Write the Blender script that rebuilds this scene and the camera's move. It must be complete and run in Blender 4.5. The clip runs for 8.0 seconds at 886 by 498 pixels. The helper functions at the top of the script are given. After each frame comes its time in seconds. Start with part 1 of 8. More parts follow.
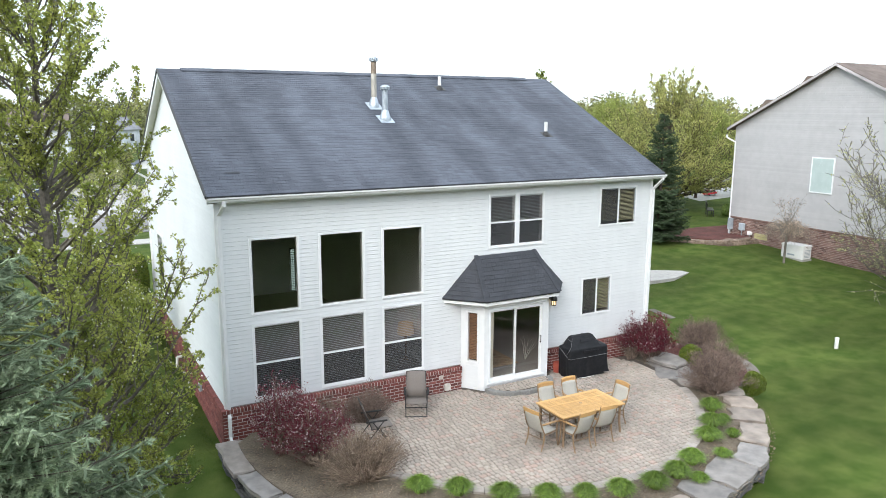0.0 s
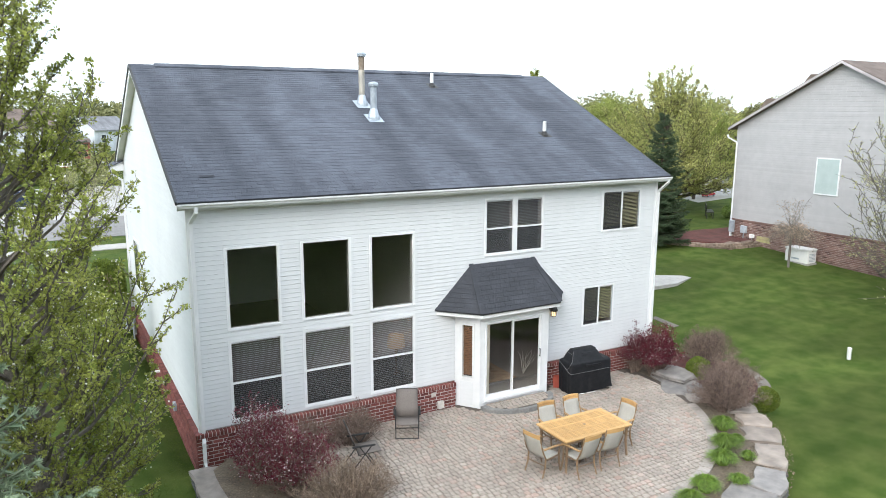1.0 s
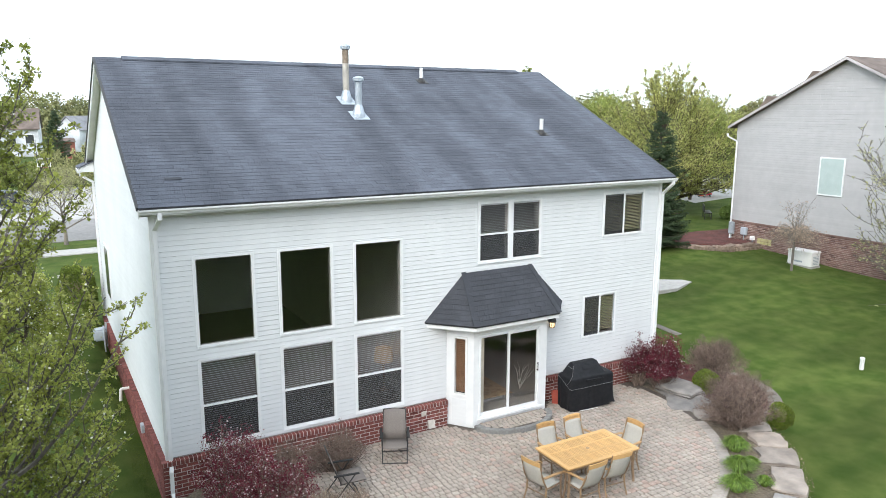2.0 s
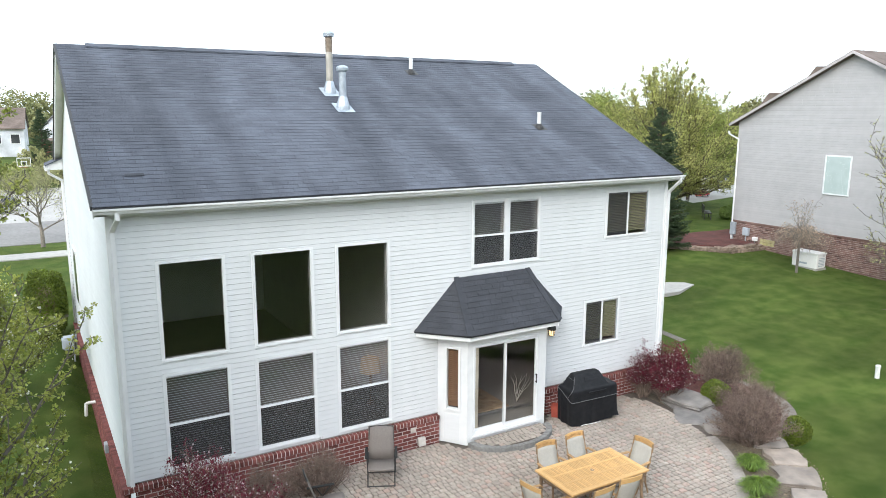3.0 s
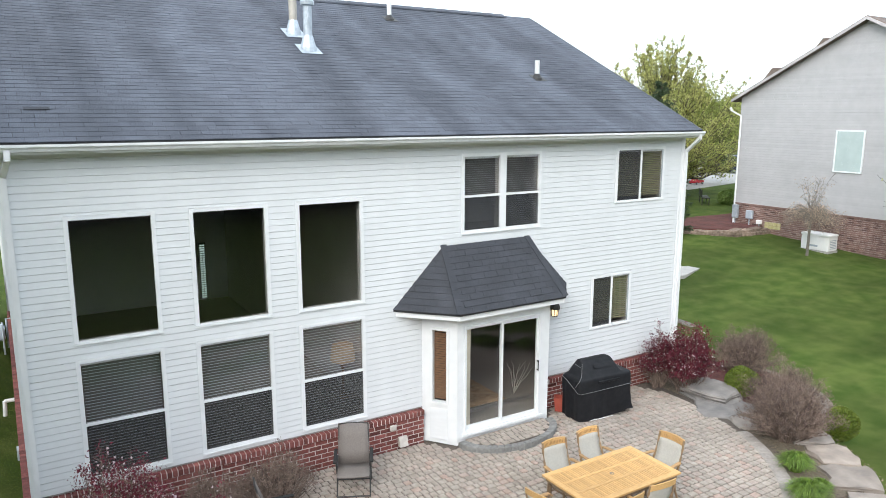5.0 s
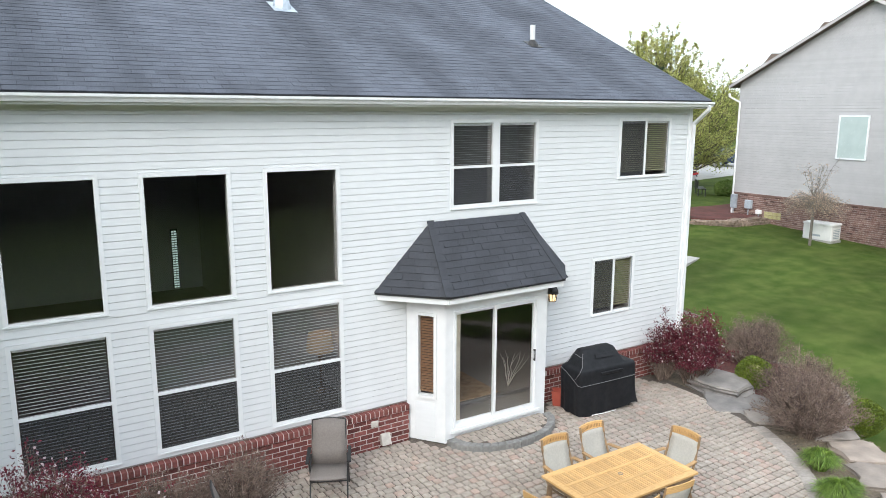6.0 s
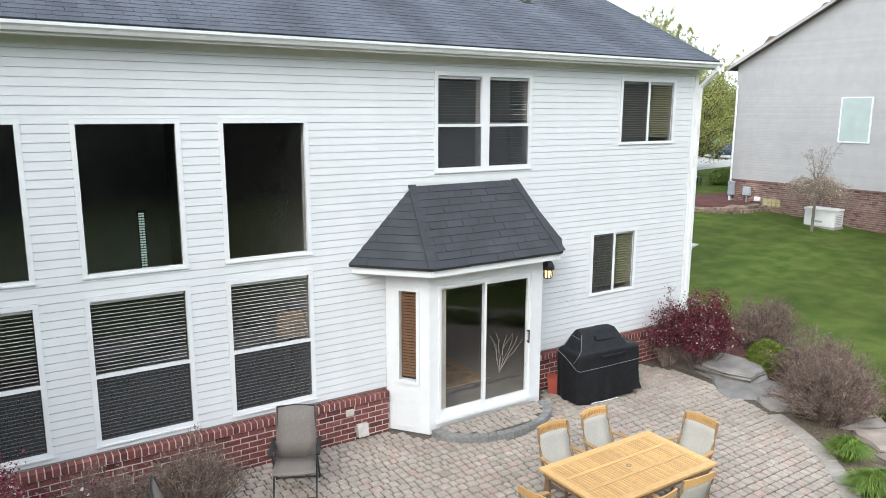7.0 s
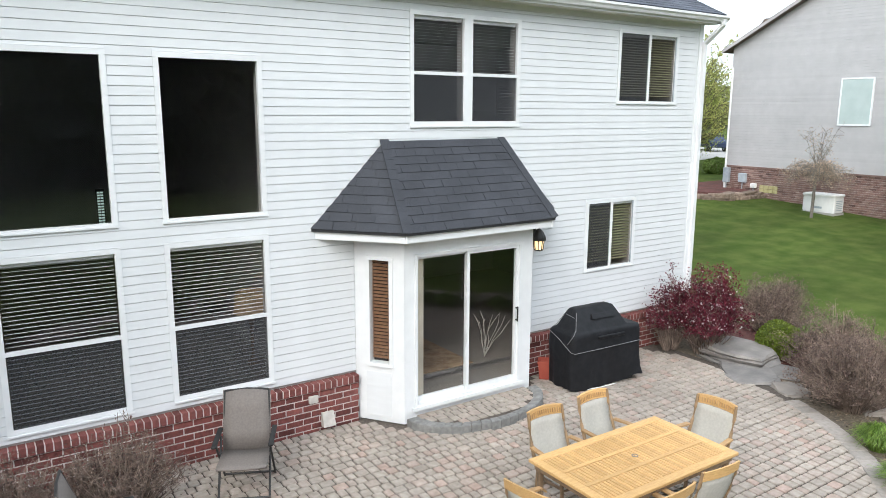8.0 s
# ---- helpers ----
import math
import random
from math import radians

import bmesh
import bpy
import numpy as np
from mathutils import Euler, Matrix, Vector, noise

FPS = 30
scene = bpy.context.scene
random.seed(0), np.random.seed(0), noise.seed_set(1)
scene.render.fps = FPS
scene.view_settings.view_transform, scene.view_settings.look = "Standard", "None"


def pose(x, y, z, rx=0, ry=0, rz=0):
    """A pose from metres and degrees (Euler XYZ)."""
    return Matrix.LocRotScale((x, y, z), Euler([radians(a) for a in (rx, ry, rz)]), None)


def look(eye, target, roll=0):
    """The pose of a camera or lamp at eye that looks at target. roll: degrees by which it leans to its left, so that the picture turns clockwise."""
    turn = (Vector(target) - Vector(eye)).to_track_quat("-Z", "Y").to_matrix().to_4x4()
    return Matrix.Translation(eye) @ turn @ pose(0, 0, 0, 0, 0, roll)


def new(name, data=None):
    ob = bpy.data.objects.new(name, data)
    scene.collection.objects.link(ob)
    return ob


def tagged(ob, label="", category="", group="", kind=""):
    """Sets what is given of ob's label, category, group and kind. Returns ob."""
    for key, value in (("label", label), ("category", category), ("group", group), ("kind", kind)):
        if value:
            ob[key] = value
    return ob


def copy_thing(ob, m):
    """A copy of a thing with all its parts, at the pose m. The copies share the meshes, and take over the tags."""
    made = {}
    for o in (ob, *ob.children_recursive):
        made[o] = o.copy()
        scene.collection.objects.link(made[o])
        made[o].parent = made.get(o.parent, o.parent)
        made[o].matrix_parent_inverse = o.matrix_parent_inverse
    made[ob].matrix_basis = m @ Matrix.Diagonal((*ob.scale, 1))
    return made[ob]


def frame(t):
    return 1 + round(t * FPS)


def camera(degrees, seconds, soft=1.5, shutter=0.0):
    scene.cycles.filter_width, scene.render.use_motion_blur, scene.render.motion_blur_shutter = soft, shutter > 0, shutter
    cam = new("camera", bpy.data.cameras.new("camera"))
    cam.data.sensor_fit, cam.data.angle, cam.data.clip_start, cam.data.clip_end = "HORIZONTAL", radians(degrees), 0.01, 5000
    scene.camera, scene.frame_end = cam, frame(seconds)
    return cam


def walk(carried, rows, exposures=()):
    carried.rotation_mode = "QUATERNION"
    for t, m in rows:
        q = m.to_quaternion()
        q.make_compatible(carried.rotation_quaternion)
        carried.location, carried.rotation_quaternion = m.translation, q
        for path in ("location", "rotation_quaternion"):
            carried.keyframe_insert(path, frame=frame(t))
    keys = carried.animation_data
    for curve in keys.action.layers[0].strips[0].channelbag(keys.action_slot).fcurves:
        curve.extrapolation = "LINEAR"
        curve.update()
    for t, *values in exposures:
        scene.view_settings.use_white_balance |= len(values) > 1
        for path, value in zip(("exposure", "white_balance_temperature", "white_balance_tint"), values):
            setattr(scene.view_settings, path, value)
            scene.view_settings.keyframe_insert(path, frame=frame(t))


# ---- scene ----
cam = camera(62.9, 8.0, soft=0.9)
PATH = [
    (0, (-3.282, -16.916, 7.798), (-2.341, -15.192, 7.422), 0.2),
    (0.5, (-2.969, -16.365, 7.778), (-2.021, -14.645, 7.402), 0.1),
    (1, (-2.624, -15.749, 7.757), (-1.667, -14.034, 7.381), 0.2),
    (1.5, (-2.283, -15.138, 7.737), (-1.315, -13.429, 7.359), 0.2),
    (3, (-1.215, -13.431, 7.472), (-0.222, -11.736, 7.097), 0.2),
    (3.5, (-0.911, -12.887, 7.302), (0.091, -11.197, 6.925), 0.2),
    (4, (-0.626, -12.389, 7.027), (0.384, -10.704, 6.651), 0.2),
    (4.5, (-0.323, -11.877, 6.643), (0.697, -10.197, 6.269), 0.1),
    (6, (0.694, -10.32, 5.662), (1.748, -8.663, 5.287), 0.2),
    (6.5, (1.056, -9.844, 5.314), (2.122, -8.193, 4.939), 0.2),
    (7, (1.423, -9.371, 4.936), (2.5, -7.728, 4.561), 0.2),
    (7.5, (1.821, -8.924, 4.567), (2.91, -7.289, 4.192), 0.2),
    (8, (2.222, -8.446, 4.215), (3.325, -6.82, 3.84), 0.3),
]
walk(cam, [(t, look(eye, target, roll)) for t, eye, target, roll in PATH])

# ---- light: bright overcast sky, soft sun from the side of the gable ----
SUN_DIR = Vector((-0.63, -0.5, 0.6)).normalized()
world = bpy.data.worlds.new("overcast_sky")
scene.world = world
world.use_nodes = True
wn, wl = world.node_tree.nodes, world.node_tree.links
wn.clear()
sky = wn.new("ShaderNodeTexSky")
sky.sky_type = "NISHITA"
sky.sun_disc = False
sky.sun_elevation = math.asin(SUN_DIR.z)
sky.sun_rotation = math.atan2(SUN_DIR.x, SUN_DIR.y)
sky.air_density, sky.dust_density = 1.0, 3.0
sky_bg = wn.new("ShaderNodeBackground")
sky_bg.inputs["Strength"].default_value = 0.06
wl.new(sky.outputs[0], sky_bg.inputs["Color"])
cloud = wn.new("ShaderNodeTexNoise")
cloud.inputs["Scale"].default_value = 2.2
cloud.inputs["Detail"].default_value = 5.0
cramp = wn.new("ShaderNodeValToRGB")
cramp.color_ramp.elements[0].position, cramp.color_ramp.elements[0].color = 0.3, (0.79, 0.905, 1.0, 1)
cramp.color_ramp.elements[1].position, cramp.color_ramp.elements[1].color = 0.65, (0.89, 0.97, 1.03, 1)
wl.new(cloud.outputs["Fac"], cramp.inputs["Fac"])
cloud_bg = wn.new("ShaderNodeBackground")
cloud_bg.inputs["Strength"].default_value = 1.07
wl.new(cramp.outputs[0], cloud_bg.inputs["Color"])
add = wn.new("ShaderNodeAddShader")
wl.new(sky_bg.outputs[0], add.inputs[0])
wl.new(cloud_bg.outputs[0], add.inputs[1])
wout = wn.new("ShaderNodeOutputWorld")
wl.new(add.outputs[0], wout.inputs["Surface"])

sun_data = bpy.data.lights.new("sun", "SUN")
sun_data.energy, sun_data.angle, sun_data.color = 1.15, radians(32), (0.97, 1.0, 0.99)
sun = new("sun", sun_data)
sun.matrix_world = look((-30, -10, 40), Vector((-30, -10, 40)) - SUN_DIR)
EXPOSURE = 0.64
scene.view_settings.exposure = EXPOSURE

# ---- materials ----
def mat(name, c1, c2=None, scale=6.0, rough=0.6, metal=0.0, bump=0.0, bscale=80.0, vary="", amount=0.25, stretch=(1, 1, 1), big=0.25, bigscale=0.6, spec=0.5, trans=0.0):
    """Two colours mixed by a fine noise, a broad noise over it, relief, and a random lightness piece by piece."""
    m = bpy.data.materials.new(name)
    m.use_nodes = True
    nt = m.node_tree
    n, l = nt.nodes, nt.links
    b = n["Principled BSDF"]
    c2 = c2 or tuple(c * 0.8 for c in c1)
    geo = n.new("ShaderNodeNewGeometry")
    mp = n.new("ShaderNodeMapping")
    mp.inputs["Scale"].default_value = stretch
    l.new(geo.outputs["Position"], mp.inputs["Vector"])
    fine = n.new("ShaderNodeTexNoise")
    fine.inputs["Scale"].default_value, fine.inputs["Detail"].default_value = scale, 6.0
    l.new(mp.outputs[0], fine.inputs["Vector"])
    ramp = n.new("ShaderNodeValToRGB")
    ramp.color_ramp.elements[0].position, ramp.color_ramp.elements[0].color = 0.32, (*c1, 1)
    ramp.color_ramp.elements[1].position, ramp.color_ramp.elements[1].color = 0.68, (*c2, 1)
    l.new(fine.outputs["Fac"], ramp.inputs["Fac"])
    broad = n.new("ShaderNodeTexNoise")
    broad.inputs["Scale"].default_value, broad.inputs["Detail"].default_value = bigscale, 3.0
    l.new(geo.outputs["Position"], broad.inputs["Vector"])
    rng = n.new("ShaderNodeMapRange")
    rng.inputs["From Min"].default_value, rng.inputs["From Max"].default_value = 0.3, 0.7
    rng.inputs["To Min"].default_value, rng.inputs["To Max"].default_value = 1 - big, 1 + big
    l.new(broad.outputs["Fac"], rng.inputs["Value"])
    value = rng.outputs["Result"]
    if vary:
        src = n.new("ShaderNodeObjectInfo").outputs["Random"] if vary == "object" else geo.outputs["Random Per Island"]
        r2 = n.new("ShaderNodeMapRange")
        r2.inputs["To Min"].default_value, r2.inputs["To Max"].default_value = 1 - amount, 1 + amount
        l.new(src, r2.inputs["Value"])
        mul = n.new("ShaderNodeMath")
        mul.operation = "MULTIPLY"
        l.new(value, mul.inputs[0])
        l.new(r2.outputs["Result"], mul.inputs[1])
        value = mul.outputs[0]
    hsv = n.new("ShaderNodeHueSaturation")
    l.new(ramp.outputs[0], hsv.inputs["Color"])
    l.new(value, hsv.inputs["Value"])
    l.new(hsv.outputs[0], b.inputs["Base Color"])
    b.inputs["Roughness"].default_value, b.inputs["Metallic"].default_value = rough, metal
    b.inputs["Specular IOR Level"].default_value = spec
    if trans:
        tr = n.new("ShaderNodeBsdfTranslucent")
        l.new(hsv.outputs[0], tr.inputs["Color"])
        mx = n.new("ShaderNodeMixShader")
        mx.inputs[0].default_value = trans
        l.new(b.outputs[0], mx.inputs[1])
        l.new(tr.outputs[0], mx.inputs[2])
        l.new(mx.outputs[0], n["Material Output"].inputs["Surface"])
    if bump:
        bn = n.new("ShaderNodeTexNoise")
        bn.inputs["Scale"].default_value, bn.inputs["Detail"].default_value = bscale, 4.0
        l.new(mp.outputs[0], bn.inputs["Vector"])
        bp = n.new("ShaderNodeBump")
        bp.inputs["Strength"].default_value, bp.inputs["Distance"].default_value = bump, 0.02
        l.new(bn.outputs["Fac"], bp.inputs["Height"])
        l.new(bp.outputs[0], b.inputs["Normal"])
    return m


def palette(m, stops):
    """Piece colours: a colour ramp by the material's random value, blended with the two-colour grain."""
    n, l = m.node_tree.nodes, m.node_tree.links
    hsv = [k for k in n if k.bl_idname == "ShaderNodeHueSaturation"][0]
    src = [k for k in n if k.bl_idname == "ShaderNodeObjectInfo"]
    src = src[0].outputs["Random"] if src else [k for k in n if k.bl_idname == "ShaderNodeNewGeometry"][0].outputs["Random Per Island"]
    wn2 = n.new("ShaderNodeTexWhiteNoise")
    wn2.noise_dimensions = "1D"
    l.new(src, wn2.inputs["W"])
    cr = n.new("ShaderNodeValToRGB")
    cr.color_ramp.interpolation = "LINEAR"
    while len(cr.color_ramp.elements) < len(stops):
        cr.color_ramp.elements.new(0.5)
    for e, (p, c) in zip(cr.color_ramp.elements, stops):
        e.position, e.color = p, (*c, 1)
    l.new(wn2.outputs["Value"], cr.inputs["Fac"])
    mix = n.new("ShaderNodeMix")
    mix.data_type, mix.blend_type = "RGBA", "MULTIPLY"
    mix.inputs["Factor"].default_value = 1.0
    ramp = hsv.inputs["Color"].links[0].from_socket
    l.new(ramp, mix.inputs["A"])
    l.new(cr.outputs[0], mix.inputs["B"])
    l.new(mix.outputs["Result"], hsv.inputs["Color"])
    return m


def streaked(m, strength, scale, stretch):
    """Weather streaks that run along one direction, multiplied into the colour."""
    n, l = m.node_tree.nodes, m.node_tree.links
    hsv = [k for k in n if k.bl_idname == "ShaderNodeHueSaturation"][0]
    geo = [k for k in n if k.bl_idname == "ShaderNodeNewGeometry"][0]
    mp = n.new("ShaderNodeMapping")
    mp.inputs["Scale"].default_value = stretch
    l.new(geo.outputs["Position"], mp.inputs["Vector"])
    nz = n.new("ShaderNodeTexNoise")
    nz.inputs["Scale"].default_value, nz.inputs["Detail"].default_value = scale, 4.0
    l.new(mp.outputs[0], nz.inputs["Vector"])
    r = n.new("ShaderNodeMapRange")
    r.inputs["From Min"].default_value, r.inputs["From Max"].default_value = 0.35, 0.62
    r.inputs["To Min"].default_value, r.inputs["To Max"].default_value = 1 - strength, 1.0
    l.new(nz.outputs["Fac"], r.inputs["Value"])
    mul = n.new("ShaderNodeMath")
    mul.operation = "MULTIPLY"
    old = hsv.inputs["Value"].links[0].from_socket
    l.new(old, mul.inputs[0])
    l.new(r.outputs["Result"], mul.inputs[1])
    l.new(mul.outputs[0], hsv.inputs["Value"])
    return m


def glass_mat(name, tint=(1, 1, 1), gloss=1.0):
    m = bpy.data.materials.new(name)
    m.use_nodes = True
    n, l = m.node_tree.nodes, m.node_tree.links
    n.clear()
    out = n.new("ShaderNodeOutputMaterial")
    mix = n.new("ShaderNodeMixShader")
    fr = n.new("ShaderNodeLayerWeight")
    pw = n.new("ShaderNodeMath")
    pw.operation = "POWER"
    pw.inputs[1].default_value = 5.0
    ma = n.new("ShaderNodeMath")
    ma.operation = "MULTIPLY_ADD"
    ma.inputs[1].default_value, ma.inputs[2].default_value = 0.95, 0.032
    l.new(fr.outputs["Facing"], pw.inputs[0])
    l.new(pw.outputs[0], ma.inputs[0])
    tr = n.new("ShaderNodeBsdfTransparent")
    tr.inputs["Color"].default_value = (*tint, 1)
    gl = n.new("ShaderNodeBsdfGlossy")
    gl.inputs["Roughness"].default_value = 0.01
    gl.inputs["Color"].default_value = (gloss, gloss, gloss, 1)
    l.new(ma.outputs[0], mix.inputs[0])
    l.new(tr.outputs[0], mix.inputs[1])
    l.new(gl.outputs[0], mix.inputs[2])
    l.new(mix.outputs[0], out.inputs["Surface"])
    return m


def mesh_screen(name, cover):
    m = bpy.data.materials.new(name)
    m.use_nodes = True
    n, l = m.node_tree.nodes, m.node_tree.links
    b = n["Principled BSDF"]
    b.inputs["Base Color"].default_value = (0.03, 0.032, 0.038, 1)
    b.inputs["Roughness"].default_value = 0.7
    tr = n.new("ShaderNodeBsdfTransparent")
    mix = n.new("ShaderNodeMixShader")
    mix.inputs[0].default_value = cover
    l.new(tr.outputs[0], mix.inputs[1])
    l.new(b.outputs[0], mix.inputs[2])
    l.new(mix.outputs[0], n["Material Output"].inputs["Surface"])
    return m


VINYL = streaked(mat("white_vinyl_siding", (0.735, 0.75, 0.765), (0.705, 0.72, 0.735), scale=3, rough=0.45, bump=0.03, bscale=40, big=0.025, stretch=(1, 1, 6), vary="object", amount=0.012), 0.03, 1.3, (2.5, 2.5, 0.5))
VINYL_J = mat("white_vinyl_siding_gable", (0.73, 0.76, 0.785), (0.69, 0.72, 0.745), scale=3, rough=0.45, bump=0.03, bscale=40, big=0.04, stretch=(1, 1, 6), vary="island", amount=0.02)
TRIM = mat("white_trim_paint", (0.8, 0.81, 0.82), (0.75, 0.76, 0.77), scale=5, rough=0.4, big=0.05, bump=0.02)
GUTTER = streaked(mat("white_aluminium", (0.82, 0.825, 0.835), (0.77, 0.775, 0.785), scale=4, rough=0.35, big=0.04), 0.07, 3.0, (3, 3, 0.6))
SOFFIT = mat("cream_soffit", (0.66, 0.65, 0.58), (0.6, 0.59, 0.52), scale=4, rough=0.5, big=0.06)
SHINGLE_A = mat("asphalt_shingle_roof", (0.085, 0.094, 0.117), (0.148, 0.161, 0.194), scale=90, rough=0.9, bump=0.4, bscale=300, vary="island", amount=0.1, big=0.1, bigscale=0.8, spec=0.25)
streaked(SHINGLE_A, 0.34, 0.7, (1.5, 0.25, 0.25))
SHINGLE_O = mat("asphalt_shingle_tab", (0.085, 0.094, 0.117), (0.148, 0.161, 0.194), scale=90, rough=0.9, bump=0.4, bscale=300, vary="object", amount=0.1, big=0.1, bigscale=0.8, spec=0.25)
streaked(SHINGLE_O, 0.34, 0.7, (1.5, 0.25, 0.25))
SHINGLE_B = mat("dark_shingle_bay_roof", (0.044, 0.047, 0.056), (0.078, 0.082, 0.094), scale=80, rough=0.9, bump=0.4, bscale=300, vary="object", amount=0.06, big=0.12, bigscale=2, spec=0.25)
ROOF_UNDER = mat("roofing_felt", (0.02, 0.02, 0.022), (0.03, 0.03, 0.034), scale=30, rough=0.95)
DARK_METAL = mat("dark_edge_and_shade", (0.02, 0.02, 0.022), (0.03, 0.03, 0.03), scale=20, rough=0.5)
BRICK_STOPS = [(0.0, (0.55, 0.5, 0.5)), (0.3, (1, 0.9, 0.9)), (0.7, (1.05, 1, 1)), (1.0, (1.25, 1.3, 1.3))]
BRICK_O = palette(mat("red_brick", (0.15, 0.05, 0.045), (0.24, 0.078, 0.066), scale=25, rough=0.85, bump=0.5, bscale=120, vary="object", amount=0.15, big=0.12, bigscale=1.5), BRICK_STOPS)
BRICK_J = palette(mat("red_brick_run", (0.15, 0.05, 0.045), (0.24, 0.078, 0.066), scale=25, rough=0.85, bump=0.5, bscale=120, vary="island", amount=0.15, big=0.12, bigscale=1.5), BRICK_STOPS)
MORTAR = mat("grey_mortar", (0.62, 0.55, 0.52), (0.52, 0.46, 0.44), scale=30, rough=0.95, bump=0.4, bscale=200)
PAVER_STOPS = [(0.0, (0.88, 0.86, 0.82)), (0.25, (0.97, 0.96, 0.92)), (0.65, (1.03, 1.01, 0.97)), (0.88, (1.05, 0.97, 0.93)), (1.0, (1.07, 0.89, 0.83))]
PAVER_O = palette(mat("tumbled_paver", (0.312, 0.272, 0.24), (0.422, 0.374, 0.34), scale=14, rough=0.9, bump=0.4, bscale=90, vary="object", amount=0.07, big=0.12, bigscale=0.7), PAVER_STOPS)
PAVER_J = palette(mat("tumbled_paver_field", (0.312, 0.272, 0.24), (0.422, 0.374, 0.34), scale=14, rough=0.9, bump=0.4, bscale=90, vary="island", amount=0.07, big=0.12, bigscale=0.7), PAVER_STOPS)
GREY_PAVER = mat("grey_edging_paver", (0.18, 0.178, 0.172), (0.26, 0.255, 0.245), scale=18, rough=0.9, bump=0.4, bscale=90, vary="object", amount=0.15, big=0.12)
EDGE_PAVER = mat("pale_edging_paver", (0.285, 0.25, 0.222), (0.36, 0.32, 0.288), scale=18, rough=0.9, bump=0.4, bscale=90, vary="object", amount=0.15, big=0.12)
WALK_M = mat("tan_edging", (0.16, 0.14, 0.12), (0.22, 0.195, 0.17), scale=10, rough=0.9, bump=0.3, big=0.15)
SAND = mat("joint_sand", (0.075, 0.06, 0.05), (0.14, 0.115, 0.095), scale=25, rough=1.0, bump=0.5, bscale=150)
SOIL = mat("bed_mulch", (0.1, 0.08, 0.06), (0.22, 0.178, 0.13), scale=22, rough=1.0, bump=1.0, bscale=60, big=0.3, bigscale=1.5)
RED_MULCH = mat("red_mulch", (0.07, 0.022, 0.02), (0.14, 0.05, 0.04), scale=22, rough=1.0, bump=1.0, bscale=60, big=0.3, bigscale=1.5)
ROCK = mat("limestone_slab", (0.215, 0.203, 0.195), (0.32, 0.297, 0.277), scale=3.2, rough=0.9, bump=0.6, bscale=22, vary="object", amount=0.16, big=0.16, bigscale=2.2)
palette(ROCK, [(0.0, (0.86, 0.86, 0.88)), (0.45, (0.96, 0.95, 0.95)), (0.75, (1.08, 1.0, 0.93)), (1.0, (1.2, 1.06, 0.95))])
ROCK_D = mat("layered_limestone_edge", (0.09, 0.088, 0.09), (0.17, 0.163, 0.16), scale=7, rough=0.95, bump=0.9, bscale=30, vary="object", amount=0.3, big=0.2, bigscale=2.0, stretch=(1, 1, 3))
LAWN = mat("lawn_grass", (0.05, 0.086, 0.014), (0.1, 0.13, 0.031), scale=1.6, rough=0.95, bump=0.5, bscale=90, big=0.26, bigscale=0.22, spec=0.12)
streaked(LAWN, 0.16, 0.55, (0.3, 1.9, 1))
streaked(LAWN, 0.22, 0.16, (1.2, 1.0, 1))
GRASSBLADE = mat("lawn_grass_blade", (0.066, 0.11, 0.018), (0.132, 0.164, 0.042), scale=1.6, rough=0.8, vary="island", amount=0.2, trans=0.45, big=0.26, bigscale=0.22, spec=0.15)
streaked(GRASSBLADE, 0.2, 0.55, (0.3, 1.9, 1))
CONCRETE = mat("pale_concrete", (0.36, 0.345, 0.33), (0.44, 0.425, 0.4), scale=6, rough=0.9, bump=0.2, big=0.1)
ROAD_M = mat("worn_road", (0.2, 0.19, 0.185), (0.26, 0.25, 0.24), scale=5, rough=0.9, bump=0.2, big=0.1)
TEAK = mat("oiled_teak", (0.51, 0.3, 0.115), (0.63, 0.39, 0.165), scale=14, rough=0.55, bump=0.12, bscale=60, stretch=(1, 6, 6), vary="object", amount=0.12, big=0.1)
TEAK_D = mat("weathered_teak", (0.17, 0.11, 0.065), (0.27, 0.18, 0.11), scale=16, rough=0.6, bump=0.12, bscale=60, vary="object", amount=0.15, big=0.1)
TEAK_A = mat("sunworn_teak", (0.34, 0.2, 0.09), (0.46, 0.28, 0.13), scale=14, rough=0.55, bump=0.12, bscale=60, vary="object", amount=0.12, big=0.1)
TEAK_M = mat("aged_teak", (0.22, 0.145, 0.08), (0.34, 0.22, 0.12), scale=14, rough=0.55, bump=0.12, bscale=60, vary="object", amount=0.12, big=0.1)
SLING = mat("beige_sling_mesh", (0.47, 0.45, 0.405), (0.54, 0.515, 0.465), scale=40, rough=0.8, bump=0.02, bscale=300, big=0.06, trans=0.15)
TAUPE = mat("taupe_sling_mesh", (0.18, 0.155, 0.14), (0.22, 0.19, 0.172), scale=50, rough=0.75, bump=0.02, bscale=300, big=0.08, trans=0.12)
BLACK_METAL = mat("black_painted_metal", (0.018, 0.017, 0.017), (0.03, 0.028, 0.026), scale=20, rough=0.45)
COVER = mat("black_vinyl_cover", (0.007, 0.0075, 0.0095), (0.013, 0.0135, 0.016), scale=10, rough=0.6, spec=0.3, bump=0.25, bscale=14, big=0.2, bigscale=3)
PIPING = mat("grey_piping", (0.16, 0.16, 0.17), (0.22, 0.22, 0.23), rough=0.6)
GALV = mat("galvanised_steel", (0.4, 0.45, 0.5), (0.52, 0.57, 0.62), scale=15, rough=0.4, metal=0.6, big=0.15, bigscale=5)
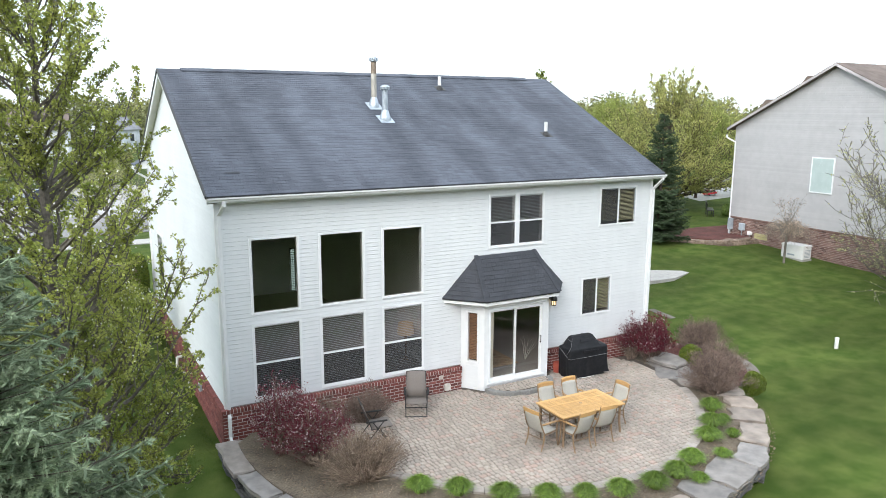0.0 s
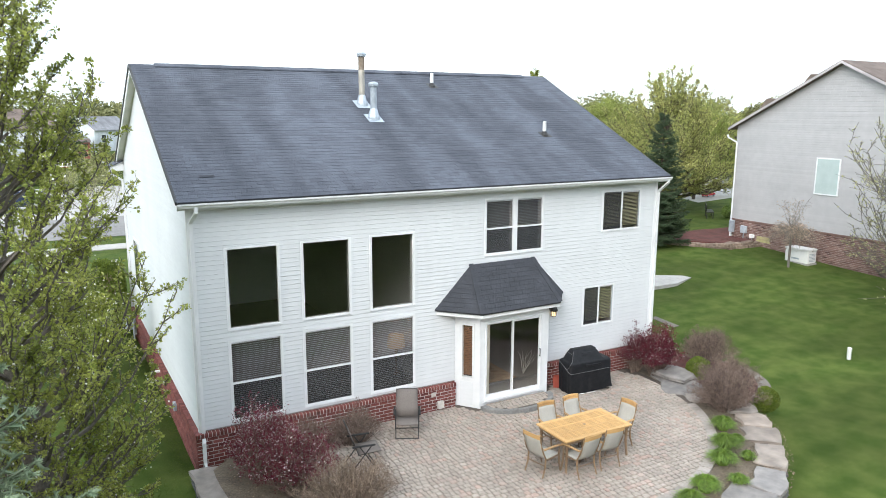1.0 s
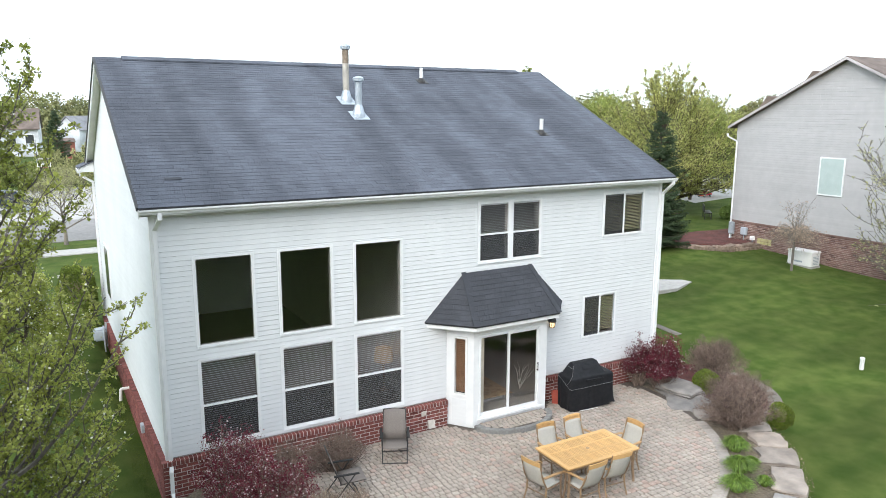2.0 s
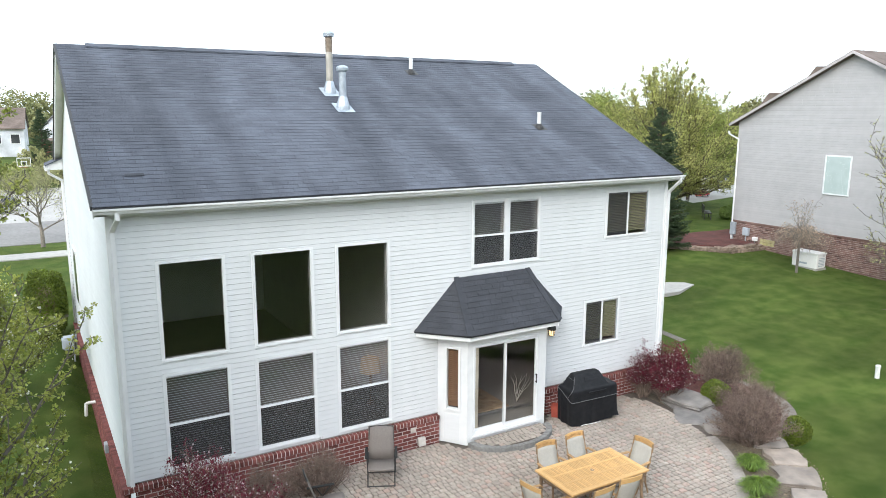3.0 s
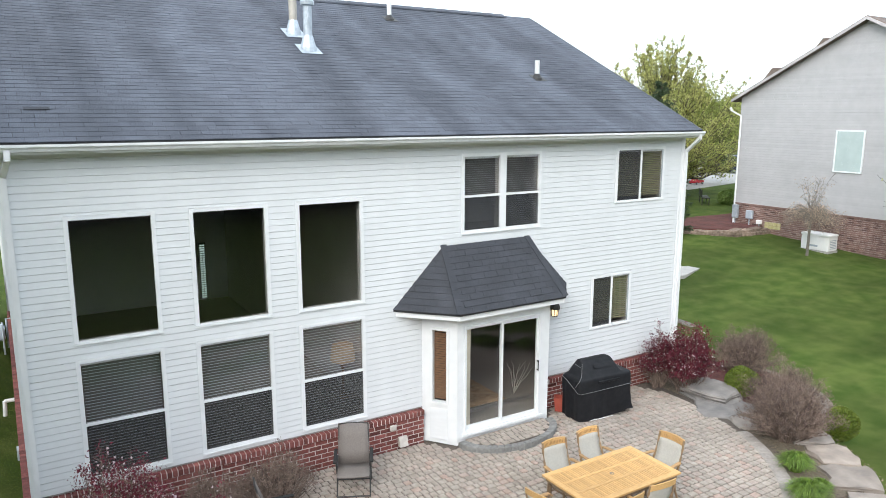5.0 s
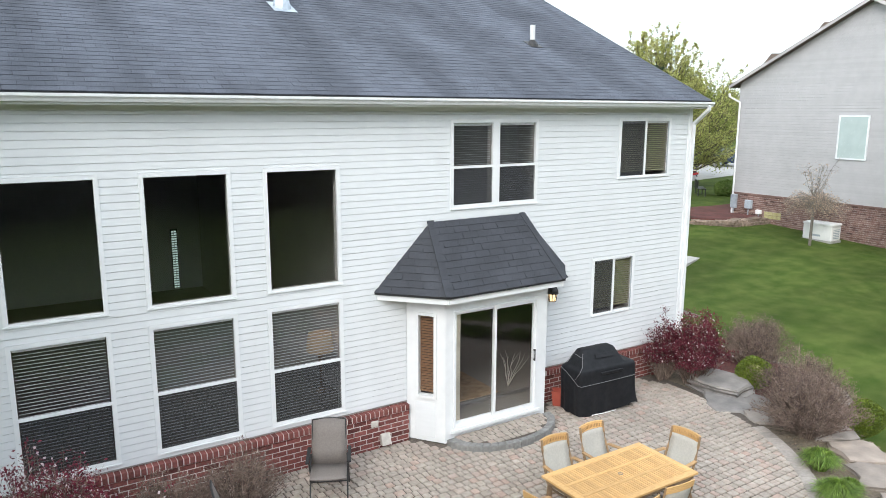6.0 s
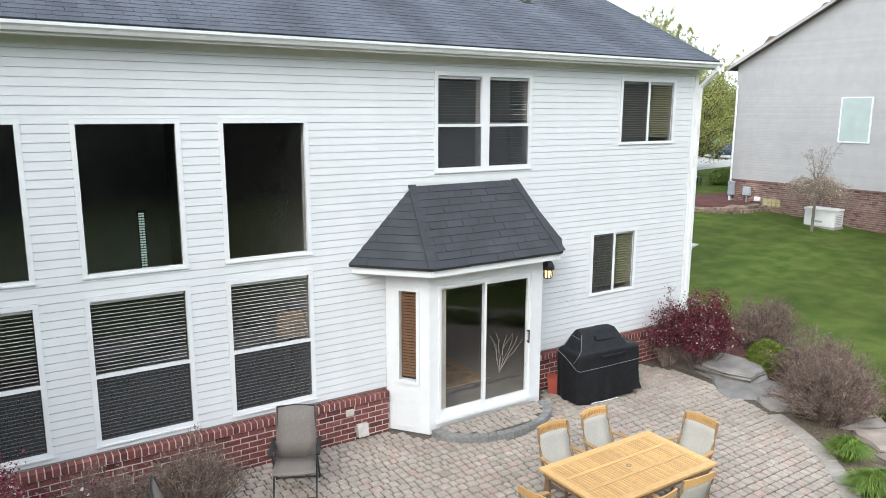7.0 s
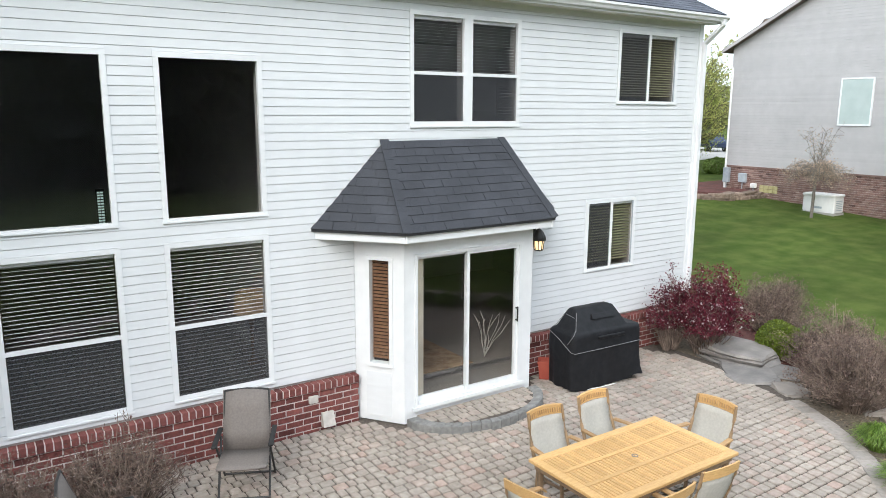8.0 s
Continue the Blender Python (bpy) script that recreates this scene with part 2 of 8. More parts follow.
FLUE = mat("stained_flue_pipe", (0.38, 0.35, 0.3), (0.5, 0.47, 0.42), scale=6, rough=0.55, metal=0.3, big=0.2, bigscale=4, stretch=(1, 1, 0.4))
RUST = mat("rusted_flue_top", (0.2, 0.15, 0.11), (0.32, 0.26, 0.2), scale=12, rough=0.7, metal=0.2)
OFFWHITE = mat("weathered_cover_plastic", (0.5, 0.46, 0.42), (0.58, 0.54, 0.5), scale=12, rough=0.5, big=0.1, bigscale=6)
PVC = mat("white_pipe", (0.75, 0.75, 0.74), (0.7, 0.7, 0.69), rough=0.4)
GLASS = glass_mat("window_glass")
FROST = mat("drawn_white_shade", (0.42, 0.5, 0.49), (0.46, 0.54, 0.53), scale=3, rough=0.3, big=0.05)
SCREEN = mesh_screen("insect_screen", 0.36)
SLAT_M = mat("pale_blind_slat", (0.6, 0.61, 0.63), (0.66, 0.67, 0.69), scale=5, rough=0.5, big=0.04)
SLAT_OLIVE = mat("olive_blind_slat", (0.22, 0.21, 0.13), (0.27, 0.255, 0.16), scale=5, rough=0.5, big=0.04)
SLAT_W = mat("wooden_blind_slat", (0.17, 0.09, 0.05), (0.24, 0.13, 0.07), scale=20, rough=0.5, big=0.1)
INNER = mat("interior_wall_paint", (0.34, 0.325, 0.315), (0.38, 0.365, 0.35), scale=2, rough=0.8, big=0.05)
INNER_FLOOR = mat("interior_carpet", (0.17, 0.15, 0.13), (0.23, 0.205, 0.18), scale=30, rough=0.95, big=0.1)
RUG = mat("patterned_rug", (0.22, 0.13, 0.07), (0.36, 0.25, 0.15), scale=7, rough=0.95, big=0.2, bigscale=3)
SIDING_N = mat("pale_grey_siding", (0.405, 0.396, 0.4), (0.435, 0.425, 0.43), scale=3, rough=0.5, big=0.05, vary="island", amount=0.03)
BARK = mat("tree_bark", (0.055, 0.042, 0.032), (0.12, 0.095, 0.075), scale=18, rough=0.95, bump=0.6, bscale=60)
BARK_P = mat("furrowed_pear_bark", (0.09, 0.078, 0.068), (0.17, 0.15, 0.13), scale=18, rough=0.95, bump=0.6, bscale=60)
BARK_G = mat("grey_bark", (0.16, 0.14, 0.12), (0.25, 0.22, 0.19), scale=18, rough=0.95, bump=0.4, bscale=60)
TWIG = mat("dry_brown_twig", (0.15, 0.105, 0.078), (0.34, 0.265, 0.195), scale=9, rough=0.95, vary="island", amount=0.5)
TWIG_D = mat("dark_brown_twig", (0.12, 0.085, 0.07), (0.27, 0.205, 0.165), scale=9, rough=0.95, vary="island", amount=0.45)
DRYLEAF = mat("dry_bud_leaf", (0.1, 0.064, 0.055), (0.26, 0.185, 0.15), scale=9, rough=0.9, vary="island", amount=0.4, trans=0.2)
REDLEAF = mat("burgundy_leaf", (0.085, 0.008, 0.02), (0.19, 0.02, 0.04), scale=9, rough=0.6, vary="island", amount=0.5, trans=0.25)
BLOSSOM = mat("pale_pink_blossom", (0.5, 0.38, 0.41), (0.66, 0.57, 0.58), scale=9, rough=0.8, vary="island", amount=0.2, trans=0.3)
WHITEBLOOM = mat("white_blossom", (0.7, 0.7, 0.62), (0.8, 0.8, 0.74), scale=9, rough=0.8, vary="island", amount=0.15, trans=0.3)
PEARLEAF = mat("young_pear_leaf", (0.23, 0.28, 0.055), (0.43, 0.45, 0.12), scale=1.6, rough=0.3, vary="island", amount=0.4, trans=0.45, big=0.2)
LIMELEAF = mat("spring_maple_leaf", (0.37, 0.4, 0.12), (0.54, 0.53, 0.2), scale=0.8, rough=0.6, vary="island", amount=0.3, trans=0.5, big=0.2)
GREENLEAF = mat("fresh_green_leaf", (0.1, 0.17, 0.035), (0.18, 0.26, 0.06), scale=1.2, rough=0.6, vary="island", amount=0.35, trans=0.35, big=0.2)
YGLEAF = mat("light_green_leaf", (0.22, 0.27, 0.06), (0.33, 0.36, 0.1), scale=1.2, rough=0.6, vary="island", amount=0.35, trans=0.4, big=0.2)
TANLEAF = mat("tan_bud_leaf", (0.38, 0.28, 0.21), (0.52, 0.41, 0.32), scale=3, rough=0.8, vary="island", amount=0.3, trans=0.35)
BUDLEAF = mat("yellow_green_buds", (0.36, 0.37, 0.16), (0.48, 0.47, 0.24), scale=3, rough=0.8, vary="island", amount=0.3, trans=0.35)
BLUESPRUCE = mat("blue_spruce_needles", (0.17, 0.235, 0.14), (0.36, 0.43, 0.28), scale=6, rough=0.75, vary="island", amount=0.35, trans=0.25)
SPRUCE = mat("green_spruce_needles", (0.04, 0.068, 0.032), (0.085, 0.125, 0.06), scale=3, rough=0.75, vary="island", amount=0.35, trans=0.15)
BLADE = mat("ornamental_grass_blade", (0.12, 0.215, 0.03), (0.26, 0.37, 0.07), scale=12, rough=0.5, vary="island", amount=0.5, trans=0.35)
BOXWOOD = mat("boxwood_leaf", (0.1, 0.15, 0.015), (0.19, 0.24, 0.03), scale=12, rough=0.5, vary="island", amount=0.4, trans=0.3)
REARWOOD = mat("dim_rear_foliage", (0.055, 0.062, 0.057), (0.105, 0.113, 0.1), scale=0.25, rough=0.9, vary="island", amount=0.35, big=0.3, bigscale=0.05)
LITTER = mat("leaf_litter", (0.08, 0.055, 0.038), (0.3, 0.23, 0.16), scale=30, rough=0.95, vary="island", amount=0.5)
FARWOOD = mat("hazy_far_foliage", (0.13, 0.15, 0.06), (0.25, 0.24, 0.11), scale=0.25, rough=0.9, vary="island", amount=0.35, big=0.3, bigscale=0.05)
RED_PAINT = mat("red_car_paint", (0.5, 0.03, 0.04), (0.55, 0.04, 0.05), rough=0.25)
DARK_PAINT = mat("dark_car_paint", (0.02, 0.032, 0.07), (0.03, 0.045, 0.09), rough=0.25)
RUBBER = mat("black_rubber", (0.015, 0.015, 0.015), (0.02, 0.02, 0.02), rough=0.8)
TERRACOTTA = mat("red_plastic_pot", (0.3, 0.055, 0.035), (0.36, 0.08, 0.05), rough=0.6)
TANSTONE = mat("brown_border_stone", (0.17, 0.125, 0.095), (0.29, 0.22, 0.175), scale=8, rough=0.95, bump=0.6, bscale=20, vary="object", amount=0.3, big=0.2, bigscale=2)
GREYBOX = mat("grey_utility_metal", (0.32, 0.36, 0.4), (0.4, 0.44, 0.48), rough=0.5, scale=8)
GENWHITE = mat("cream_generator_housing", (0.76, 0.75, 0.74), (0.8, 0.79, 0.78), rough=0.5)
TANROOF = mat("brown_far_roof", (0.13, 0.1, 0.085), (0.18, 0.14, 0.12), scale=3, rough=0.9)
FARWHITE = mat("far_white_siding", (0.6, 0.62, 0.66), (0.66, 0.68, 0.72), scale=3, rough=0.6)
FARBRICK = mat("far_red_brick", (0.27, 0.1, 0.07), (0.33, 0.13, 0.1), scale=3, rough=0.9)
DARKGLASS = mat("far_window_glass", (0.05, 0.055, 0.06), (0.07, 0.075, 0.08), rough=0.15)
BLOCKGLASS = mat("yellowed_glass_block", (0.42, 0.38, 0.18), (0.5, 0.46, 0.26), rough=0.2, scale=8)
SHADE_GLOW = mat("tan_glow_shade", (0.45, 0.34, 0.22), (0.5, 0.38, 0.25), rough=0.9)
SHADE_GLOW.node_tree.nodes["Principled BSDF"].inputs["Emission Color"].default_value = (1.0, 0.68, 0.4, 1)
SHADE_GLOW.node_tree.nodes["Principled BSDF"].inputs["Emission Strength"].default_value = 0.025
# emission stands in for daylight; the street wall has no opening there
DAYLIGHT = mat("daylight_glow_glass", (0.4, 0.5, 0.48), (0.5, 0.6, 0.58), scale=60, rough=0.4)
DAYLIGHT.node_tree.nodes["Principled BSDF"].inputs["Emission Color"].default_value = (0.75, 1.0, 0.95, 1)
DAYLIGHT.node_tree.nodes["Principled BSDF"].inputs["Emission Strength"].default_value = 0.3
LAMP_GLOW = bpy.data.materials.new("lit_lantern_glass")
LAMP_GLOW.use_nodes = True
LAMP_GLOW.node_tree.nodes["Principled BSDF"].inputs["Base Color"].default_value = (0.9, 0.75, 0.5, 1)
LAMP_GLOW.node_tree.nodes["Principled BSDF"].inputs["Emission Color"].default_value = (1.0, 0.72, 0.38, 1)
LAMP_GLOW.node_tree.nodes["Principled BSDF"].inputs["Emission Strength"].default_value = 0.85


# ---- building helpers ----
def part(name, bm, material, parent=None, label="", loc=None, rot=None, smooth=False):
    if isinstance(bm, bpy.types.Mesh):
        me = bm
    else:
        me = bpy.data.meshes.new(name)
        bm.normal_update()
        bm.to_mesh(me)
        bm.free()
        me.materials.append(material)
        if smooth:
            me.polygons.foreach_set("use_smooth", [True] * len(me.polygons))
    ob = new(name, me)
    if parent:
        ob.parent = parent
    if loc:
        ob.location = loc
    if rot:
        ob.rotation_euler = rot
    if label:
        ob["label"] = label
    return ob


def thing(name, loc, label, category, group="", kind="", rz=0.0):
    ob = new(name)
    ob.location = loc
    ob.rotation_euler = (0, 0, radians(rz))
    ob.empty_display_size = 0.1
    return tagged(ob, label, category, group, kind)


def box(bm, x0, x1, y0, y1, z0, z1):
    v = [bm.verts.new(p) for p in ((x0, y0, z0), (x1, y0, z0), (x1, y1, z0), (x0, y1, z0), (x0, y0, z1), (x1, y0, z1), (x1, y1, z1), (x0, y1, z1))]
    for f in ((3, 2, 1, 0), (4, 5, 6, 7), (0, 1, 5, 4), (1, 2, 6, 5), (2, 3, 7, 6), (3, 0, 4, 7)):
        bm.faces.new([v[i] for i in f])
    return v


def boxes(*args):
    bm = bmesh.new()
    for a in args:
        box(bm, *a)
    return bm


def soft_box(x0, x1, y0, y1, z0, z1, r=0.01, seg=1):
    bm = boxes((x0, x1, y0, y1, z0, z1))
    bmesh.ops.bevel(bm, geom=bm.edges[:], offset=r, segments=seg, affect="EDGES")
    return bm


def extrude_poly(bm, pts, vec):
    """A prism: a planar polygon of 3D points and its copy moved by vec."""
    a = [bm.verts.new(p) for p in pts]
    b = [bm.verts.new(Vector(p) + Vector(vec)) for p in pts]
    bm.faces.new(a[::-1])
    bm.faces.new(b)
    for i in range(len(pts)):
        j = (i + 1) % len(pts)
        bm.faces.new((a[i], a[j], b[j], b[i]))
    bmesh.ops.recalc_face_normals(bm, faces=bm.faces[:])
    return bm


def tube(bm, pts, radii, n=6, cap=True):
    """A round bar through points, with a radius at each."""
    pts = [Vector(p) for p in pts]
    if not hasattr(radii, "__len__"):
        radii = [radii] * len(pts)
    rings = []
    for i, p in enumerate(pts):
        d = (pts[min(i + 1, len(pts) - 1)] - pts[max(i - 1, 0)]).normalized()
        a = d.orthogonal().normalized() if abs(d.z) > 0.95 else d.cross(Vector((0, 0, 1))).normalized()
        b = d.cross(a)
        rings.append([bm.verts.new(p + radii[i] * (math.cos(k * math.tau / n) * a + math.sin(k * math.tau / n) * b)) for k in range(n)])
    for r, s in zip(rings, rings[1:]):
        for k in range(n):
            bm.faces.new((r[k], r[(k + 1) % n], s[(k + 1) % n], s[k]))
    if cap:
        bm.faces.new(rings[0][::-1])
        bm.faces.new(rings[-1])
    return bm


def bar(bm, p, q, w, h=None, up=(0, 0, 1)):
    """A rectangular bar from p to q."""
    p, q, h = Vector(p), Vector(q), h or w
    d = (q - p).normalized()
    a = d.cross(Vector(up))
    a = a.normalized() if a.length > 0.05 else d.orthogonal().normalized()
    b = a.cross(d)
    v = [bm.verts.new(e + sa * a * w / 2 + sb * b * h / 2) for e in (p, q) for sa, sb in ((-1, -1), (1, -1), (1, 1), (-1, 1))]
    for f in ((3, 2, 1, 0), (4, 5, 6, 7), (0, 1, 5, 4), (1, 2, 6, 5), (2, 3, 7, 6), (3, 0, 4, 7)):
        bm.faces.new([v[i] for i in f])
    return bm


def lathe(bm, profile, n=16, centre=(0, 0, 0)):
    """A turned shape from (radius, height) rings."""
    c = Vector(centre)
    rings = [[bm.verts.new(c + Vector((r * math.cos(k * math.tau / n), r * math.sin(k * math.tau / n), z))) for k in range(n)] for r, z in profile]
    for r, s in zip(rings, rings[1:]):
        for k in range(n):
            bm.faces.new((r[k], r[(k + 1) % n], s[(k + 1) % n], s[k]))
    bm.faces.new(rings[0][::-1])
    bm.faces.new(rings[-1])
    return bm


def sheet(grid, thick):
    """A thin closed cloth panel over a grid of points."""
    bm = bmesh.new()
    n, m = len(grid), len(grid[0])
    g = [[Vector(p) for p in r] for r in grid]
    sides = [[], []]
    for i in range(n):
        for j in range(m):
            du = g[i][min(j + 1, m - 1)] - g[i][max(j - 1, 0)]
            dv = g[min(i + 1, n - 1)][j] - g[max(i - 1, 0)][j]
            nn = du.cross(dv).normalized() * thick / 2
            sides[0].append(bm.verts.new(g[i][j] + nn))
            sides[1].append(bm.verts.new(g[i][j] - nn))
    a, b = sides
    for i in range(n - 1):
        for j in range(m - 1):
            k = i * m + j
            bm.faces.new((a[k], a[k + 1], a[k + m + 1], a[k + m]))
            bm.faces.new((b[k + m], b[k + m + 1], b[k + 1], b[k]))
    rim = [j for j in range(m)] + [i * m + m - 1 for i in range(1, n)] + [(n - 1) * m + j for j in range(m - 2, -1, -1)] + [i * m for i in range(n - 2, 0, -1)]
    for k, q in zip(rim, rim[1:] + rim[:1]):
        bm.faces.new((a[q], a[k], b[k], b[q]))
    return bm


def raw(name, verts, faces, material):
    me = bpy.data.meshes.new(name)
    me.from_pydata([tuple(v) for v in verts], [], faces)
    me.materials.append(material)
    return me

# ---- ground ----
PATIO_C, PATIO_R, PATIO_Z = Vector((7.3, -1.0, 0)), 5.35, 0.05


def lawn_height(x, y):
    a = min(max((y + 2) / 16, 0), 1)
    b = min(max((x - 14) / 17, 0), 1)
    return -0.42 + 0.95 * (0.75 * a + 0.25 * a * a) + 0.4 * b * b * (3 - 2 * b) - 0.25 * min(max((-10 - y) / 30, 0), 1)


def spread(lo, hi, near_lo, near_hi, step):
    """Grid lines: even steps near the house, growing towards the horizon."""
    v = list(np.arange(near_lo, near_hi + 0.01, step))
    s = step
    while v[-1] < hi:
        s *= 1.35
        v.append(v[-1] + s)
    s = step
    while v[0] > lo:
        s *= 1.35
        v.insert(0, v[0] - s)
    return v


gx, gy = spread(-900, 900, -12, 34, 0.5), spread(-600, 1100, -16, 16, 0.5)
gv, gf = [], []
for yy in gy:
    for xx in gx:
        d = (Vector((xx, yy, 0)) - PATIO_C).length
        h = lawn_height(xx, yy) + 0.02 * noise.noise((xx * 0.5, yy * 0.5, 0))
        if -0.1 < xx < 13.5 and 0.1 < yy < 12.3 or d < 5.6 and yy < 0.1:
            h = min(h, -0.35)
        gv.append((xx, yy, h))
nx = len(gx)
for j in range(len(gy) - 1):
    for i in range(nx - 1):
        gf.append((j * nx + i, j * nx + i + 1, (j + 1) * nx + i + 1, (j + 1) * nx + i))
ground = tagged(new("ground", raw("ground", gv, gf, LAWN)), "mown green lawn with pale mowing stripes", "lawn", kind="structure")
ground.data.polygons.foreach_set("use_smooth", [True] * len(gf))


def half_round(r, z0, z1, y_end=-0.06):
    """A disc round the patio's centre, cut straight along the house wall."""
    a0 = math.asin((y_end - PATIO_C.y) / r)
    pts = []
    for k in range(73):
        a = math.pi - a0 + (math.pi + 2 * a0) * k / 72
        pts.append((PATIO_C.x + r * math.cos(a), PATIO_C.y + r * math.sin(a), z0))
    b = bmesh.new()
    extrude_poly(b, pts, (0, 0, z1 - z0))
    return b


def ring_in(a):
    """Inner radius of the slab ring by angle: it widens towards the gable side."""
    s = min(max((268 - math.degrees(a)) / 75, 0), 1)
    return 6.02 + 0.8 * s * s * (3 - 2 * s)


bed_bm = bmesh.new()
bed_pts = []
for k in range(61):
    a = radians(176 + 182 * k / 60)
    r = ring_in(a) + 0.35
    bed_pts.append((PATIO_C.x + r * math.cos(a), min(-0.06, PATIO_C.y + r * math.sin(a)), -0.5))
extrude_poly(bed_bm, [(0.6, -0.06, -0.5)] + bed_pts + [(13.4, -0.06, -0.5)], (0, 0, 0.5))
bed = part("planting_bed", bed_bm, SOIL)
tagged(bed, "bare brown mulch bed curving round the patio", "planting bed", kind="structure")
patio = part("patio", half_round(PATIO_R - 0.02, -0.3, PATIO_Z - 0.018), SAND)
tagged(patio, "round patio of tumbled tan and pink pavers", "patio", kind="structure")


def slab_mesh(w, d, h, seed, name, material):
    """A rough flat stone with a broken outline."""
    rnd = random.Random(seed)
    n = 11
    ring = []
    for k in range(n):
        a = math.tau * k / n
        c, s = math.cos(a), math.sin(a)
        q = 1 / max(abs(c), abs(s)) ** 0.85
        ring.append((c * w / 2 * q * rnd.uniform(0.9, 1.0), s * d / 2 * q * rnd.uniform(0.9, 1.0)))
    v, f = [], []
    for z, g in ((-h, 1.0), (-h * 0.55, 1.03), (-h * 0.45, 0.97), (-0.035, 1.0), (0.0, 0.93)):
        for x, y in ring:
            v.append((x * g + rnd.uniform(-0.015, 0.015), y * g + rnd.uniform(-0.015, 0.015), z + rnd.uniform(-0.012, 0.012)))
    for r in range(4):
        for k in range(n):
            f.append((r * n + k, r * n + (k + 1) % n, (r + 1) * n + (k + 1) % n, (r + 1) * n + k))
    v.append((0, 0, rnd.uniform(0.0, 0.02)))
    for k in range(n):
        f.append((4 * n + k, 4 * n + (k + 1) % n, 5 * n))
    return raw(name, v, f, material)


def stone(x, y, z, w, d, h, rz, seed, label="flat grey limestone slab edging the planting bed", material=ROCK):
    ob = new("stone_slab", slab_mesh(w, d, h, seed, "stone_slab", material))
    ob.location, ob.rotation_euler = (x, y, z), (0.02, -0.02, radians(rz))
    return tagged(ob, label, "stone", "stones round the planting bed")


def ring_stone(a0, a1, r0, r1, z, h, seed, material, label):
    """A flat slab laid as a sector of the ring, with a broken outline and a layered edge."""
    rnd = random.Random(seed)
    am, rm = (a0 + a1) / 2, (r0 + r1) / 2
    c = Vector((PATIO_C.x + rm * math.cos(am), PATIO_C.y + rm * math.sin(am), z))
    out = [(a0 + (a1 - a0) * s, r1 + rnd.uniform(-0.07, 0.05)) for s in (0.02, 0.3, 0.55, 0.8, 0.98)]
    side1 = [(a1 + rnd.uniform(-0.012, 0.006), r1 + (r0 - r1) * s) for s in (0.35, 0.7)]
    inner = [(a0 + (a1 - a0) * s, r0 + rnd.uniform(-0.12, 0.14)) for s in (0.94, 0.68, 0.4, 0.08)]
    side0 = [(a0 + rnd.uniform(-0.006, 0.012), r1 + (r0 - r1) * s) for s in (0.7, 0.35)]
    ring = [Vector((PATIO_C.x + r * math.cos(a), PATIO_C.y + r * math.sin(a), z)) - c for a, r in out + side1 + inner + side0]
    n = len(ring)
    v, f = [], []
    for zz, g in ((-h, 0.98), (-h * 0.6, 1.01), (-h * 0.5, 0.985), (-0.025, 1.0), (0.0, 0.975)):
        for p in ring:
            v.append((p.x * g + rnd.uniform(-0.012, 0.012), p.y * g + rnd.uniform(-0.012, 0.012), zz + rnd.uniform(-0.01, 0.01)))
    for q in range(4):
        for k in range(n):
            f.append((q * n + k, q * n + (k + 1) % n, (q + 1) * n + (k + 1) % n, (q + 1) * n + k))
    i = len(v)
    for k in range(n):
        v.append((ring[k].x * 0.55, ring[k].y * 0.55, rnd.uniform(-0.006, 0.012)))
    v.append((0, 0, 0.008))
    for k in range(n):
        j = (k + 1) % n
        f += [(4 * n + k, 4 * n + j, i + j, i + k), (i + k, i + j, i + n)]
    ob = new("stone_slab", raw("stone_slab", v, f, material))
    ob.location, ob.rotation_euler = c, (rnd.uniform(-0.012, 0.012), rnd.uniform(-0.012, 0.012), 0)
    return tagged(ob, label, "stone", "stones round the planting bed")


# retaining ring: broad flat slabs over thin courses coloured about half as light
a, k = radians(174.0), 0
while a < radians(334):
    rr = random.Random(k + 900)
    da = rr.uniform(0.85, 1.6) / 6.6
    r0 = ring_in(a + da / 2) + rr.uniform(-0.2, 0.1)
    r1 = ring_in(a + da / 2) + 0.78 + rr.uniform(-0.04, 0.05)
    low = 0.05 - 0.08 * min(max((262 - math.degrees(a)) / 70, 0), 1) + rr.uniform(-0.02, 0.025)
    ring_stone(a, a + da - 0.004, r0, r1, low, 0.11, 900 + k, ROCK, "flat grey limestone slab edging the planting bed")
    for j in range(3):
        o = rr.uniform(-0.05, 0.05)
        ring_stone(a + o, a + da + o - 0.006, r1 - 0.5, r1 - 0.03 + rr.uniform(-0.05, 0.04), low - 0.115 - j * 0.12, 0.11, 1000 + 5 * k + j, ROCK_D, "thin limestone course under the top slabs, in a darker tone")
    a += da
    k += 1
# slabs beside the house at the patio's end
for i, (x, y, z, w, d, h, rz) in enumerate(((13.15, -1.42, 0.26, 1.0, 1.2, 0.13, 10), (13.2, -1.48, 0.13, 1.08, 1.25, 0.16, 0), (12.62, -1.98, 0.085, 0.85, 1.05, 0.1, -38), (13.2, -2.25, 0.06, 0.6, 0.55, 0.12, 20), (12.55, -2.75, 0.065, 0.5, 0.6, 0.1, -30))):
    stone(x, y, z, w, d, h, rz, 200 + i, "broad weathered limestone slab beside the patio")
# mulch between slabs and shrubs at the patio's far end
mul_bm = bmesh.new()
lathe(mul_bm, [(2.03, -0.5), (2.0, -0.26), (1.7, -0.12), (1.0, 0.03), (0.2, 0.07)], 28, (14.3, -0.9, 0))
tagged(part("mulch_bed", mul_bm, RED_MULCH, smooth=True), "low mound of dark red mulch under the shrubs", "mulch", kind="structure")

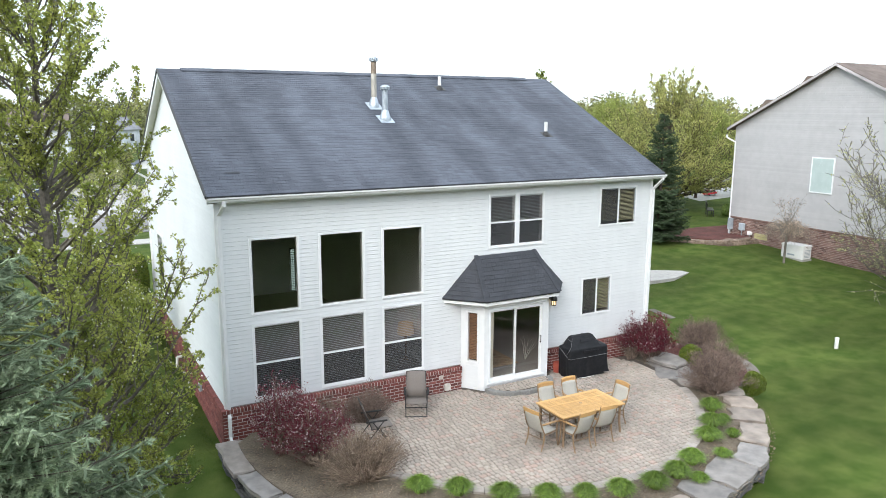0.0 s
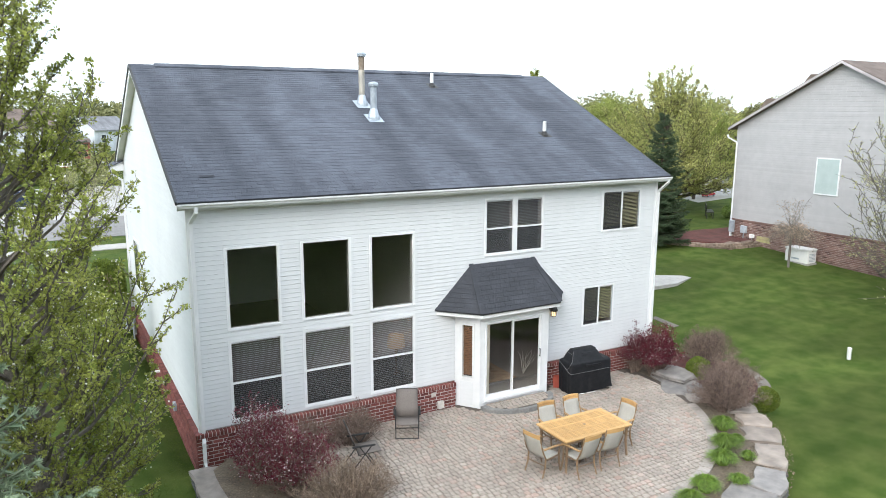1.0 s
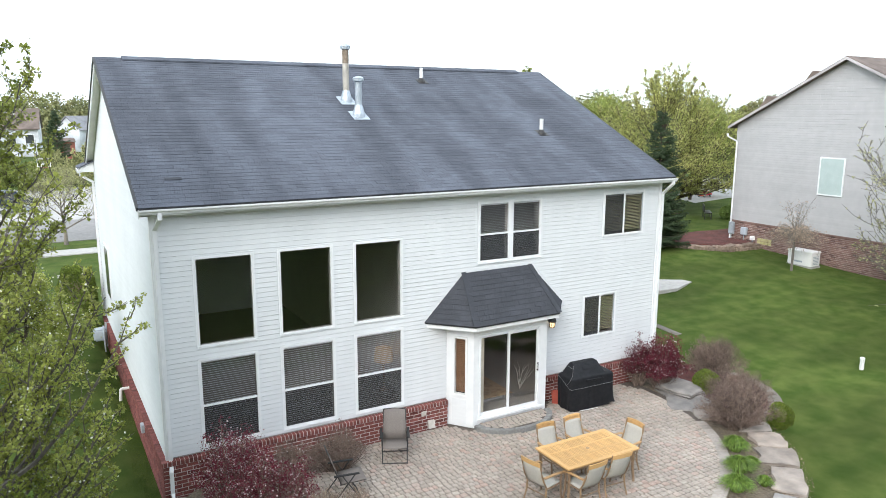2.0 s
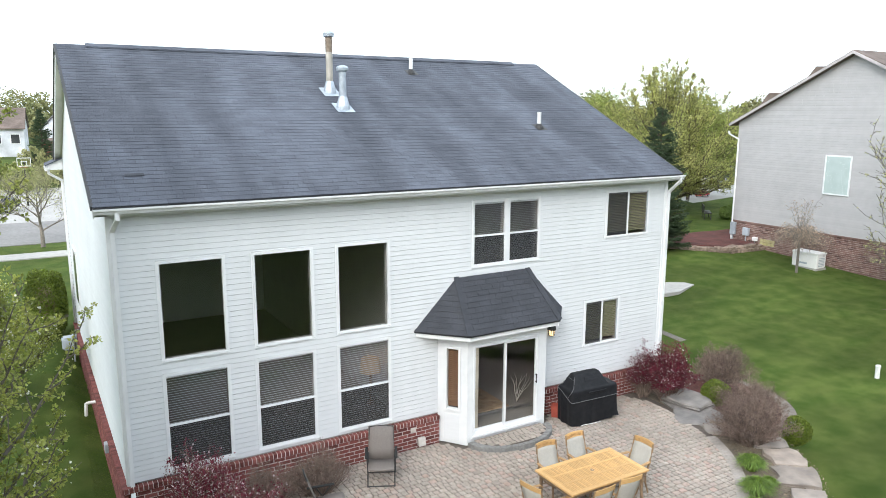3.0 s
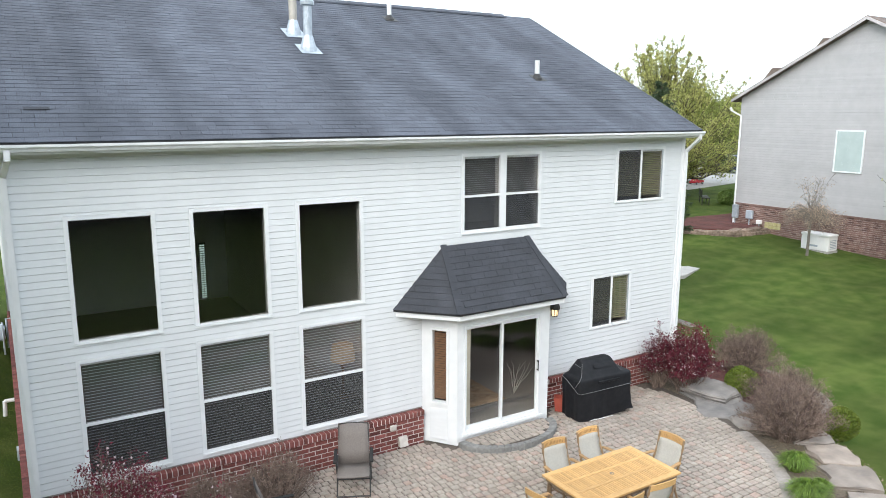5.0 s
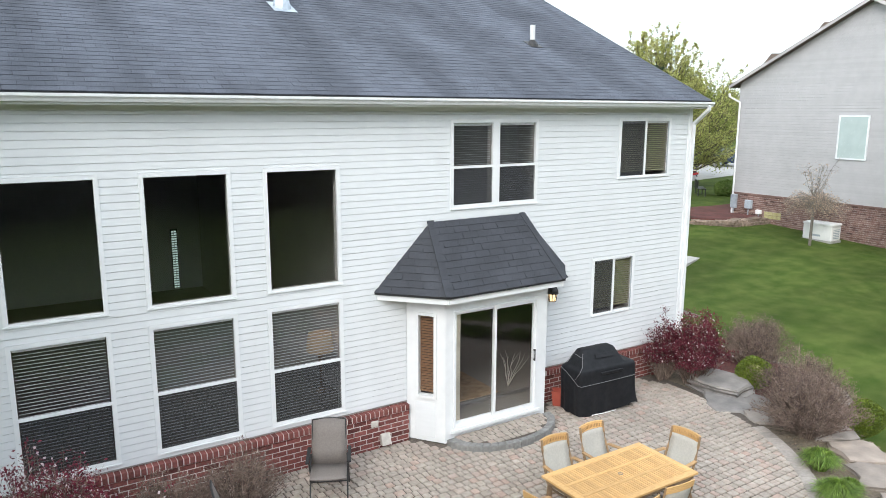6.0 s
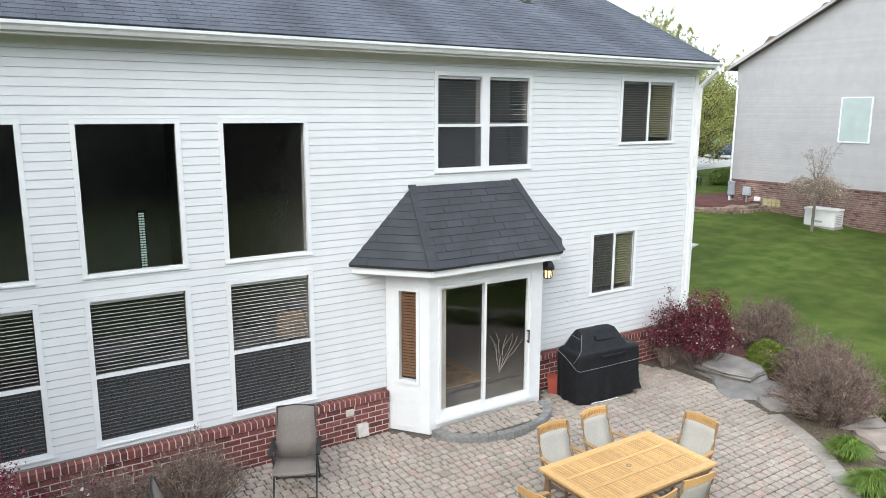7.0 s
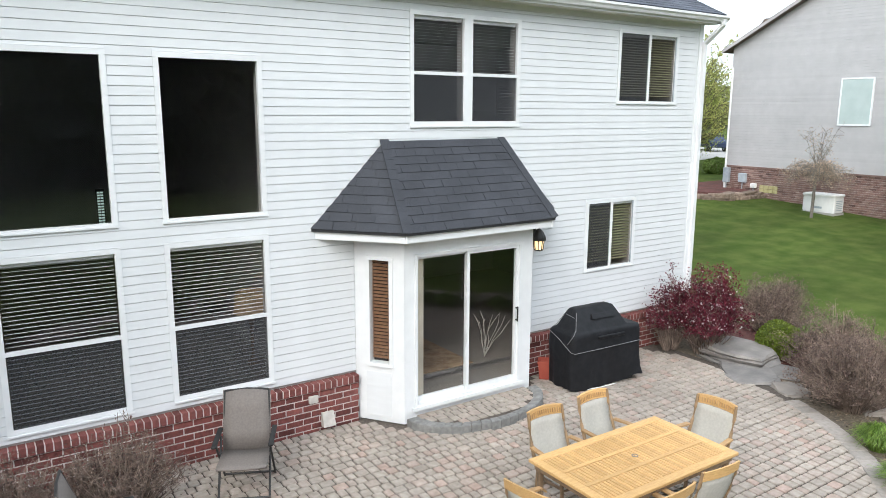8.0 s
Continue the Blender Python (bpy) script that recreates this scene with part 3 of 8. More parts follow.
# concrete pad beyond the house corner, and the curved edging of the shrub bed
pad = bmesh.new()
extrude_poly(pad, [(17.0, 6.6, 0.0), (21.5, 6.35, 0.0), (23.0, 6.9, 0.0), (22.7, 9.0, 0.0), (17.0, 9.2, 0.0)], (0, 0, lawn_height(22, 7.5) + 0.03))
tagged(part("pavement", pad, CONCRETE), "small pale concrete pad on the side lawn", "pavement", kind="structure")
walk_bm = bmesh.new()
for i in range(14):
    a = radians(-78 + i * 9)
    cx, cy, r0, r1 = 14.3, -0.9, 2.02, 2.39
    q = [(cx + r * math.cos(b), cy + r * math.sin(b), lawn_height(cx + r0, cy) - 0.06) for b in (a, a + radians(8.7)) for r in (r0, r1)]
    extrude_poly(walk_bm, [q[0], q[1], q[3], q[2]], (0, 0, 0.09))
for i in range(10):
    box(walk_bm, 17.5, 17.8, 2.7 + i * 0.12, 2.81 + i * 0.12, -0.5, lawn_height(17.6, 2.8 + i * 0.12) + 0.02)
tagged(part("bed_edging", walk_bm, WALK_M), "curved pale paver edging round the shrub bed", "edging", kind="structure")


# fine grass over the lawn that lies nearest the walk
def grass_cover(seed, areas):
    rng = np.random.default_rng(seed)
    rows = []
    for x0, x1, y0, y1, n in areas:
        x, y = rng.uniform(x0, x1, n), rng.uniform(y0, y1, n)
        ang = np.degrees(np.arctan2(y - PATIO_C.y, x - PATIO_C.x)) % 360
        s = np.clip((268 - ang) / 75, 0, 1)
        edge = 6.02 + 0.8 * s * s * (3 - 2 * s) + 0.8
        keep = (np.hypot(x - PATIO_C.x, y - PATIO_C.y) > edge) & ((x < -0.12) | (x > 13.65) | (y < -0.6)) & (np.hypot(x - 14.3, y + 0.9) > 2.42)
        rows += [(a, b) for a, b in zip(x[keep], y[keep])]
    p = np.array([(a, b, lawn_height(a, b) - 0.012) for a, b in rows])
    n = len(p)
    t = rng.uniform(0, math.tau, n)
    w = rng.uniform(0.006, 0.013, n)
    h = rng.uniform(0.012, 0.03, n)
    side = np.stack([np.cos(t) * w, np.sin(t) * w, np.zeros(n)], axis=1)
    lean = rng.normal(size=(n, 3)) * 0.016
    lean[:, 2] = h
    v = np.stack([p - side, p + side, p + lean], axis=1).reshape(-1, 3)
    f = np.arange(3 * n).reshape(n, 3)
    ob = new("lawn_grass", raw("lawn_grass", v.tolist(), f.tolist(), GRASSBLADE))
    return tagged(ob, "short mown spring grass of the lawn", "grass", kind="stuff")


grass_cover(12, [(-6.0, -0.1, -9.0, 9.0, 80000), (-6.0, 13.0, -12.0, -4.0, 30000)])


# leaf litter and chips on the bed
rng_l = np.random.default_rng(33)
la, lr = rng_l.uniform(radians(178), radians(345), 9000), rng_l.uniform(5.5, 6.95, 9000)
lp = np.stack([PATIO_C.x + lr * np.cos(la), PATIO_C.y + lr * np.sin(la), np.full(9000, 0.006)], axis=1)
lp = lp[lp[:, 1] < -0.15]
lt, ll = rng_l.uniform(0, math.tau, len(lp)), rng_l.uniform(0.012, 0.035, len(lp))
ld = np.stack([np.cos(lt) * ll, np.sin(lt) * ll, rng_l.uniform(-0.004, 0.014, len(lp))], axis=1)
ls = np.stack([-np.sin(lt) * ll * 0.4, np.cos(lt) * ll * 0.4, rng_l.uniform(0, 0.01, len(lp))], axis=1)
lv = np.stack([lp - ld, lp + ls, lp + ld, lp - ls], axis=1).reshape(-1, 3)
lf = np.arange(len(lv)).reshape(-1, 4)
tagged(new("leaf_litter", raw("leaf_litter", lv.tolist(), lf.tolist(), LITTER)), "dry leaf litter and bark chips on the bed", "leaf litter", kind="stuff")

# ---- the house ----
HX0, HX1, HY1 = 0.0, 13.47, 12.15
EAVE_Y, EAVE_Z, RIDGE_Y, RIDGE_Z = -0.29, 5.885, 6.08, 8.955
SLOPE = (RIDGE_Z - EAVE_Z) / (RIDGE_Y - EAVE_Y)
WALL_TOP = 5.75
house = thing("house", (0, 0, 0), "two-storey white vinyl-sided house with a grey shingle roof", "house")

# glass openings of the garden wall: x0, x1, z0, z1, style
BIG = [(0.79, 1.87), (2.5, 3.59), (4.2, 5.28)]
WINDOWS = [(a, b + 0.02, 3.0, 4.77, "fixed") for a, b in BIG] + [(a - 0.01, b + 0.02, 0.85, 2.66, "hung") for a, b in BIG]
WINDOWS += [(7.46, 8.28, 4.04, 5.46, "hung"), (8.43, 9.24, 4.04, 5.46, "hung"), (11.42, 12.79, 4.39, 5.47, "slide"), (10.84, 11.91, 1.63, 2.72, "slide")]
CASING = 0.06
BAY = (6.53, 9.56, 0.05, 2.58)


def cells(u0, u1, v0, v1, holes):
    """The rectangles of a wall left between its openings."""
    us = sorted({u0, u1, *[h[0] for h in holes], *[h[1] for h in holes]})
    vs = sorted({v0, v1, *[h[2] for h in holes], *[h[3] for h in holes]})
    for a, b in zip(us, us[1:]):
        start = None
        for c, d in zip(vs, vs[1:]):
            solid = not any(h[0] < (a + b) / 2 < h[1] and h[2] < (c + d) / 2 < h[3] for h in holes)
            if solid and start is None:
                start = c
            if not solid and start is not None:
                yield a, b, start, c
                start = None
        if start is not None:
            yield a, b, start, v1


holes = [(a - 0.03, b + 0.03, c - 0.03, d + 0.03) for a, b, c, d, s in WINDOWS] + [(BAY[0] + 0.1, BAY[1] - 0.1, 0.33, 2.4)]
bm = bmesh.new()
for a, b, c, d in cells(HX0, HX1, -0.3, WALL_TOP, holes):
    box(bm, a, b, 0.02, 0.2, c, d)
bmesh.ops.remove_doubles(bm, verts=bm.verts[:], dist=0.0005)
wall_back = part("wall", bm, INNER, house, "white lap-sided garden wall")


def gable_top(y):
    return EAVE_Z - 0.14 + SLOPE * (min(y, 2 * RIDGE_Y - y) - EAVE_Y)


gable = [(0, -0.3), (HY1, -0.3), (HY1, gable_top(HY1)), (RIDGE_Y, gable_top(RIDGE_Y)), (0, gable_top(0))]
bm = bmesh.new()
extrude_poly(bm, [(HX0 + 0.02, y + 0.02 if y == 0 else y, z) for y, z in gable], (0.18, 0, 0))
wall_left = part("wall", bm, INNER, house, "white lap-sided gable wall")
bm = bmesh.new()
extrude_poly(bm, [(HX1 - 0.2, y + 0.02 if y == 0 else y, z) for y, z in gable], (0.18, 0, 0))
wall_right = part("wall", bm, INNER, house, "white lap-sided far gable wall")
wall_front = part("wall", boxes((HX0 + 0.2, HX1 - 0.2, HY1 - 0.2, HY1, -0.3, WALL_TOP)), VINYL, house, "plain street wall")

# rooms behind the glass
part("inner_floor", boxes((HX0 + 0.2, HX1 - 0.2, 0.2, HY1 - 0.2, 0.2, 0.33)), INNER_FLOOR, house, "beige carpeted floor")
part("upper_floor", boxes((6.2, HX1 - 0.2, 0.2, HY1 - 0.2, 2.95, 3.2)), INNER, house, "floor between the storeys")
part("inner_ceiling", boxes((HX0 + 0.2, HX1 - 0.2, 0.2, HY1 - 0.2, WALL_TOP - 0.08, WALL_TOP - 0.02)), INNER, house, "plain ceiling")
part("partition", boxes((6.1, 6.2, 0.2, HY1 - 0.2, 0.33, WALL_TOP - 0.08)), INNER, house, "inner wall beside the tall room")
part("partition", boxes((6.2, HX1 - 0.2, 5.6, 5.7, 0.33, WALL_TOP - 0.08)), INNER, house, "inner wall along the hall")

# ribbed sidelight of the street door at the far end of the hall; its ribs glow
sl = part("sidelight", boxes((5.24, 5.44, 11.92, 11.949, 0.36, 2.18)), DARK_METAL, house, "narrow ribbed glass sidelight")
for i in range(24):
    for k in range(2):
        part("rib", boxes((5.265 + k * 0.08, 5.33 + k * 0.08, 11.9, 11.919, 0.4 + i * 0.073, 0.44 + i * 0.073)), DAYLIGHT, sl)

# roof: deck, shingles by tabs, ridge vent, rake boards
RX0, RX1 = -0.22, 13.69
bm = bmesh.new()
prof = [(EAVE_Y, EAVE_Z - 0.012), (RIDGE_Y, RIDGE_Z - 0.012), (2 * RIDGE_Y - EAVE_Y, EAVE_Z - 0.012), (2 * RIDGE_Y - EAVE_Y, EAVE_Z - 0.13), (RIDGE_Y, RIDGE_Z - 0.15), (EAVE_Y, EAVE_Z - 0.13)]
extrude_poly(bm, [(RX0 + 0.02, y, z) for y, z in prof], (RX1 - RX0 - 0.04, 0, 0))
roof = part("roof", bm, ROOF_UNDER, house, "weathered dark grey asphalt shingle roof")


def tab_shape(u0, u1, v0, v1, org, ud, vd, nd, thick):
    """One shingle tab: thick lower edge, thin upper edge tucked under the next course."""
    lo, hi = thick, 0.002
    return [org + ud * u + vd * v + nd * h for u, v, h in ((u0, v0, -0.004), (u1, v0, -0.004), (u1, v1, -0.004), (u0, v1, -0.004), (u0, v0, lo), (u1, v0, lo), (u1, v1, hi), (u0, v1, hi))]


TABF = ((4, 5, 6, 7), (0, 1, 5, 4), (1, 2, 6, 5), (3, 0, 4, 7))


def shingle_tabs(org, ud, vd, nd, span, vmax, exposure, tab, thick, seed):
    """All tabs of a roof slope; span(v) gives the slope's edges at height v."""
    rnd = random.Random(seed)
    row, v = 0, 0.0
    while v < vmax - 0.02:
        v1 = min(v + exposure, vmax)
        lo, hi = span(v)
        lo1, hi1 = span(v1)
        u = min(lo, lo1) - tab * ((row % 2) * 0.5 + rnd.uniform(0, 0.12))
        while u < max(hi, hi1):
            g = rnd.choice((0.0015, 0.0025, 0.0045, 0.007))
            a, b = max(u, lo) + g, min(u + tab, hi) - 0.0012
            if b - a > 0.02:
                q = tab_shape(a, b, v + rnd.uniform(-0.004, 0.002), v1 + 0.01, org, ud, vd, nd, thick * rnd.uniform(0.8, 1.25))
                a1, b1 = max(a, lo1), min(b, hi1)
                if (a1 > a or b1 < b) and b1 > a1:
                    for i in (3, 7):
                        q[i] = q[i] + ud * (a1 - a)
                    for i in (2, 6):
                        q[i] = q[i] + ud * (b1 - b)
                yield a, v, q
            u += tab
        row += 1
        v = v1


vlen = math.hypot(RIDGE_Y - EAVE_Y, RIDGE_Z - EAVE_Z)
UP = Vector((0, RIDGE_Y - EAVE_Y, RIDGE_Z - EAVE_Z)) / vlen
NRM = Vector((0, -UP.z, UP.y))
tv, tf, near_tabs = [], [], []
for a, v, q in shingle_tabs(Vector((RX0, EAVE_Y - 0.015, EAVE_Z - 0.004)), Vector((1, 0, 0)), UP, NRM, lambda v: (0.0, RX1 - RX0), vlen, 0.142, 0.305, 0.0075, 5):
    if 8.3 < a < 13.2 and v < 2.3 and len(near_tabs) < 260:
        near_tabs.append(q)
        continue
    i = len(tv)
    tv += q
    tf += [tuple(i + k for k in f) for f in TABF]
rest = new("shingle_field", raw("shingle_field", tv, tf, SHINGLE_A))
rest.parent = roof
rest["kind"] = "stuff"
patch_o = Vector((0.41, EAVE_Y, EAVE_Z)) + UP * 0.93 + NRM * 0.02
patch_bm = bmesh.new()
extrude_poly(patch_bm, [patch_o, patch_o + Vector((0.33, 0, 0)), patch_o + Vector((0.33, 0, 0)) + UP * 0.085, patch_o + UP * 0.085], NRM * 0.006)
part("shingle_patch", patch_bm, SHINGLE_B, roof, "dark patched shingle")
back_bm = bmesh.new()
extrude_poly(back_bm, [(RX0, RIDGE_Y + 0.01, RIDGE_Z), (RX0, 2 * RIDGE_Y - EAVE_Y + 0.02, EAVE_Z), (RX0, 2 * RIDGE_Y - EAVE_Y + 0.02, EAVE_Z - 0.012), (RX0, RIDGE_Y + 0.01, RIDGE_Z - 0.011)], (RX1 - RX0, 0, 0))
part("shingle_field", back_bm, SHINGLE_A, roof)
bm = bmesh.new()
extrude_poly(bm, [(0.42, RIDGE_Y - 0.17, RIDGE_Z - 0.06), (0.42, RIDGE_Y - 0.17, RIDGE_Z - 0.025), (0.42, RIDGE_Y, RIDGE_Z + 0.055), (0.42, RIDGE_Y + 0.17, RIDGE_Z - 0.025), (0.42, RIDGE_Y + 0.17, RIDGE_Z - 0.06)], (12.3, 0, 0))
part("ridge_vent", bm, SHINGLE_A, roof, "dark raised ridge vent")
for x0, x1 in ((RX0, 0.42), (12.72, RX1)):
    bm = bmesh.new()
    extrude_poly(bm, [(x0, RIDGE_Y - 0.14, RIDGE_Z - 0.06), (x0, RIDGE_Y, RIDGE_Z + 0.016), (x0, RIDGE_Y + 0.14, RIDGE_Z - 0.06)], (x1 - x0, 0, 0))
    part("ridge_cap", bm, SHINGLE_A, roof)


def rake(x, outward):
    """White rake board under the roof's gable edge, with its dark drip edge and soffit."""
    for sgn in (0, 1):
        ys = (EAVE_Y, RIDGE_Y) if not sgn else (2 * RIDGE_Y - EAVE_Y, RIDGE_Y)
        pts = [(ys[0], EAVE_Z - 0.012), (ys[1], RIDGE_Z - 0.012), (ys[1], RIDGE_Z - 0.2), (ys[0], EAVE_Z - 0.19)]
        b = bmesh.new()
        extrude_poly(b, [(x, p, z) for p, z in pts], (0.02 * outward, 0, 0))
        part("rake_board", b, TRIM, house, "white rake board")
        b = bmesh.new()
        extrude_poly(b, [(x, ys[0], EAVE_Z - 0.055), (x, ys[1], RIDGE_Z - 0.055), (x, ys[1], RIDGE_Z + 0.012), (x, ys[0], EAVE_Z + 0.01)], (0.05 * outward, 0, 0))
        part("drip_edge", b, DARK_METAL, house, "thin dark metal drip edge")
        b = bmesh.new()
        xin = 0.0 if outward < 0 else HX1
        extrude_poly(b, [(x, ys[0], EAVE_Z - 0.15), (x, ys[1], RIDGE_Z - 0.165), (x, ys[1], RIDGE_Z - 0.18), (x, ys[0], EAVE_Z - 0.165)], (xin - x, 0, 0))
        part("rake_soffit", b, SOFFIT, house)


rake(RX0 + 0.02, -1)
rake(RX1 - 0.02, 1)
# eave: soffit, fascia, gutter
part("soffit", boxes((RX0 + 0.03, RX1 - 0.03, EAVE_Y + 0.02, 0.02, WALL_TOP - 0.02, WALL_TOP)), SOFFIT, house, "cream vented soffit")
part("fascia", boxes((RX0 + 0.03, RX1 - 0.03, EAVE_Y, EAVE_Y + 0.02, WALL_TOP - 0.03, EAVE_Z - 0.02)), TRIM, house, "white fascia board")


def gutter(parent, x0, x1, y, z, sgn=1):
    """K-style gutter: a trough with a stepped face and thin walls."""
    p = [(0, 0.0), (0, -0.1), (-0.055, -0.1), (-0.075, -0.06), (-0.1, -0.035), (-0.1, 0.0), (-0.094, 0.0), (-0.094, -0.032), (-0.07, -0.054), (-0.05, -0.094), (-0.006, -0.094), (-0.006, 0.0)]
    b = bmesh.new()
    extrude_poly(b, [(x0, y + sgn * a, z + c) for a, c in p], (x1 - x0, 0, 0))
    for xe in (x0, x1 - 0.004):
        extrude_poly(b, [(xe, y + sgn * a, z + c) for a, c in p[:6]], (0.004, 0, 0))
    return part("gutter", b, GUTTER, parent, "white aluminium gutter")


# dark strip along the eave paints in the shade of the gutter trough
part("drip_edge", boxes((RX0, RX1, EAVE_Y - 0.03, EAVE_Y - 0.003, EAVE_Z - 0.05, EAVE_Z - 0.014)), DARK_METAL, house, "dark strip painting the shade of the gutter trough")
gutter(house, RX0, RX1 + 0.02, EAVE_Y + 0.003, EAVE_Z - 0.03)
gutter(house, RX0, RX1, 2 * RIDGE_Y - EAVE_Y, EAVE_Z - 0.015, -1)


def downspout(pts, parent=house):
    b = bmesh.new()
    for p, q in zip(pts, pts[1:]):
        d = (Vector(q) - Vector(p)).normalized() * 0.02
        bar(b, Vector(p) - d, Vector(q) + d, 0.075, 0.055, up=(0, 1, 0) if abs(d.y) < 0.015 else (1, 0, 0))
    return part("downspout", b, GUTTER, parent, "white aluminium downspout")


downspout([(0.14, -0.33, 5.8), (0.14, -0.33, 5.66), (0.07, -0.05, 5.42), (0.07, -0.05, 0.62), (0.05, -0.16, 0.5), (0.05, -0.16, 0.02), (0.05, -0.3, -0.1)])
downspout([(13.58, -0.34, 5.8), (13.58, -0.34, 5.7), (13.5, -0.05, 5.4), (13.5, -0.05, 0.1)])
downspout([(-0.4, 12.2, 5.66), (-0.4, 12.2, 5.52), (-0.06, 12.05, 5.3), (-0.06, 12.05, 0.2)])
# boxed cornice return at the street end of the gable, with its own small roof
bm = bmesh.new()
extrude_poly(bm, [(-0.42, 11.7, 5.66), (-0.021, 11.7, 5.66), (-0.021, 11.7, 5.98), (-0.42, 11.7, 5.8)], (0, 0.95, 0))
part("cornice_return", bm, TRIM, house, "white boxed cornice return")
bm = bmesh.new()
extrude_poly(bm, [(-0.5, 11.66, 5.78), (-0.021, 11.66, 5.99), (-0.021, 11.66, 6.02), (-0.5, 11.66, 5.81)], (0, 1.05, 0))
part("return_roof", bm, SHINGLE_A, house, "small shingled return roof")
part("return_gutter", boxes((-0.51, -0.421, 11.66, 12.7, 5.63, 5.73)), GUTTER, house)


# lap siding, board by board
def board_mesh(length, height, name="siding_board"):
    """A lap board: lip at the foot, nearly flat face, a thin groove at the head."""
    prof = [(0.022, 0), (-0.0075, 0), (-0.0085, 0.004), (-0.0025, height - 0.004), (0.006, height - 0.0035), (0.006, height), (0.022, height)]
    n = len(prof)
    v = [(x, a, b) for x in (0, length) for a, b in prof]
    f = [tuple(range(n)), tuple(range(2 * n - 1, n - 1, -1))] + [(i, i + n, (i + 1) % n + n, (i + 1) % n) for i in range(n)]
    return raw(name, v, f, VINYL)


def lay_boards(parent, u0, u1, z0, z1, course, holes, place, made):
    z = z0
    while z < z1 - 0.01:
        top = min(z + course, z1)
        cuts = sorted({u0, u1, *[min(max(k, u0), u1) for h in holes for k in h[:2]]})
        runs = []
        for a, b in zip(cuts, cuts[1:]):
            lo, hi = z, top
            for h in holes:
                if h[0] < (a + b) / 2 < h[1]:
                    if h[2] <= lo + 0.001 and h[3] >= hi - 0.001:
                        lo = hi
                    elif lo < h[2] < hi:
                        hi = h[2]
                    elif lo < h[3] < hi:
                        lo = h[3]
            if hi - lo < 0.012:
                continue
            if runs and runs[-1][1] == a and runs[-1][2:] == (lo, hi):
                runs[-1] = (runs[-1][0], b, lo, hi)
            else:
                runs.append((a, b, lo, hi))
        for a, b, lo, hi in runs:
            key = (round(b - a, 3), round(hi - lo, 3))
            if key not in made:
                made[key] = board_mesh(b - a, hi - lo - 0.0015)
            ob = part("siding_board", made[key], None, parent)
            place(ob, a, lo + 0.0015)
        z = top


def on_back(ob, u, z):
    ob.location = (u, 0, z)


COURSE = 0.1035
trims = []
for a, b, c, d, s in WINDOWS:
    trims.append((a - CASING, b + CASING, c - CASING, d + CASING))
trims[6] = (trims[6][0], trims[7][1], trims[6][2], trims[6][3])
trims.pop(7)
trims.append((BAY[0] - 0.005, BAY[1] + 0.005, 0, 2.7))
lay_boards(wall_back, 0.075, HX1 - 0.075, 0.735, WALL_TOP - 0.1, COURSE, trims, on_back, {})
part("frieze", boxes((HX0, HX1, -0.012, 0.02, WALL_TOP - 0.1, WALL_TOP - 0.02)), TRIM, house, "plain white frieze under the eave")
for x in (HX0, HX1 - 0.075):
    part("corner_post", boxes((x - 0.01, x + 0.085, -0.022, 0.02, 0.7, WALL_TOP - 0.02)), TRIM, house, "white corner post")
for x in (HX0 - 0.022, HX1 - 0.02):
    part("corner_post", boxes((x, x + 0.042, -0.02, 0.09, 0.7, WALL_TOP - 0.02)), TRIM, house, "white corner post")

# gable siding in one run per wall
for xw, sgn in ((HX0 + 0.02, -1), (HX1 - 0.02, 1)):
    v, f = [], []
    z = 0.735
    while z < gable_top(RIDGE_Y) - 0.02:
        y0 = 0.09 if z + COURSE < gable_top(0.09) else max(0.09, (z + COURSE - EAVE_Z + 0.14) / SLOPE + EAVE_Y)
        y1 = HY1 if z + COURSE < gable_top(HY1) else min(HY1, 2 * RIDGE_Y - ((z + COURSE - EAVE_Z + 0.14) / SLOPE + EAVE_Y))
        if y1 - y0 > 0.05:
            i = len(v)
            for y in (y0, y1):
                v += [(xw, y, z), (xw + sgn * 0.036, y, z), (xw + sgn * 0.036, y, z + 0.006), (xw + sgn * 0.022, y, z + COURSE)]
            f += [(i, i + 1, i + 5, i + 4), (i + 1, i + 2, i + 6, i + 5), (i + 2, i + 3, i + 7, i + 6)]
        z += COURSE
    ob = new("siding_run", raw("siding_run", v, f, VINYL_J))
    ob.parent = wall_left if sgn < 0 else wall_right
    ob["kind"] = "stuff"


def frame_ring(x0, x1, z0, z1, c, y0, y1):
    """A closed rectangular frame round an opening, c wide, from y0 to y1."""
    b = bmesh.new()
    loops = []
    for y, e in ((y0, 0), (y0, c), (y1, c), (y1, 0)):
        loops.append([b.verts.new(p) for p in ((x0 - e, y, z0 - e), (x1 + e, y, z0 - e), (x1 + e, y, z1 + e), (x0 - e, y, z1 + e))])
    for r, s in zip(loops, loops[1:] + loops[:1]):
        for k in range(4):
            b.faces.new((r[k], r[(k + 1) % 4], s[(k + 1) % 4], s[k]))
    bmesh.ops.recalc_face_normals(b, faces=b.faces[:])
    return b


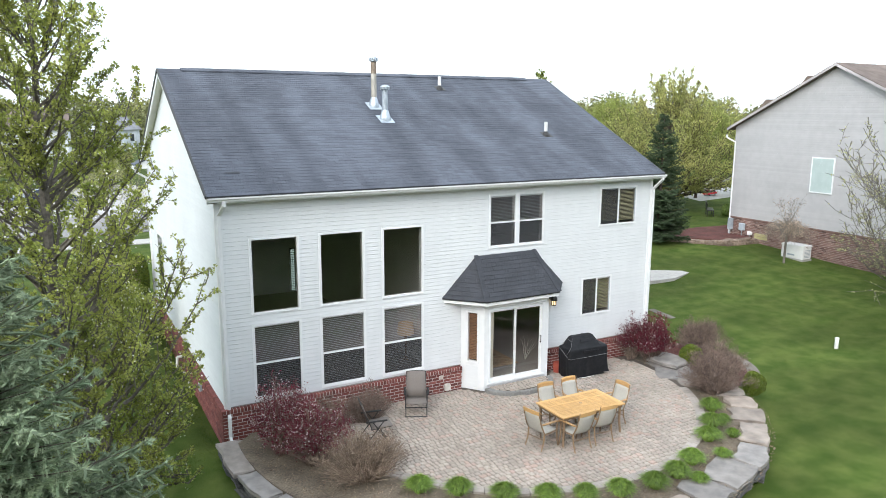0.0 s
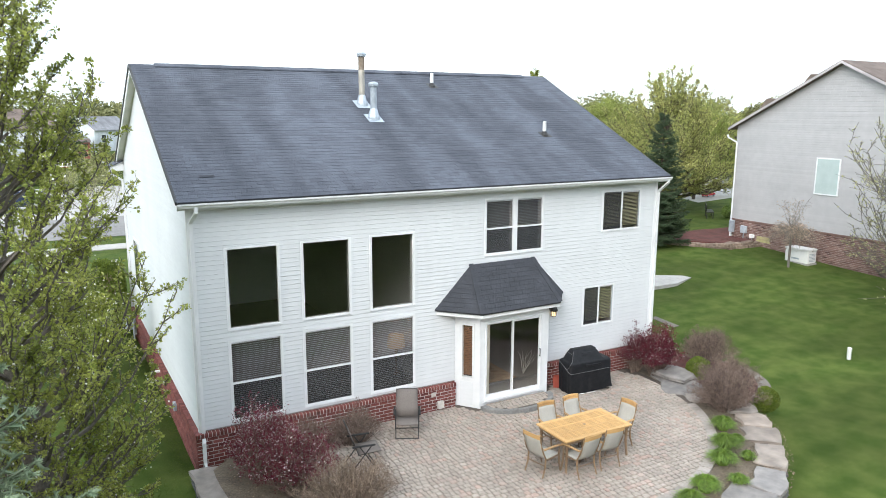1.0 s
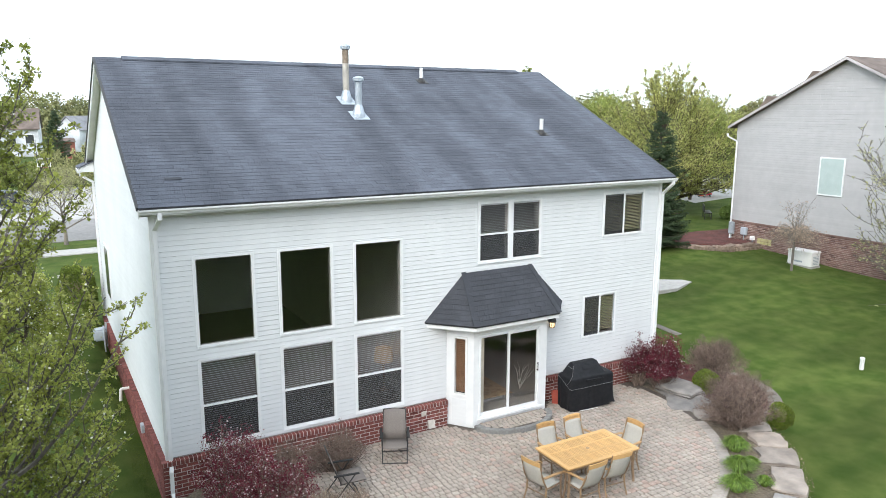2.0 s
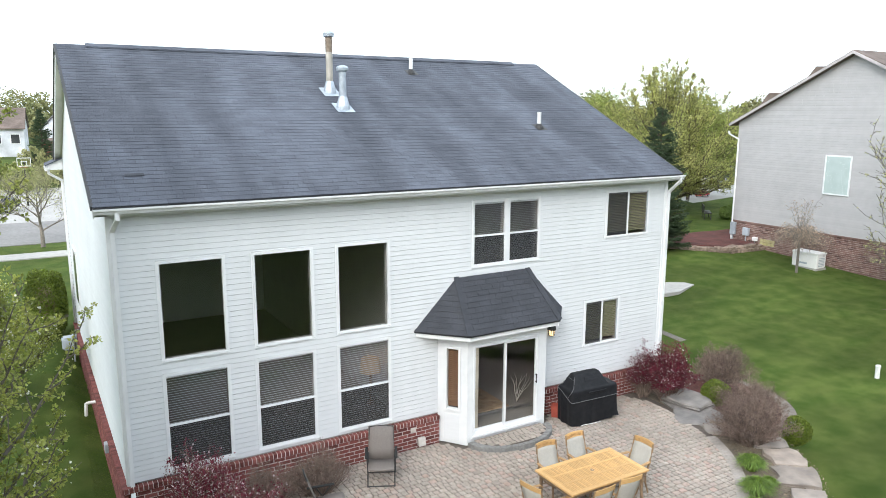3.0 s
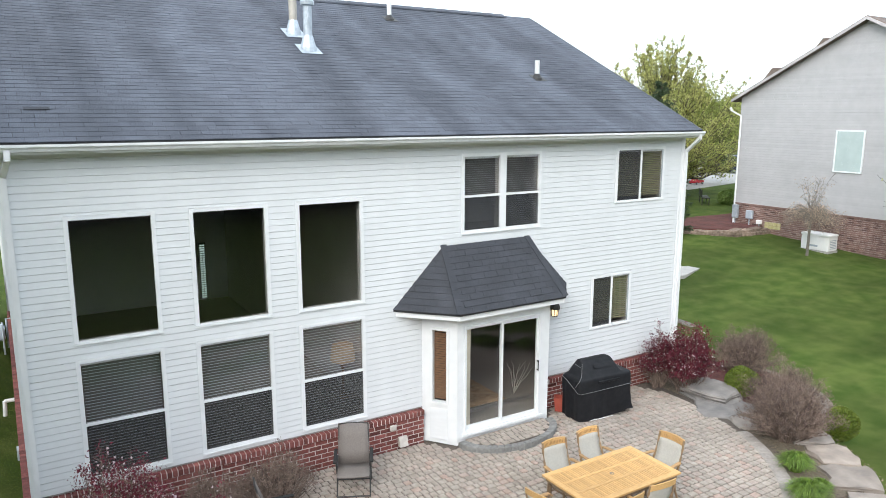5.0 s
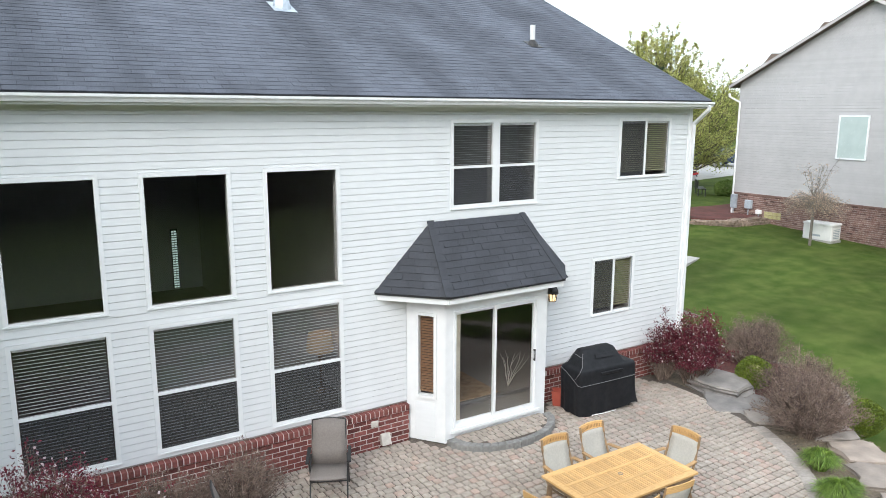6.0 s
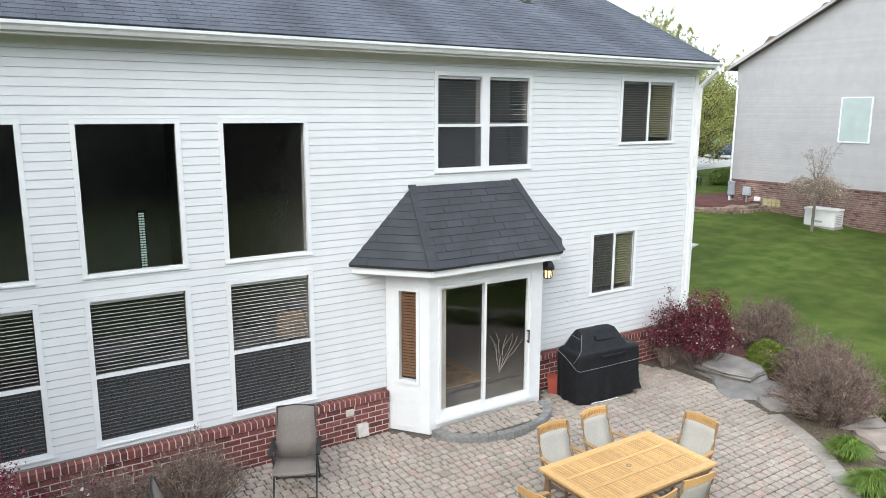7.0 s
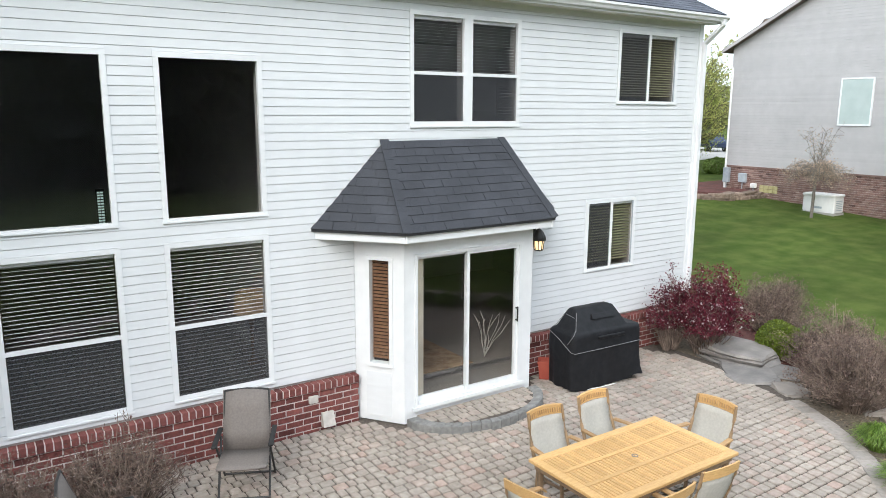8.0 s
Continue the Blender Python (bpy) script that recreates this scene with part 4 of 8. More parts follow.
# windows
def window(x0, x1, z0, z1, style, seed):
    rnd = random.Random(seed)
    c = CASING
    b = frame_ring(x0, x1, z0, z1, c, -0.018, 0.015)
    w = part("window", b, TRIM, house, {"fixed": "tall fixed window with dark glass", "hung": "double-hung window with lowered blinds", "slide": "sliding window with half insect screen"}[style])
    b = frame_ring(x0, x1, z0, z1, 0.03, 0.016, 0.035)
    part("jamb", b, TRIM, w)
    part("sill", boxes((x0 - c - 0.01, x1 + c + 0.01, -0.032, -0.0205, z0 - 0.05, z0 - 0.03)), TRIM, w)
    pane = part("pane", boxes((x0, x1, 0.004, 0.008, z0, z1)), GLASS, w, "clear window glass")
    pane.visible_shadow = False
    zm = z0 + (z1 - z0) * 0.475
    if style == "hung":
        part("meeting_rail", boxes((x0, x1, -0.02, 0.003, zm - 0.022, zm + 0.022)), TRIM, w, "white meeting rail")
        part("sash_rail", boxes((x0, x1, -0.014, 0.003, z0, z0 + 0.03)), TRIM, w)
        s = part("insect_screen", boxes((x0 + 0.005, x1 - 0.005, -0.009, -0.007, z0 + 0.031, zm - 0.023)), SCREEN, w, "dark insect screen")
        s.visible_shadow = False
    if style == "slide":
        xm = (x0 + x1) / 2
        part("meeting_rail", boxes((xm - 0.025, xm + 0.025, -0.02, 0.003, z0, z1)), TRIM, w, "white meeting rail")
        s = part("insect_screen", boxes((x0, xm - 0.026, -0.009, -0.007, z0, z1)), SCREEN, w, "dark insect screen")
        s.visible_shadow = False
        part("sash_rail", boxes((x1 - 0.02, x1, -0.012, 0.003, z0, z1)), GREYBOX, w)
    if style != "fixed":
        pitch = 0.047 if z1 < 3 else 0.041
        n = int((z1 - z0 - 0.06) / pitch)
        dep, tip = (0.0115, 0.007) if style == "slide" else (0.0085, 0.0005)
        me = raw("slat", [(x, q * dep, q * tip + h) for h in (0, 0.003) for x, q in ((x0 + 0.015, -1), (x1 - 0.015, -1), (x1 - 0.015, 1), (x0 + 0.015, 1))], [(3, 2, 1, 0), (4, 5, 6, 7), (0, 1, 5, 4), (1, 2, 6, 5), (2, 3, 7, 6), (3, 0, 4, 7)], SLAT_OLIVE if style == "slide" else SLAT_M)
        for i in range(n):
            part("slat", me, None, w, loc=(0, 0.06, z1 - 0.05 - i * pitch), rot=(0, 0, rnd.uniform(-0.0003, 0.0003)))
        part("head_rail", boxes((x0 + 0.01, x1 - 0.01, 0.03, 0.09, z1 - 0.045, z1 - 0.002)), SLAT_M, w)
    return w


for i, spec in enumerate(WINDOWS):
    window(*spec, i)
part("window_mullion", boxes((8.28 + CASING, 8.43 - CASING, -0.018, 0.015, 4.04 - CASING, 5.46 + CASING)), TRIM, house)
# narrow window in the gable wall
gw = part("window", boxes((-0.05, 0.0, 9.0, 9.08, 1.85, 3.55), (-0.05, 0.0, 10.2, 10.28, 1.85, 3.55), (-0.05, 0.0, 9.08, 10.2, 1.85, 1.93), (-0.05, 0.0, 9.08, 10.2, 3.47, 3.55)), TRIM, house, "narrow window in the gable wall")
part("pane", boxes((-0.045, -0.02, 9.08, 10.2, 1.93, 3.47)), DARKGLASS, gw)

# ---- bay with the sliding door ----
BF, BX0, BX1 = -0.58, 6.95, 9.14
bay = part("bay", boxes((BX0 + 0.01, BX1 - 0.01, BF, BF + 0.11, 2.35, 2.62)), TRIM, house, "white bay with a sliding glass door")
for x0, x1, z0, z1, name in ((BX0 + 0.01, 7.12, PATIO_Z, 2.35, "post"), (8.89, BX1 - 0.01, PATIO_Z, 2.35, "post"), (7.12, 8.89, PATIO_Z, 0.31, "sill_wall")):
    part(name, boxes((x0, x1, BF, BF + 0.11, z0, z1)), TRIM, bay)


def flank(p, q, hole=None):
    """A slanting side wall of the bay from p to q (x, y), with an optional opening (s0, s1, z0, z1)."""
    p, q = Vector((*p, 0)), Vector((*q, 0))
    d = q - p
    length = d.length
    d.normalize()
    nrm = Vector((-d.y, d.x, 0))
    nrm = nrm if nrm.y > 0 else -nrm
    b = bmesh.new()
    for s0, s1, z0, z1 in cells(0, length, PATIO_Z, 2.62, [hole] if hole else []):
        extrude_poly(b, [p + d * s0 + Vector((0, 0, z0)), p + d * s1 + Vector((0, 0, z0)), p + d * s1 + Vector((0, 0, z1)), p + d * s0 + Vector((0, 0, z1))], nrm * 0.1)
    return part("bay_side", b, TRIM, house, "white panelled side of the bay"), p, d, nrm, length


side, sp, sd, sn, sl = flank((6.53, 0.0), (BX0, BF), (0.225, 0.505, 0.88, 2.29))
flank((BX1, BF), (9.56, 0.0))


def on_flank(s0, s1, z0, z1, out0, out1):
    b = bmesh.new()
    extrude_poly(b, [sp + sd * s0 - sn * out0 + Vector((0, 0, z0)), sp + sd * s1 - sn * out0 + Vector((0, 0, z0)), sp + sd * s1 - sn * out0 + Vector((0, 0, z1)), sp + sd * s0 - sn * out0 + Vector((0, 0, z1))], -sn * (out1 - out0))
    return b


bw = part("window", on_flank(0.175, 0.225, 0.83, 2.34, 0, 0.025), TRIM, house, "narrow bay window with brown wooden blind")
part("frame", on_flank(0.505, 0.555, 0.83, 2.34, 0, 0.025), TRIM, bw)
part("frame", on_flank(0.225, 0.505, 2.29, 2.34, 0, 0.025), TRIM, bw)
part("frame", on_flank(0.225, 0.505, 0.83, 0.88, 0, 0.03), TRIM, bw)
pane = part("pane", on_flank(0.225, 0.505, 0.88, 2.29, -0.034, -0.03), GLASS, bw)
pane.visible_shadow = False
for i in range(29):
    z = 2.26 - i * 0.047
    b = bmesh.new()
    a0, a1 = sp + sd * 0.23 + sn * 0.05, sp + sd * 0.5 + sn * 0.05
    extrude_poly(b, [a0 + Vector((0, 0, z - 0.014)), a1 + Vector((0, 0, z - 0.014)), a1 + Vector((0, 0, z - 0.009)), a0 + Vector((0, 0, z - 0.009))], sn * 0.03 + Vector((0, 0, 0.022)))
    part("slat", b, SLAT_W, bw)
# near-black sheet added behind the slats for the dimness of the room
part("dim_room_sheet", on_flank(0.225, 0.505, 0.88, 2.29, -0.1, -0.095), ROOF_UNDER, bw)
for i in range(6):
    z = 0.13 + i * 0.1035
    b = bmesh.new()
    a0, a1 = sp + sd * 0.16, sp + sd * 0.53
    extrude_poly(b, [a0 + Vector((0, 0, z)) + sn * 0.0, a0 + Vector((0, 0, z)) - sn * 0.015, a0 + Vector((0, 0, z + 0.1)) - sn * 0.003, a0 + Vector((0, 0, z + 0.1))], a1 - a0)
    part("siding_board", b, VINYL, side)

# sliding door: two panels in a white frame
DX0, DX1, DZ0, DZ1 = 7.145, 8.875, 0.305, 2.335
door = part("sliding_door", boxes((DX0 - 0.04, DX0, BF - 0.03, BF + 0.1, DZ0 - 0.04, DZ1 + 0.04), (DX1, DX1 + 0.04, BF - 0.03, BF + 0.1, DZ0 - 0.04, DZ1 + 0.04), (DX0, DX1, BF - 0.03, BF + 0.1, DZ1, DZ1 + 0.04), (DX0, DX1, BF - 0.04, BF + 0.1, DZ0 - 0.04, DZ0)), TRIM, house, "closed white sliding glass patio door")
part("threshold", boxes((DX0 - 0.1, DX1 + 0.1, BF - 0.07, BF - 0.041, DZ0 - 0.08, DZ0 - 0.03)), TRIM, door)
xm = (DX0 + DX1) / 2 - 0.02


def door_panel(x0, x1, y, label):
    b = boxes((x0, x0 + 0.045, y, y + 0.04, DZ0, DZ1), (x1 - 0.045, x1, y, y + 0.04, DZ0, DZ1), (x0 + 0.045, x1 - 0.045, y, y + 0.04, DZ1 - 0.045, DZ1), (x0 + 0.045, x1 - 0.045, y, y + 0.04, DZ0, DZ0 + 0.07))
    p = part("door_panel", b, TRIM, door, label)
    g = part("pane", boxes((x0 + 0.045, x1 - 0.045, y + 0.018, y + 0.022, DZ0 + 0.07, DZ1 - 0.045)), GLASS, p)
    g.visible_shadow = False
    return p


door_panel(DX0, xm + 0.03, BF + 0.045, "fixed glass panel")
slider = door_panel(xm - 0.03, DX1, BF - 0.005, "sliding glass panel")
hb = bmesh.new()
bar(hb, (DX1 - 0.028, BF - 0.045, 1.2), (DX1 - 0.028, BF - 0.045, 1.42), 0.025, 0.02)
bar(hb, (DX1 - 0.028, BF - 0.005, 1.22), (DX1 - 0.028, BF - 0.045, 1.22), 0.02)
bar(hb, (DX1 - 0.028, BF - 0.005, 1.4), (DX1 - 0.028, BF - 0.045, 1.4), 0.02)
part("door_handle", hb, BLACK_METAL, slider, "dark bronze pull handle")
# cream strip stands for the jamb of the inner wall beside the glass
part("curtain", boxes((DX0 + 0.05, DX0 + 0.17, BF + 0.105, BF + 0.125, DZ0 + 0.03, DZ1 - 0.03)), mat("cream_jamb_paint", (0.5, 0.45, 0.36), (0.56, 0.51, 0.41), rough=0.9), door, "cream inner jamb at the door's edge")
fl_bm = bmesh.new()
extrude_poly(fl_bm, [(6.6, 0.2, 0.2), (6.6, 0.02, 0.2), (7.0, BF + 0.08, 0.2), (9.09, BF + 0.08, 0.2), (9.49, 0.02, 0.2), (9.49, 0.2, 0.2)], (0, 0, 0.13))
part("bay_floor", fl_bm, INNER_FLOOR, house)
part("bay_ceiling", boxes((BX0 - 0.3, BX1 + 0.3, BF + 0.0, 0.02, 2.625, 2.64)), TRIM, house)

# bay roof: three slopes of shingles, fascia
RP = dict(wl=Vector((5.92, 0.0, 2.73)), fl=Vector((6.83, -0.87, 2.71)), fr=Vector((9.3, -0.87, 2.72)), wr=Vector((10.05, 0.0, 2.73)), tl=Vector((7.0, 0.0, 3.82)), tr=Vector((8.97, 0.0, 3.82)))
bm = bmesh.new()
vs = {k: bm.verts.new(p) for k, p in RP.items()}
lows = {k: bm.verts.new(RP[k] - Vector((0, 0, 0.03))) for k in ("wl", "fl", "fr", "wr")}
for f in (("wl", "fl", "tl"), ("fl", "fr", "tr", "tl"), ("fr", "wr", "tr")):
    bm.faces.new([vs[k] for k in f])
for a, b in (("wl", "fl"), ("fl", "fr"), ("fr", "wr")):
    bm.faces.new((vs[a], lows[a], lows[b], vs[b]))
bm.faces.new([lows[k] for k in ("wl", "wr", "fr", "fl")])
bay_roof = part("bay_roof", bm, ROOF_UNDER, house, "small dark hipped shingle roof over the bay")
for a, b in (("wl", "fl"), ("fl", "fr"), ("fr", "wr")):
    fb = bmesh.new()
    p, q = RP[a] * 1.0, RP[b] * 1.0
    d = (q - p).normalized()
    inw = Vector((-d.y, d.x, 0))
    inw = inw if inw.y > 0 else -inw
    ins = 0.035
    extrude_poly(fb, [p + inw * ins - Vector((0, 0, 0.032)), q + inw * ins - Vector((0, 0, 0.032)), q + inw * ins - Vector((0, 0, 0.13)), p + inw * ins - Vector((0, 0, 0.13))], inw * 0.02)
    part("bay_fascia", fb, TRIM, bay_roof, "white fascia")
sb = bmesh.new()
extrude_poly(sb, [RP[k] + o + Vector((0, 0, -0.105)) for k, o in (("wl", Vector((0.06, 0, 0))), ("fl", Vector((0.02, 0.05, 0))), ("fr", Vector((-0.02, 0.05, 0))), ("wr", Vector((-0.06, 0, 0))))], (0, 0, 0.012))
part("bay_soffit", sb, TRIM, bay_roof)
PIECES_LATER = [(RP["fl"], RP["fr"], RP["tr"], RP["tl"]), (RP["wl"], RP["fl"], RP["tl"], RP["tl"]), (RP["fr"], RP["wr"], RP["tr"], RP["tr"])]

# ---- roof pipes ----
def roof_z(y):
    return EAVE_Z + SLOPE * (y - EAVE_Y)


def vent_pipe(x, y, r, h, cap, mat_pipe, rust, label):
    z = roof_z(y)
    t = thing("vent_pipe", (x, y, z), label, "vent pipe")
    b = bmesh.new()
    lathe(b, [(r, -0.1), (r, h)], 14)
    part("pipe", b, mat_pipe, t, smooth=False)
    b = bmesh.new()
    lathe(b, [(r * 2.0, -0.14), (r * 1.85, 0.04), (r * 1.25, 0.22), (r * 1.08, 0.27)], 14)
    extrude_poly(b, [(p, q, SLOPE * q + 0.016) for p, q in ((-0.22, -0.24), (0.22, -0.24), (0.22, 0.2), (-0.22, 0.2))], (0, 0, 0.006))
    part("flashing", b, GALV, t, "bright galvanised flashing cone")
    b = bmesh.new()
    lathe(b, [(r * 1.0, h), (r * 1.55, h + 0.02), (r * 1.6, h + 0.09), (r * 1.4, h + 0.12), (r * 0.5, h + 0.15)], 14)
    part("cap", b, GALV if cap else PVC, t, "metal rain cap")
    if rust:
        b = bmesh.new()
        lathe(b, [(r * 1.02, h - 0.35), (r * 1.02, h)], 14)
        part("pipe_top", b, RUST, t, "rust-stained upper pipe")
    return t


vent_pipe(5.67, 3.92, 0.085, 1.32, True, FLUE, True, "tall stained flue pipe with galvanised flashing")
vent_pipe(5.68, 3.12, 0.09, 0.85, True, GALV, False, "short galvanised flue pipe with rain cap")


def plumbing_vent(x, y):
    t = thing("plumbing_vent", (x, y, roof_z(y)), "short white plumbing vent with dark boot", "vent pipe", "white plumbing vents")
    b = bmesh.new()
    lathe(b, [(0.055, -0.05), (0.055, 0.4), (0.045, 0.4), (0.045, 0.3)], 12)
    part("pipe", b, PVC, t)
    b = bmesh.new()
    lathe(b, [(0.14, -0.06), (0.13, 0.0), (0.07, 0.08), (0.058, 0.1)], 12)
    extrude_poly(b, [(p, q, SLOPE * q + 0.016) for p, q in ((-0.15, -0.17), (0.17, -0.17), (0.17, 0.13), (-0.15, 0.13))], (0, 0, 0.005))
    part("boot", b, BLACK_METAL, t, "black rubber boot")


plumbing_vent(8.62, 5.18)
plumbing_vent(10.84, 2.12)

# ---- patio furniture ----
def dining_table(x, y):
    t = thing("dining_table", (x, y, PATIO_Z), "rectangular slatted teak dining table on the patio", "table")
    L, W, H, bw_ = 0.945, 0.54, 0.755, 0.1
    for name, a in (("rim", (-L, L, -W, -W + bw_)), ("rim", (-L, L, W - bw_, W)), ("rim", (-L, -L + bw_, -W + bw_ + 0.002, W - bw_ - 0.002)), ("rim", (L - bw_, L, -W + bw_ + 0.002, W - bw_ - 0.002))):
        part(name, soft_box(*a, H - 0.035, H, 0.005), TEAK, t)
    inner_w = 2 * (W - bw_)
    band = (inner_w - 2 * 0.05) / 3
    y0 = -W + bw_
    for i in range(2):
        yc = y0 + (i + 1) * band + i * 0.05
        part("rail", boxes((-L + bw_ + 0.002, L - bw_ - 0.002, yc + 0.002, yc + 0.048, H - 0.03, H - 0.001)), TEAK, t)
    n = 38
    pitch = 2 * (L - bw_) / n
    sm = soft_box(-pitch / 2 + 0.0058, pitch / 2 - 0.0058, 0.004, band - 0.004, -0.026, -0.002, 0.002)
    me = bpy.data.meshes.new("table_slat")
    sm.to_mesh(me)
    sm.free()
    me.materials.append(TEAK)
    for j in range(3):
        for i in range(n):
            part("table_slat", me, None, t, loc=(-L + bw_ + (i + 0.5) * pitch, y0 + j * (band + 0.05), H + random.uniform(-0.0015, 0.001)))
    # black sheet below the slats, added to paint their gaps as shaded
    part("underboard", boxes((-L + 0.12, L - 0.12, -W + 0.12, W - 0.12, H - 0.05, H - 0.036)), RUBBER, t)
    for a in ((-L + 0.05, L - 0.05, -W + 0.04, -W + 0.065), (-L + 0.05, L - 0.05, W - 0.065, W - 0.04), (-L + 0.04, -L + 0.065, -W + 0.07, W - 0.07), (L - 0.065, L - 0.04, -W + 0.07, W - 0.07)):
        part("apron", boxes((*a, H - 0.1, H - 0.036)), TEAK_D, t)
    for sx in (-1, 1):
        for sy in (-1, 1):
            b = bmesh.new()
            tube(b, [(sx * (L - 0.09), sy * (W - 0.08), H - 0.04), (sx * (L - 0.1), sy * (W - 0.085), 0.35), (sx * (L - 0.07), sy * (W - 0.06), 0.0)], [0.035, 0.03, 0.027], 8)
            part("leg", b, TEAK_D, t, "weathered teak leg")
    b = bmesh.new()
    lathe(b, [(0.034, H - 0.006), (0.036, H + 0.003), (0.026, H + 0.004), (0.022, H - 0.004)], 12)
    part("umbrella_ring", b, RUST, t, "dark umbrella hole ring")
    return t


def dining_chair():
    """Armchair with a teak frame and sling seat; the sitter looks along +y."""
    t = thing("dining_chair", (0, 0, PATIO_Z), "teak armchair with beige sling seat and back", "chair", "chairs round the table")
    back = lambda s: (0.4 + s * 0.6, -0.2 - 0.2 * s - 0.03 * math.sin(s * 3.1))
    for sx in (-1, 1):
        b = bmesh.new()
        tube(b, [(sx * 0.25, -0.3, 0.0), (sx * 0.245, -0.22, 0.22), (sx * 0.245, -0.2, 0.42)] + [(sx * (0.245 - 0.01 * s), back(s)[1], back(s)[0]) for s in (0.25, 0.5, 0.75, 1.0)], [0.017, 0.019, 0.02, 0.02, 0.019, 0.018, 0.016], 7)
        part("back_leg", b, TEAK_M, t)
        b = bmesh.new()
        tube(b, [(sx * 0.27, 0.26, 0.0), (sx * 0.262, 0.22, 0.2), (sx * 0.265, 0.2, 0.42), (sx * 0.275, 0.2, 0.6), (sx * 0.28, 0.17, 0.645)], [0.017, 0.02, 0.021, 0.018, 0.016], 7)
        part("front_leg", b, TEAK_D, t)
        b = bmesh.new()
        pts = [(sx * 0.262, -0.29, 0.66), (sx * 0.285, -0.1, 0.665), (sx * 0.3, 0.1, 0.66), (sx * 0.295, 0.22, 0.635), (sx * 0.285, 0.27, 0.59)]
        for p, q in zip(pts, pts[1:]):
            bar(b, p, q, 0.055, 0.02)
        part("armrest", b, TEAK_A, t, "curved teak armrest")
        b = bmesh.new()
        tube(b, [(sx * 0.25, -0.2, 0.4), (sx * 0.255, 0.0, 0.385), (sx * 0.262, 0.21, 0.41)], 0.016, 6)
        part("seat_rail", b, TEAK_D, t)
    b = bmesh.new()
    rows = []
    for s in (0.84, 0.92, 1.0):
        z, yb = back(s)
        rows.append([(x * 0.24, yb - 0.035 * (1 - x * x), z + 0.035 * (1 - x * x) * (s - 0.6)) for x in (-1, -0.6, -0.2, 0.2, 0.6, 1)])
    lines = [[b.verts.new(Vector(p) + Vector(o)) for p in r] for o in ((0, 0, 0), (0, -0.022, 0.004)) for r in rows]
    loop = lines[:3] + lines[:2:-1]
    for r, s in zip(loop, loop[1:] + loop[:1]):
        for k in range(5):
            b.faces.new((r[k], r[k + 1], s[k + 1], s[k]))
    for k in (0, 5):
        b.faces.new([r[k] for r in loop])
    bmesh.ops.recalc_face_normals(b, faces=b.faces[:])
    part("top_rail", b, TEAK, t, "curved teak top rail")
    z0r, y0r = back(0.86)
    z1r, y1r = back(0.94)
    for i in range(15):
        x = -0.205 + i * 0.0293
        u = x / 0.24
        b = bmesh.new()
        bar(b, (x, y0r + 0.003 - 0.035 * (1 - u * u), z0r + 0.02 * (1 - u * u)), (x, y1r + 0.003 - 0.035 * (1 - u * u), z1r + 0.02 * (1 - u * u)), 0.013, 0.008, up=(1, 0, 0))
        part("rail_slat", b, TEAK_A, t)
    b = bmesh.new()
    grid = []
    for i in range(8):
        s = 0.05 + 0.79 * i / 7
        z, yb = back(s)
        grid.append([(x * 0.232, yb - 0.035 * (1 - x * x), z) for x in (-1, -0.5, 0, 0.5, 1)])
    part("backrest", sheet(grid, 0.006), SLING, t, "pale beige sling backrest", smooth=True)
    grid = []
    for i in range(7):
        y = -0.2 + 0.43 * i / 6
        grid.append([(x * 0.25, y, 0.42 - 0.02 * (1 - x * x) * math.sin(math.pi * i / 6)) for x in (-1, -0.5, 0, 0.5, 1)])
    part("seat", sheet(grid, 0.008), SLING, t, "pale beige sling seat", smooth=True)
    b = bmesh.new()
    tube(b, [(-0.26, 0.215, 0.4), (0, 0.225, 0.39), (0.26, 0.215, 0.4)], 0.016, 6)
    part("front_rail", b, TEAK_D, t)
    b = bmesh.new()
    tube(b, [(-0.245, -0.21, 0.25), (0.245, -0.21, 0.25)], 0.012, 6)
    part("stretcher", b, TEAK_D, t)
    return t


def at(x, y, rz, z=PATIO_Z):
    return pose(x, y, z, 0, 0, rz)


dining_table(7.65, -3.915)
chair = dining_chair()
chair.matrix_basis = at(7.28, -3.36, 178)
for x, y, rz in ((8.06, -3.33, 182), (8.66, -3.87, 94), (6.42, -4.05, -78), (7.06, -4.47, 3), (7.78, -4.42, -4)):
    copy_thing(chair, at(x, y, rz))


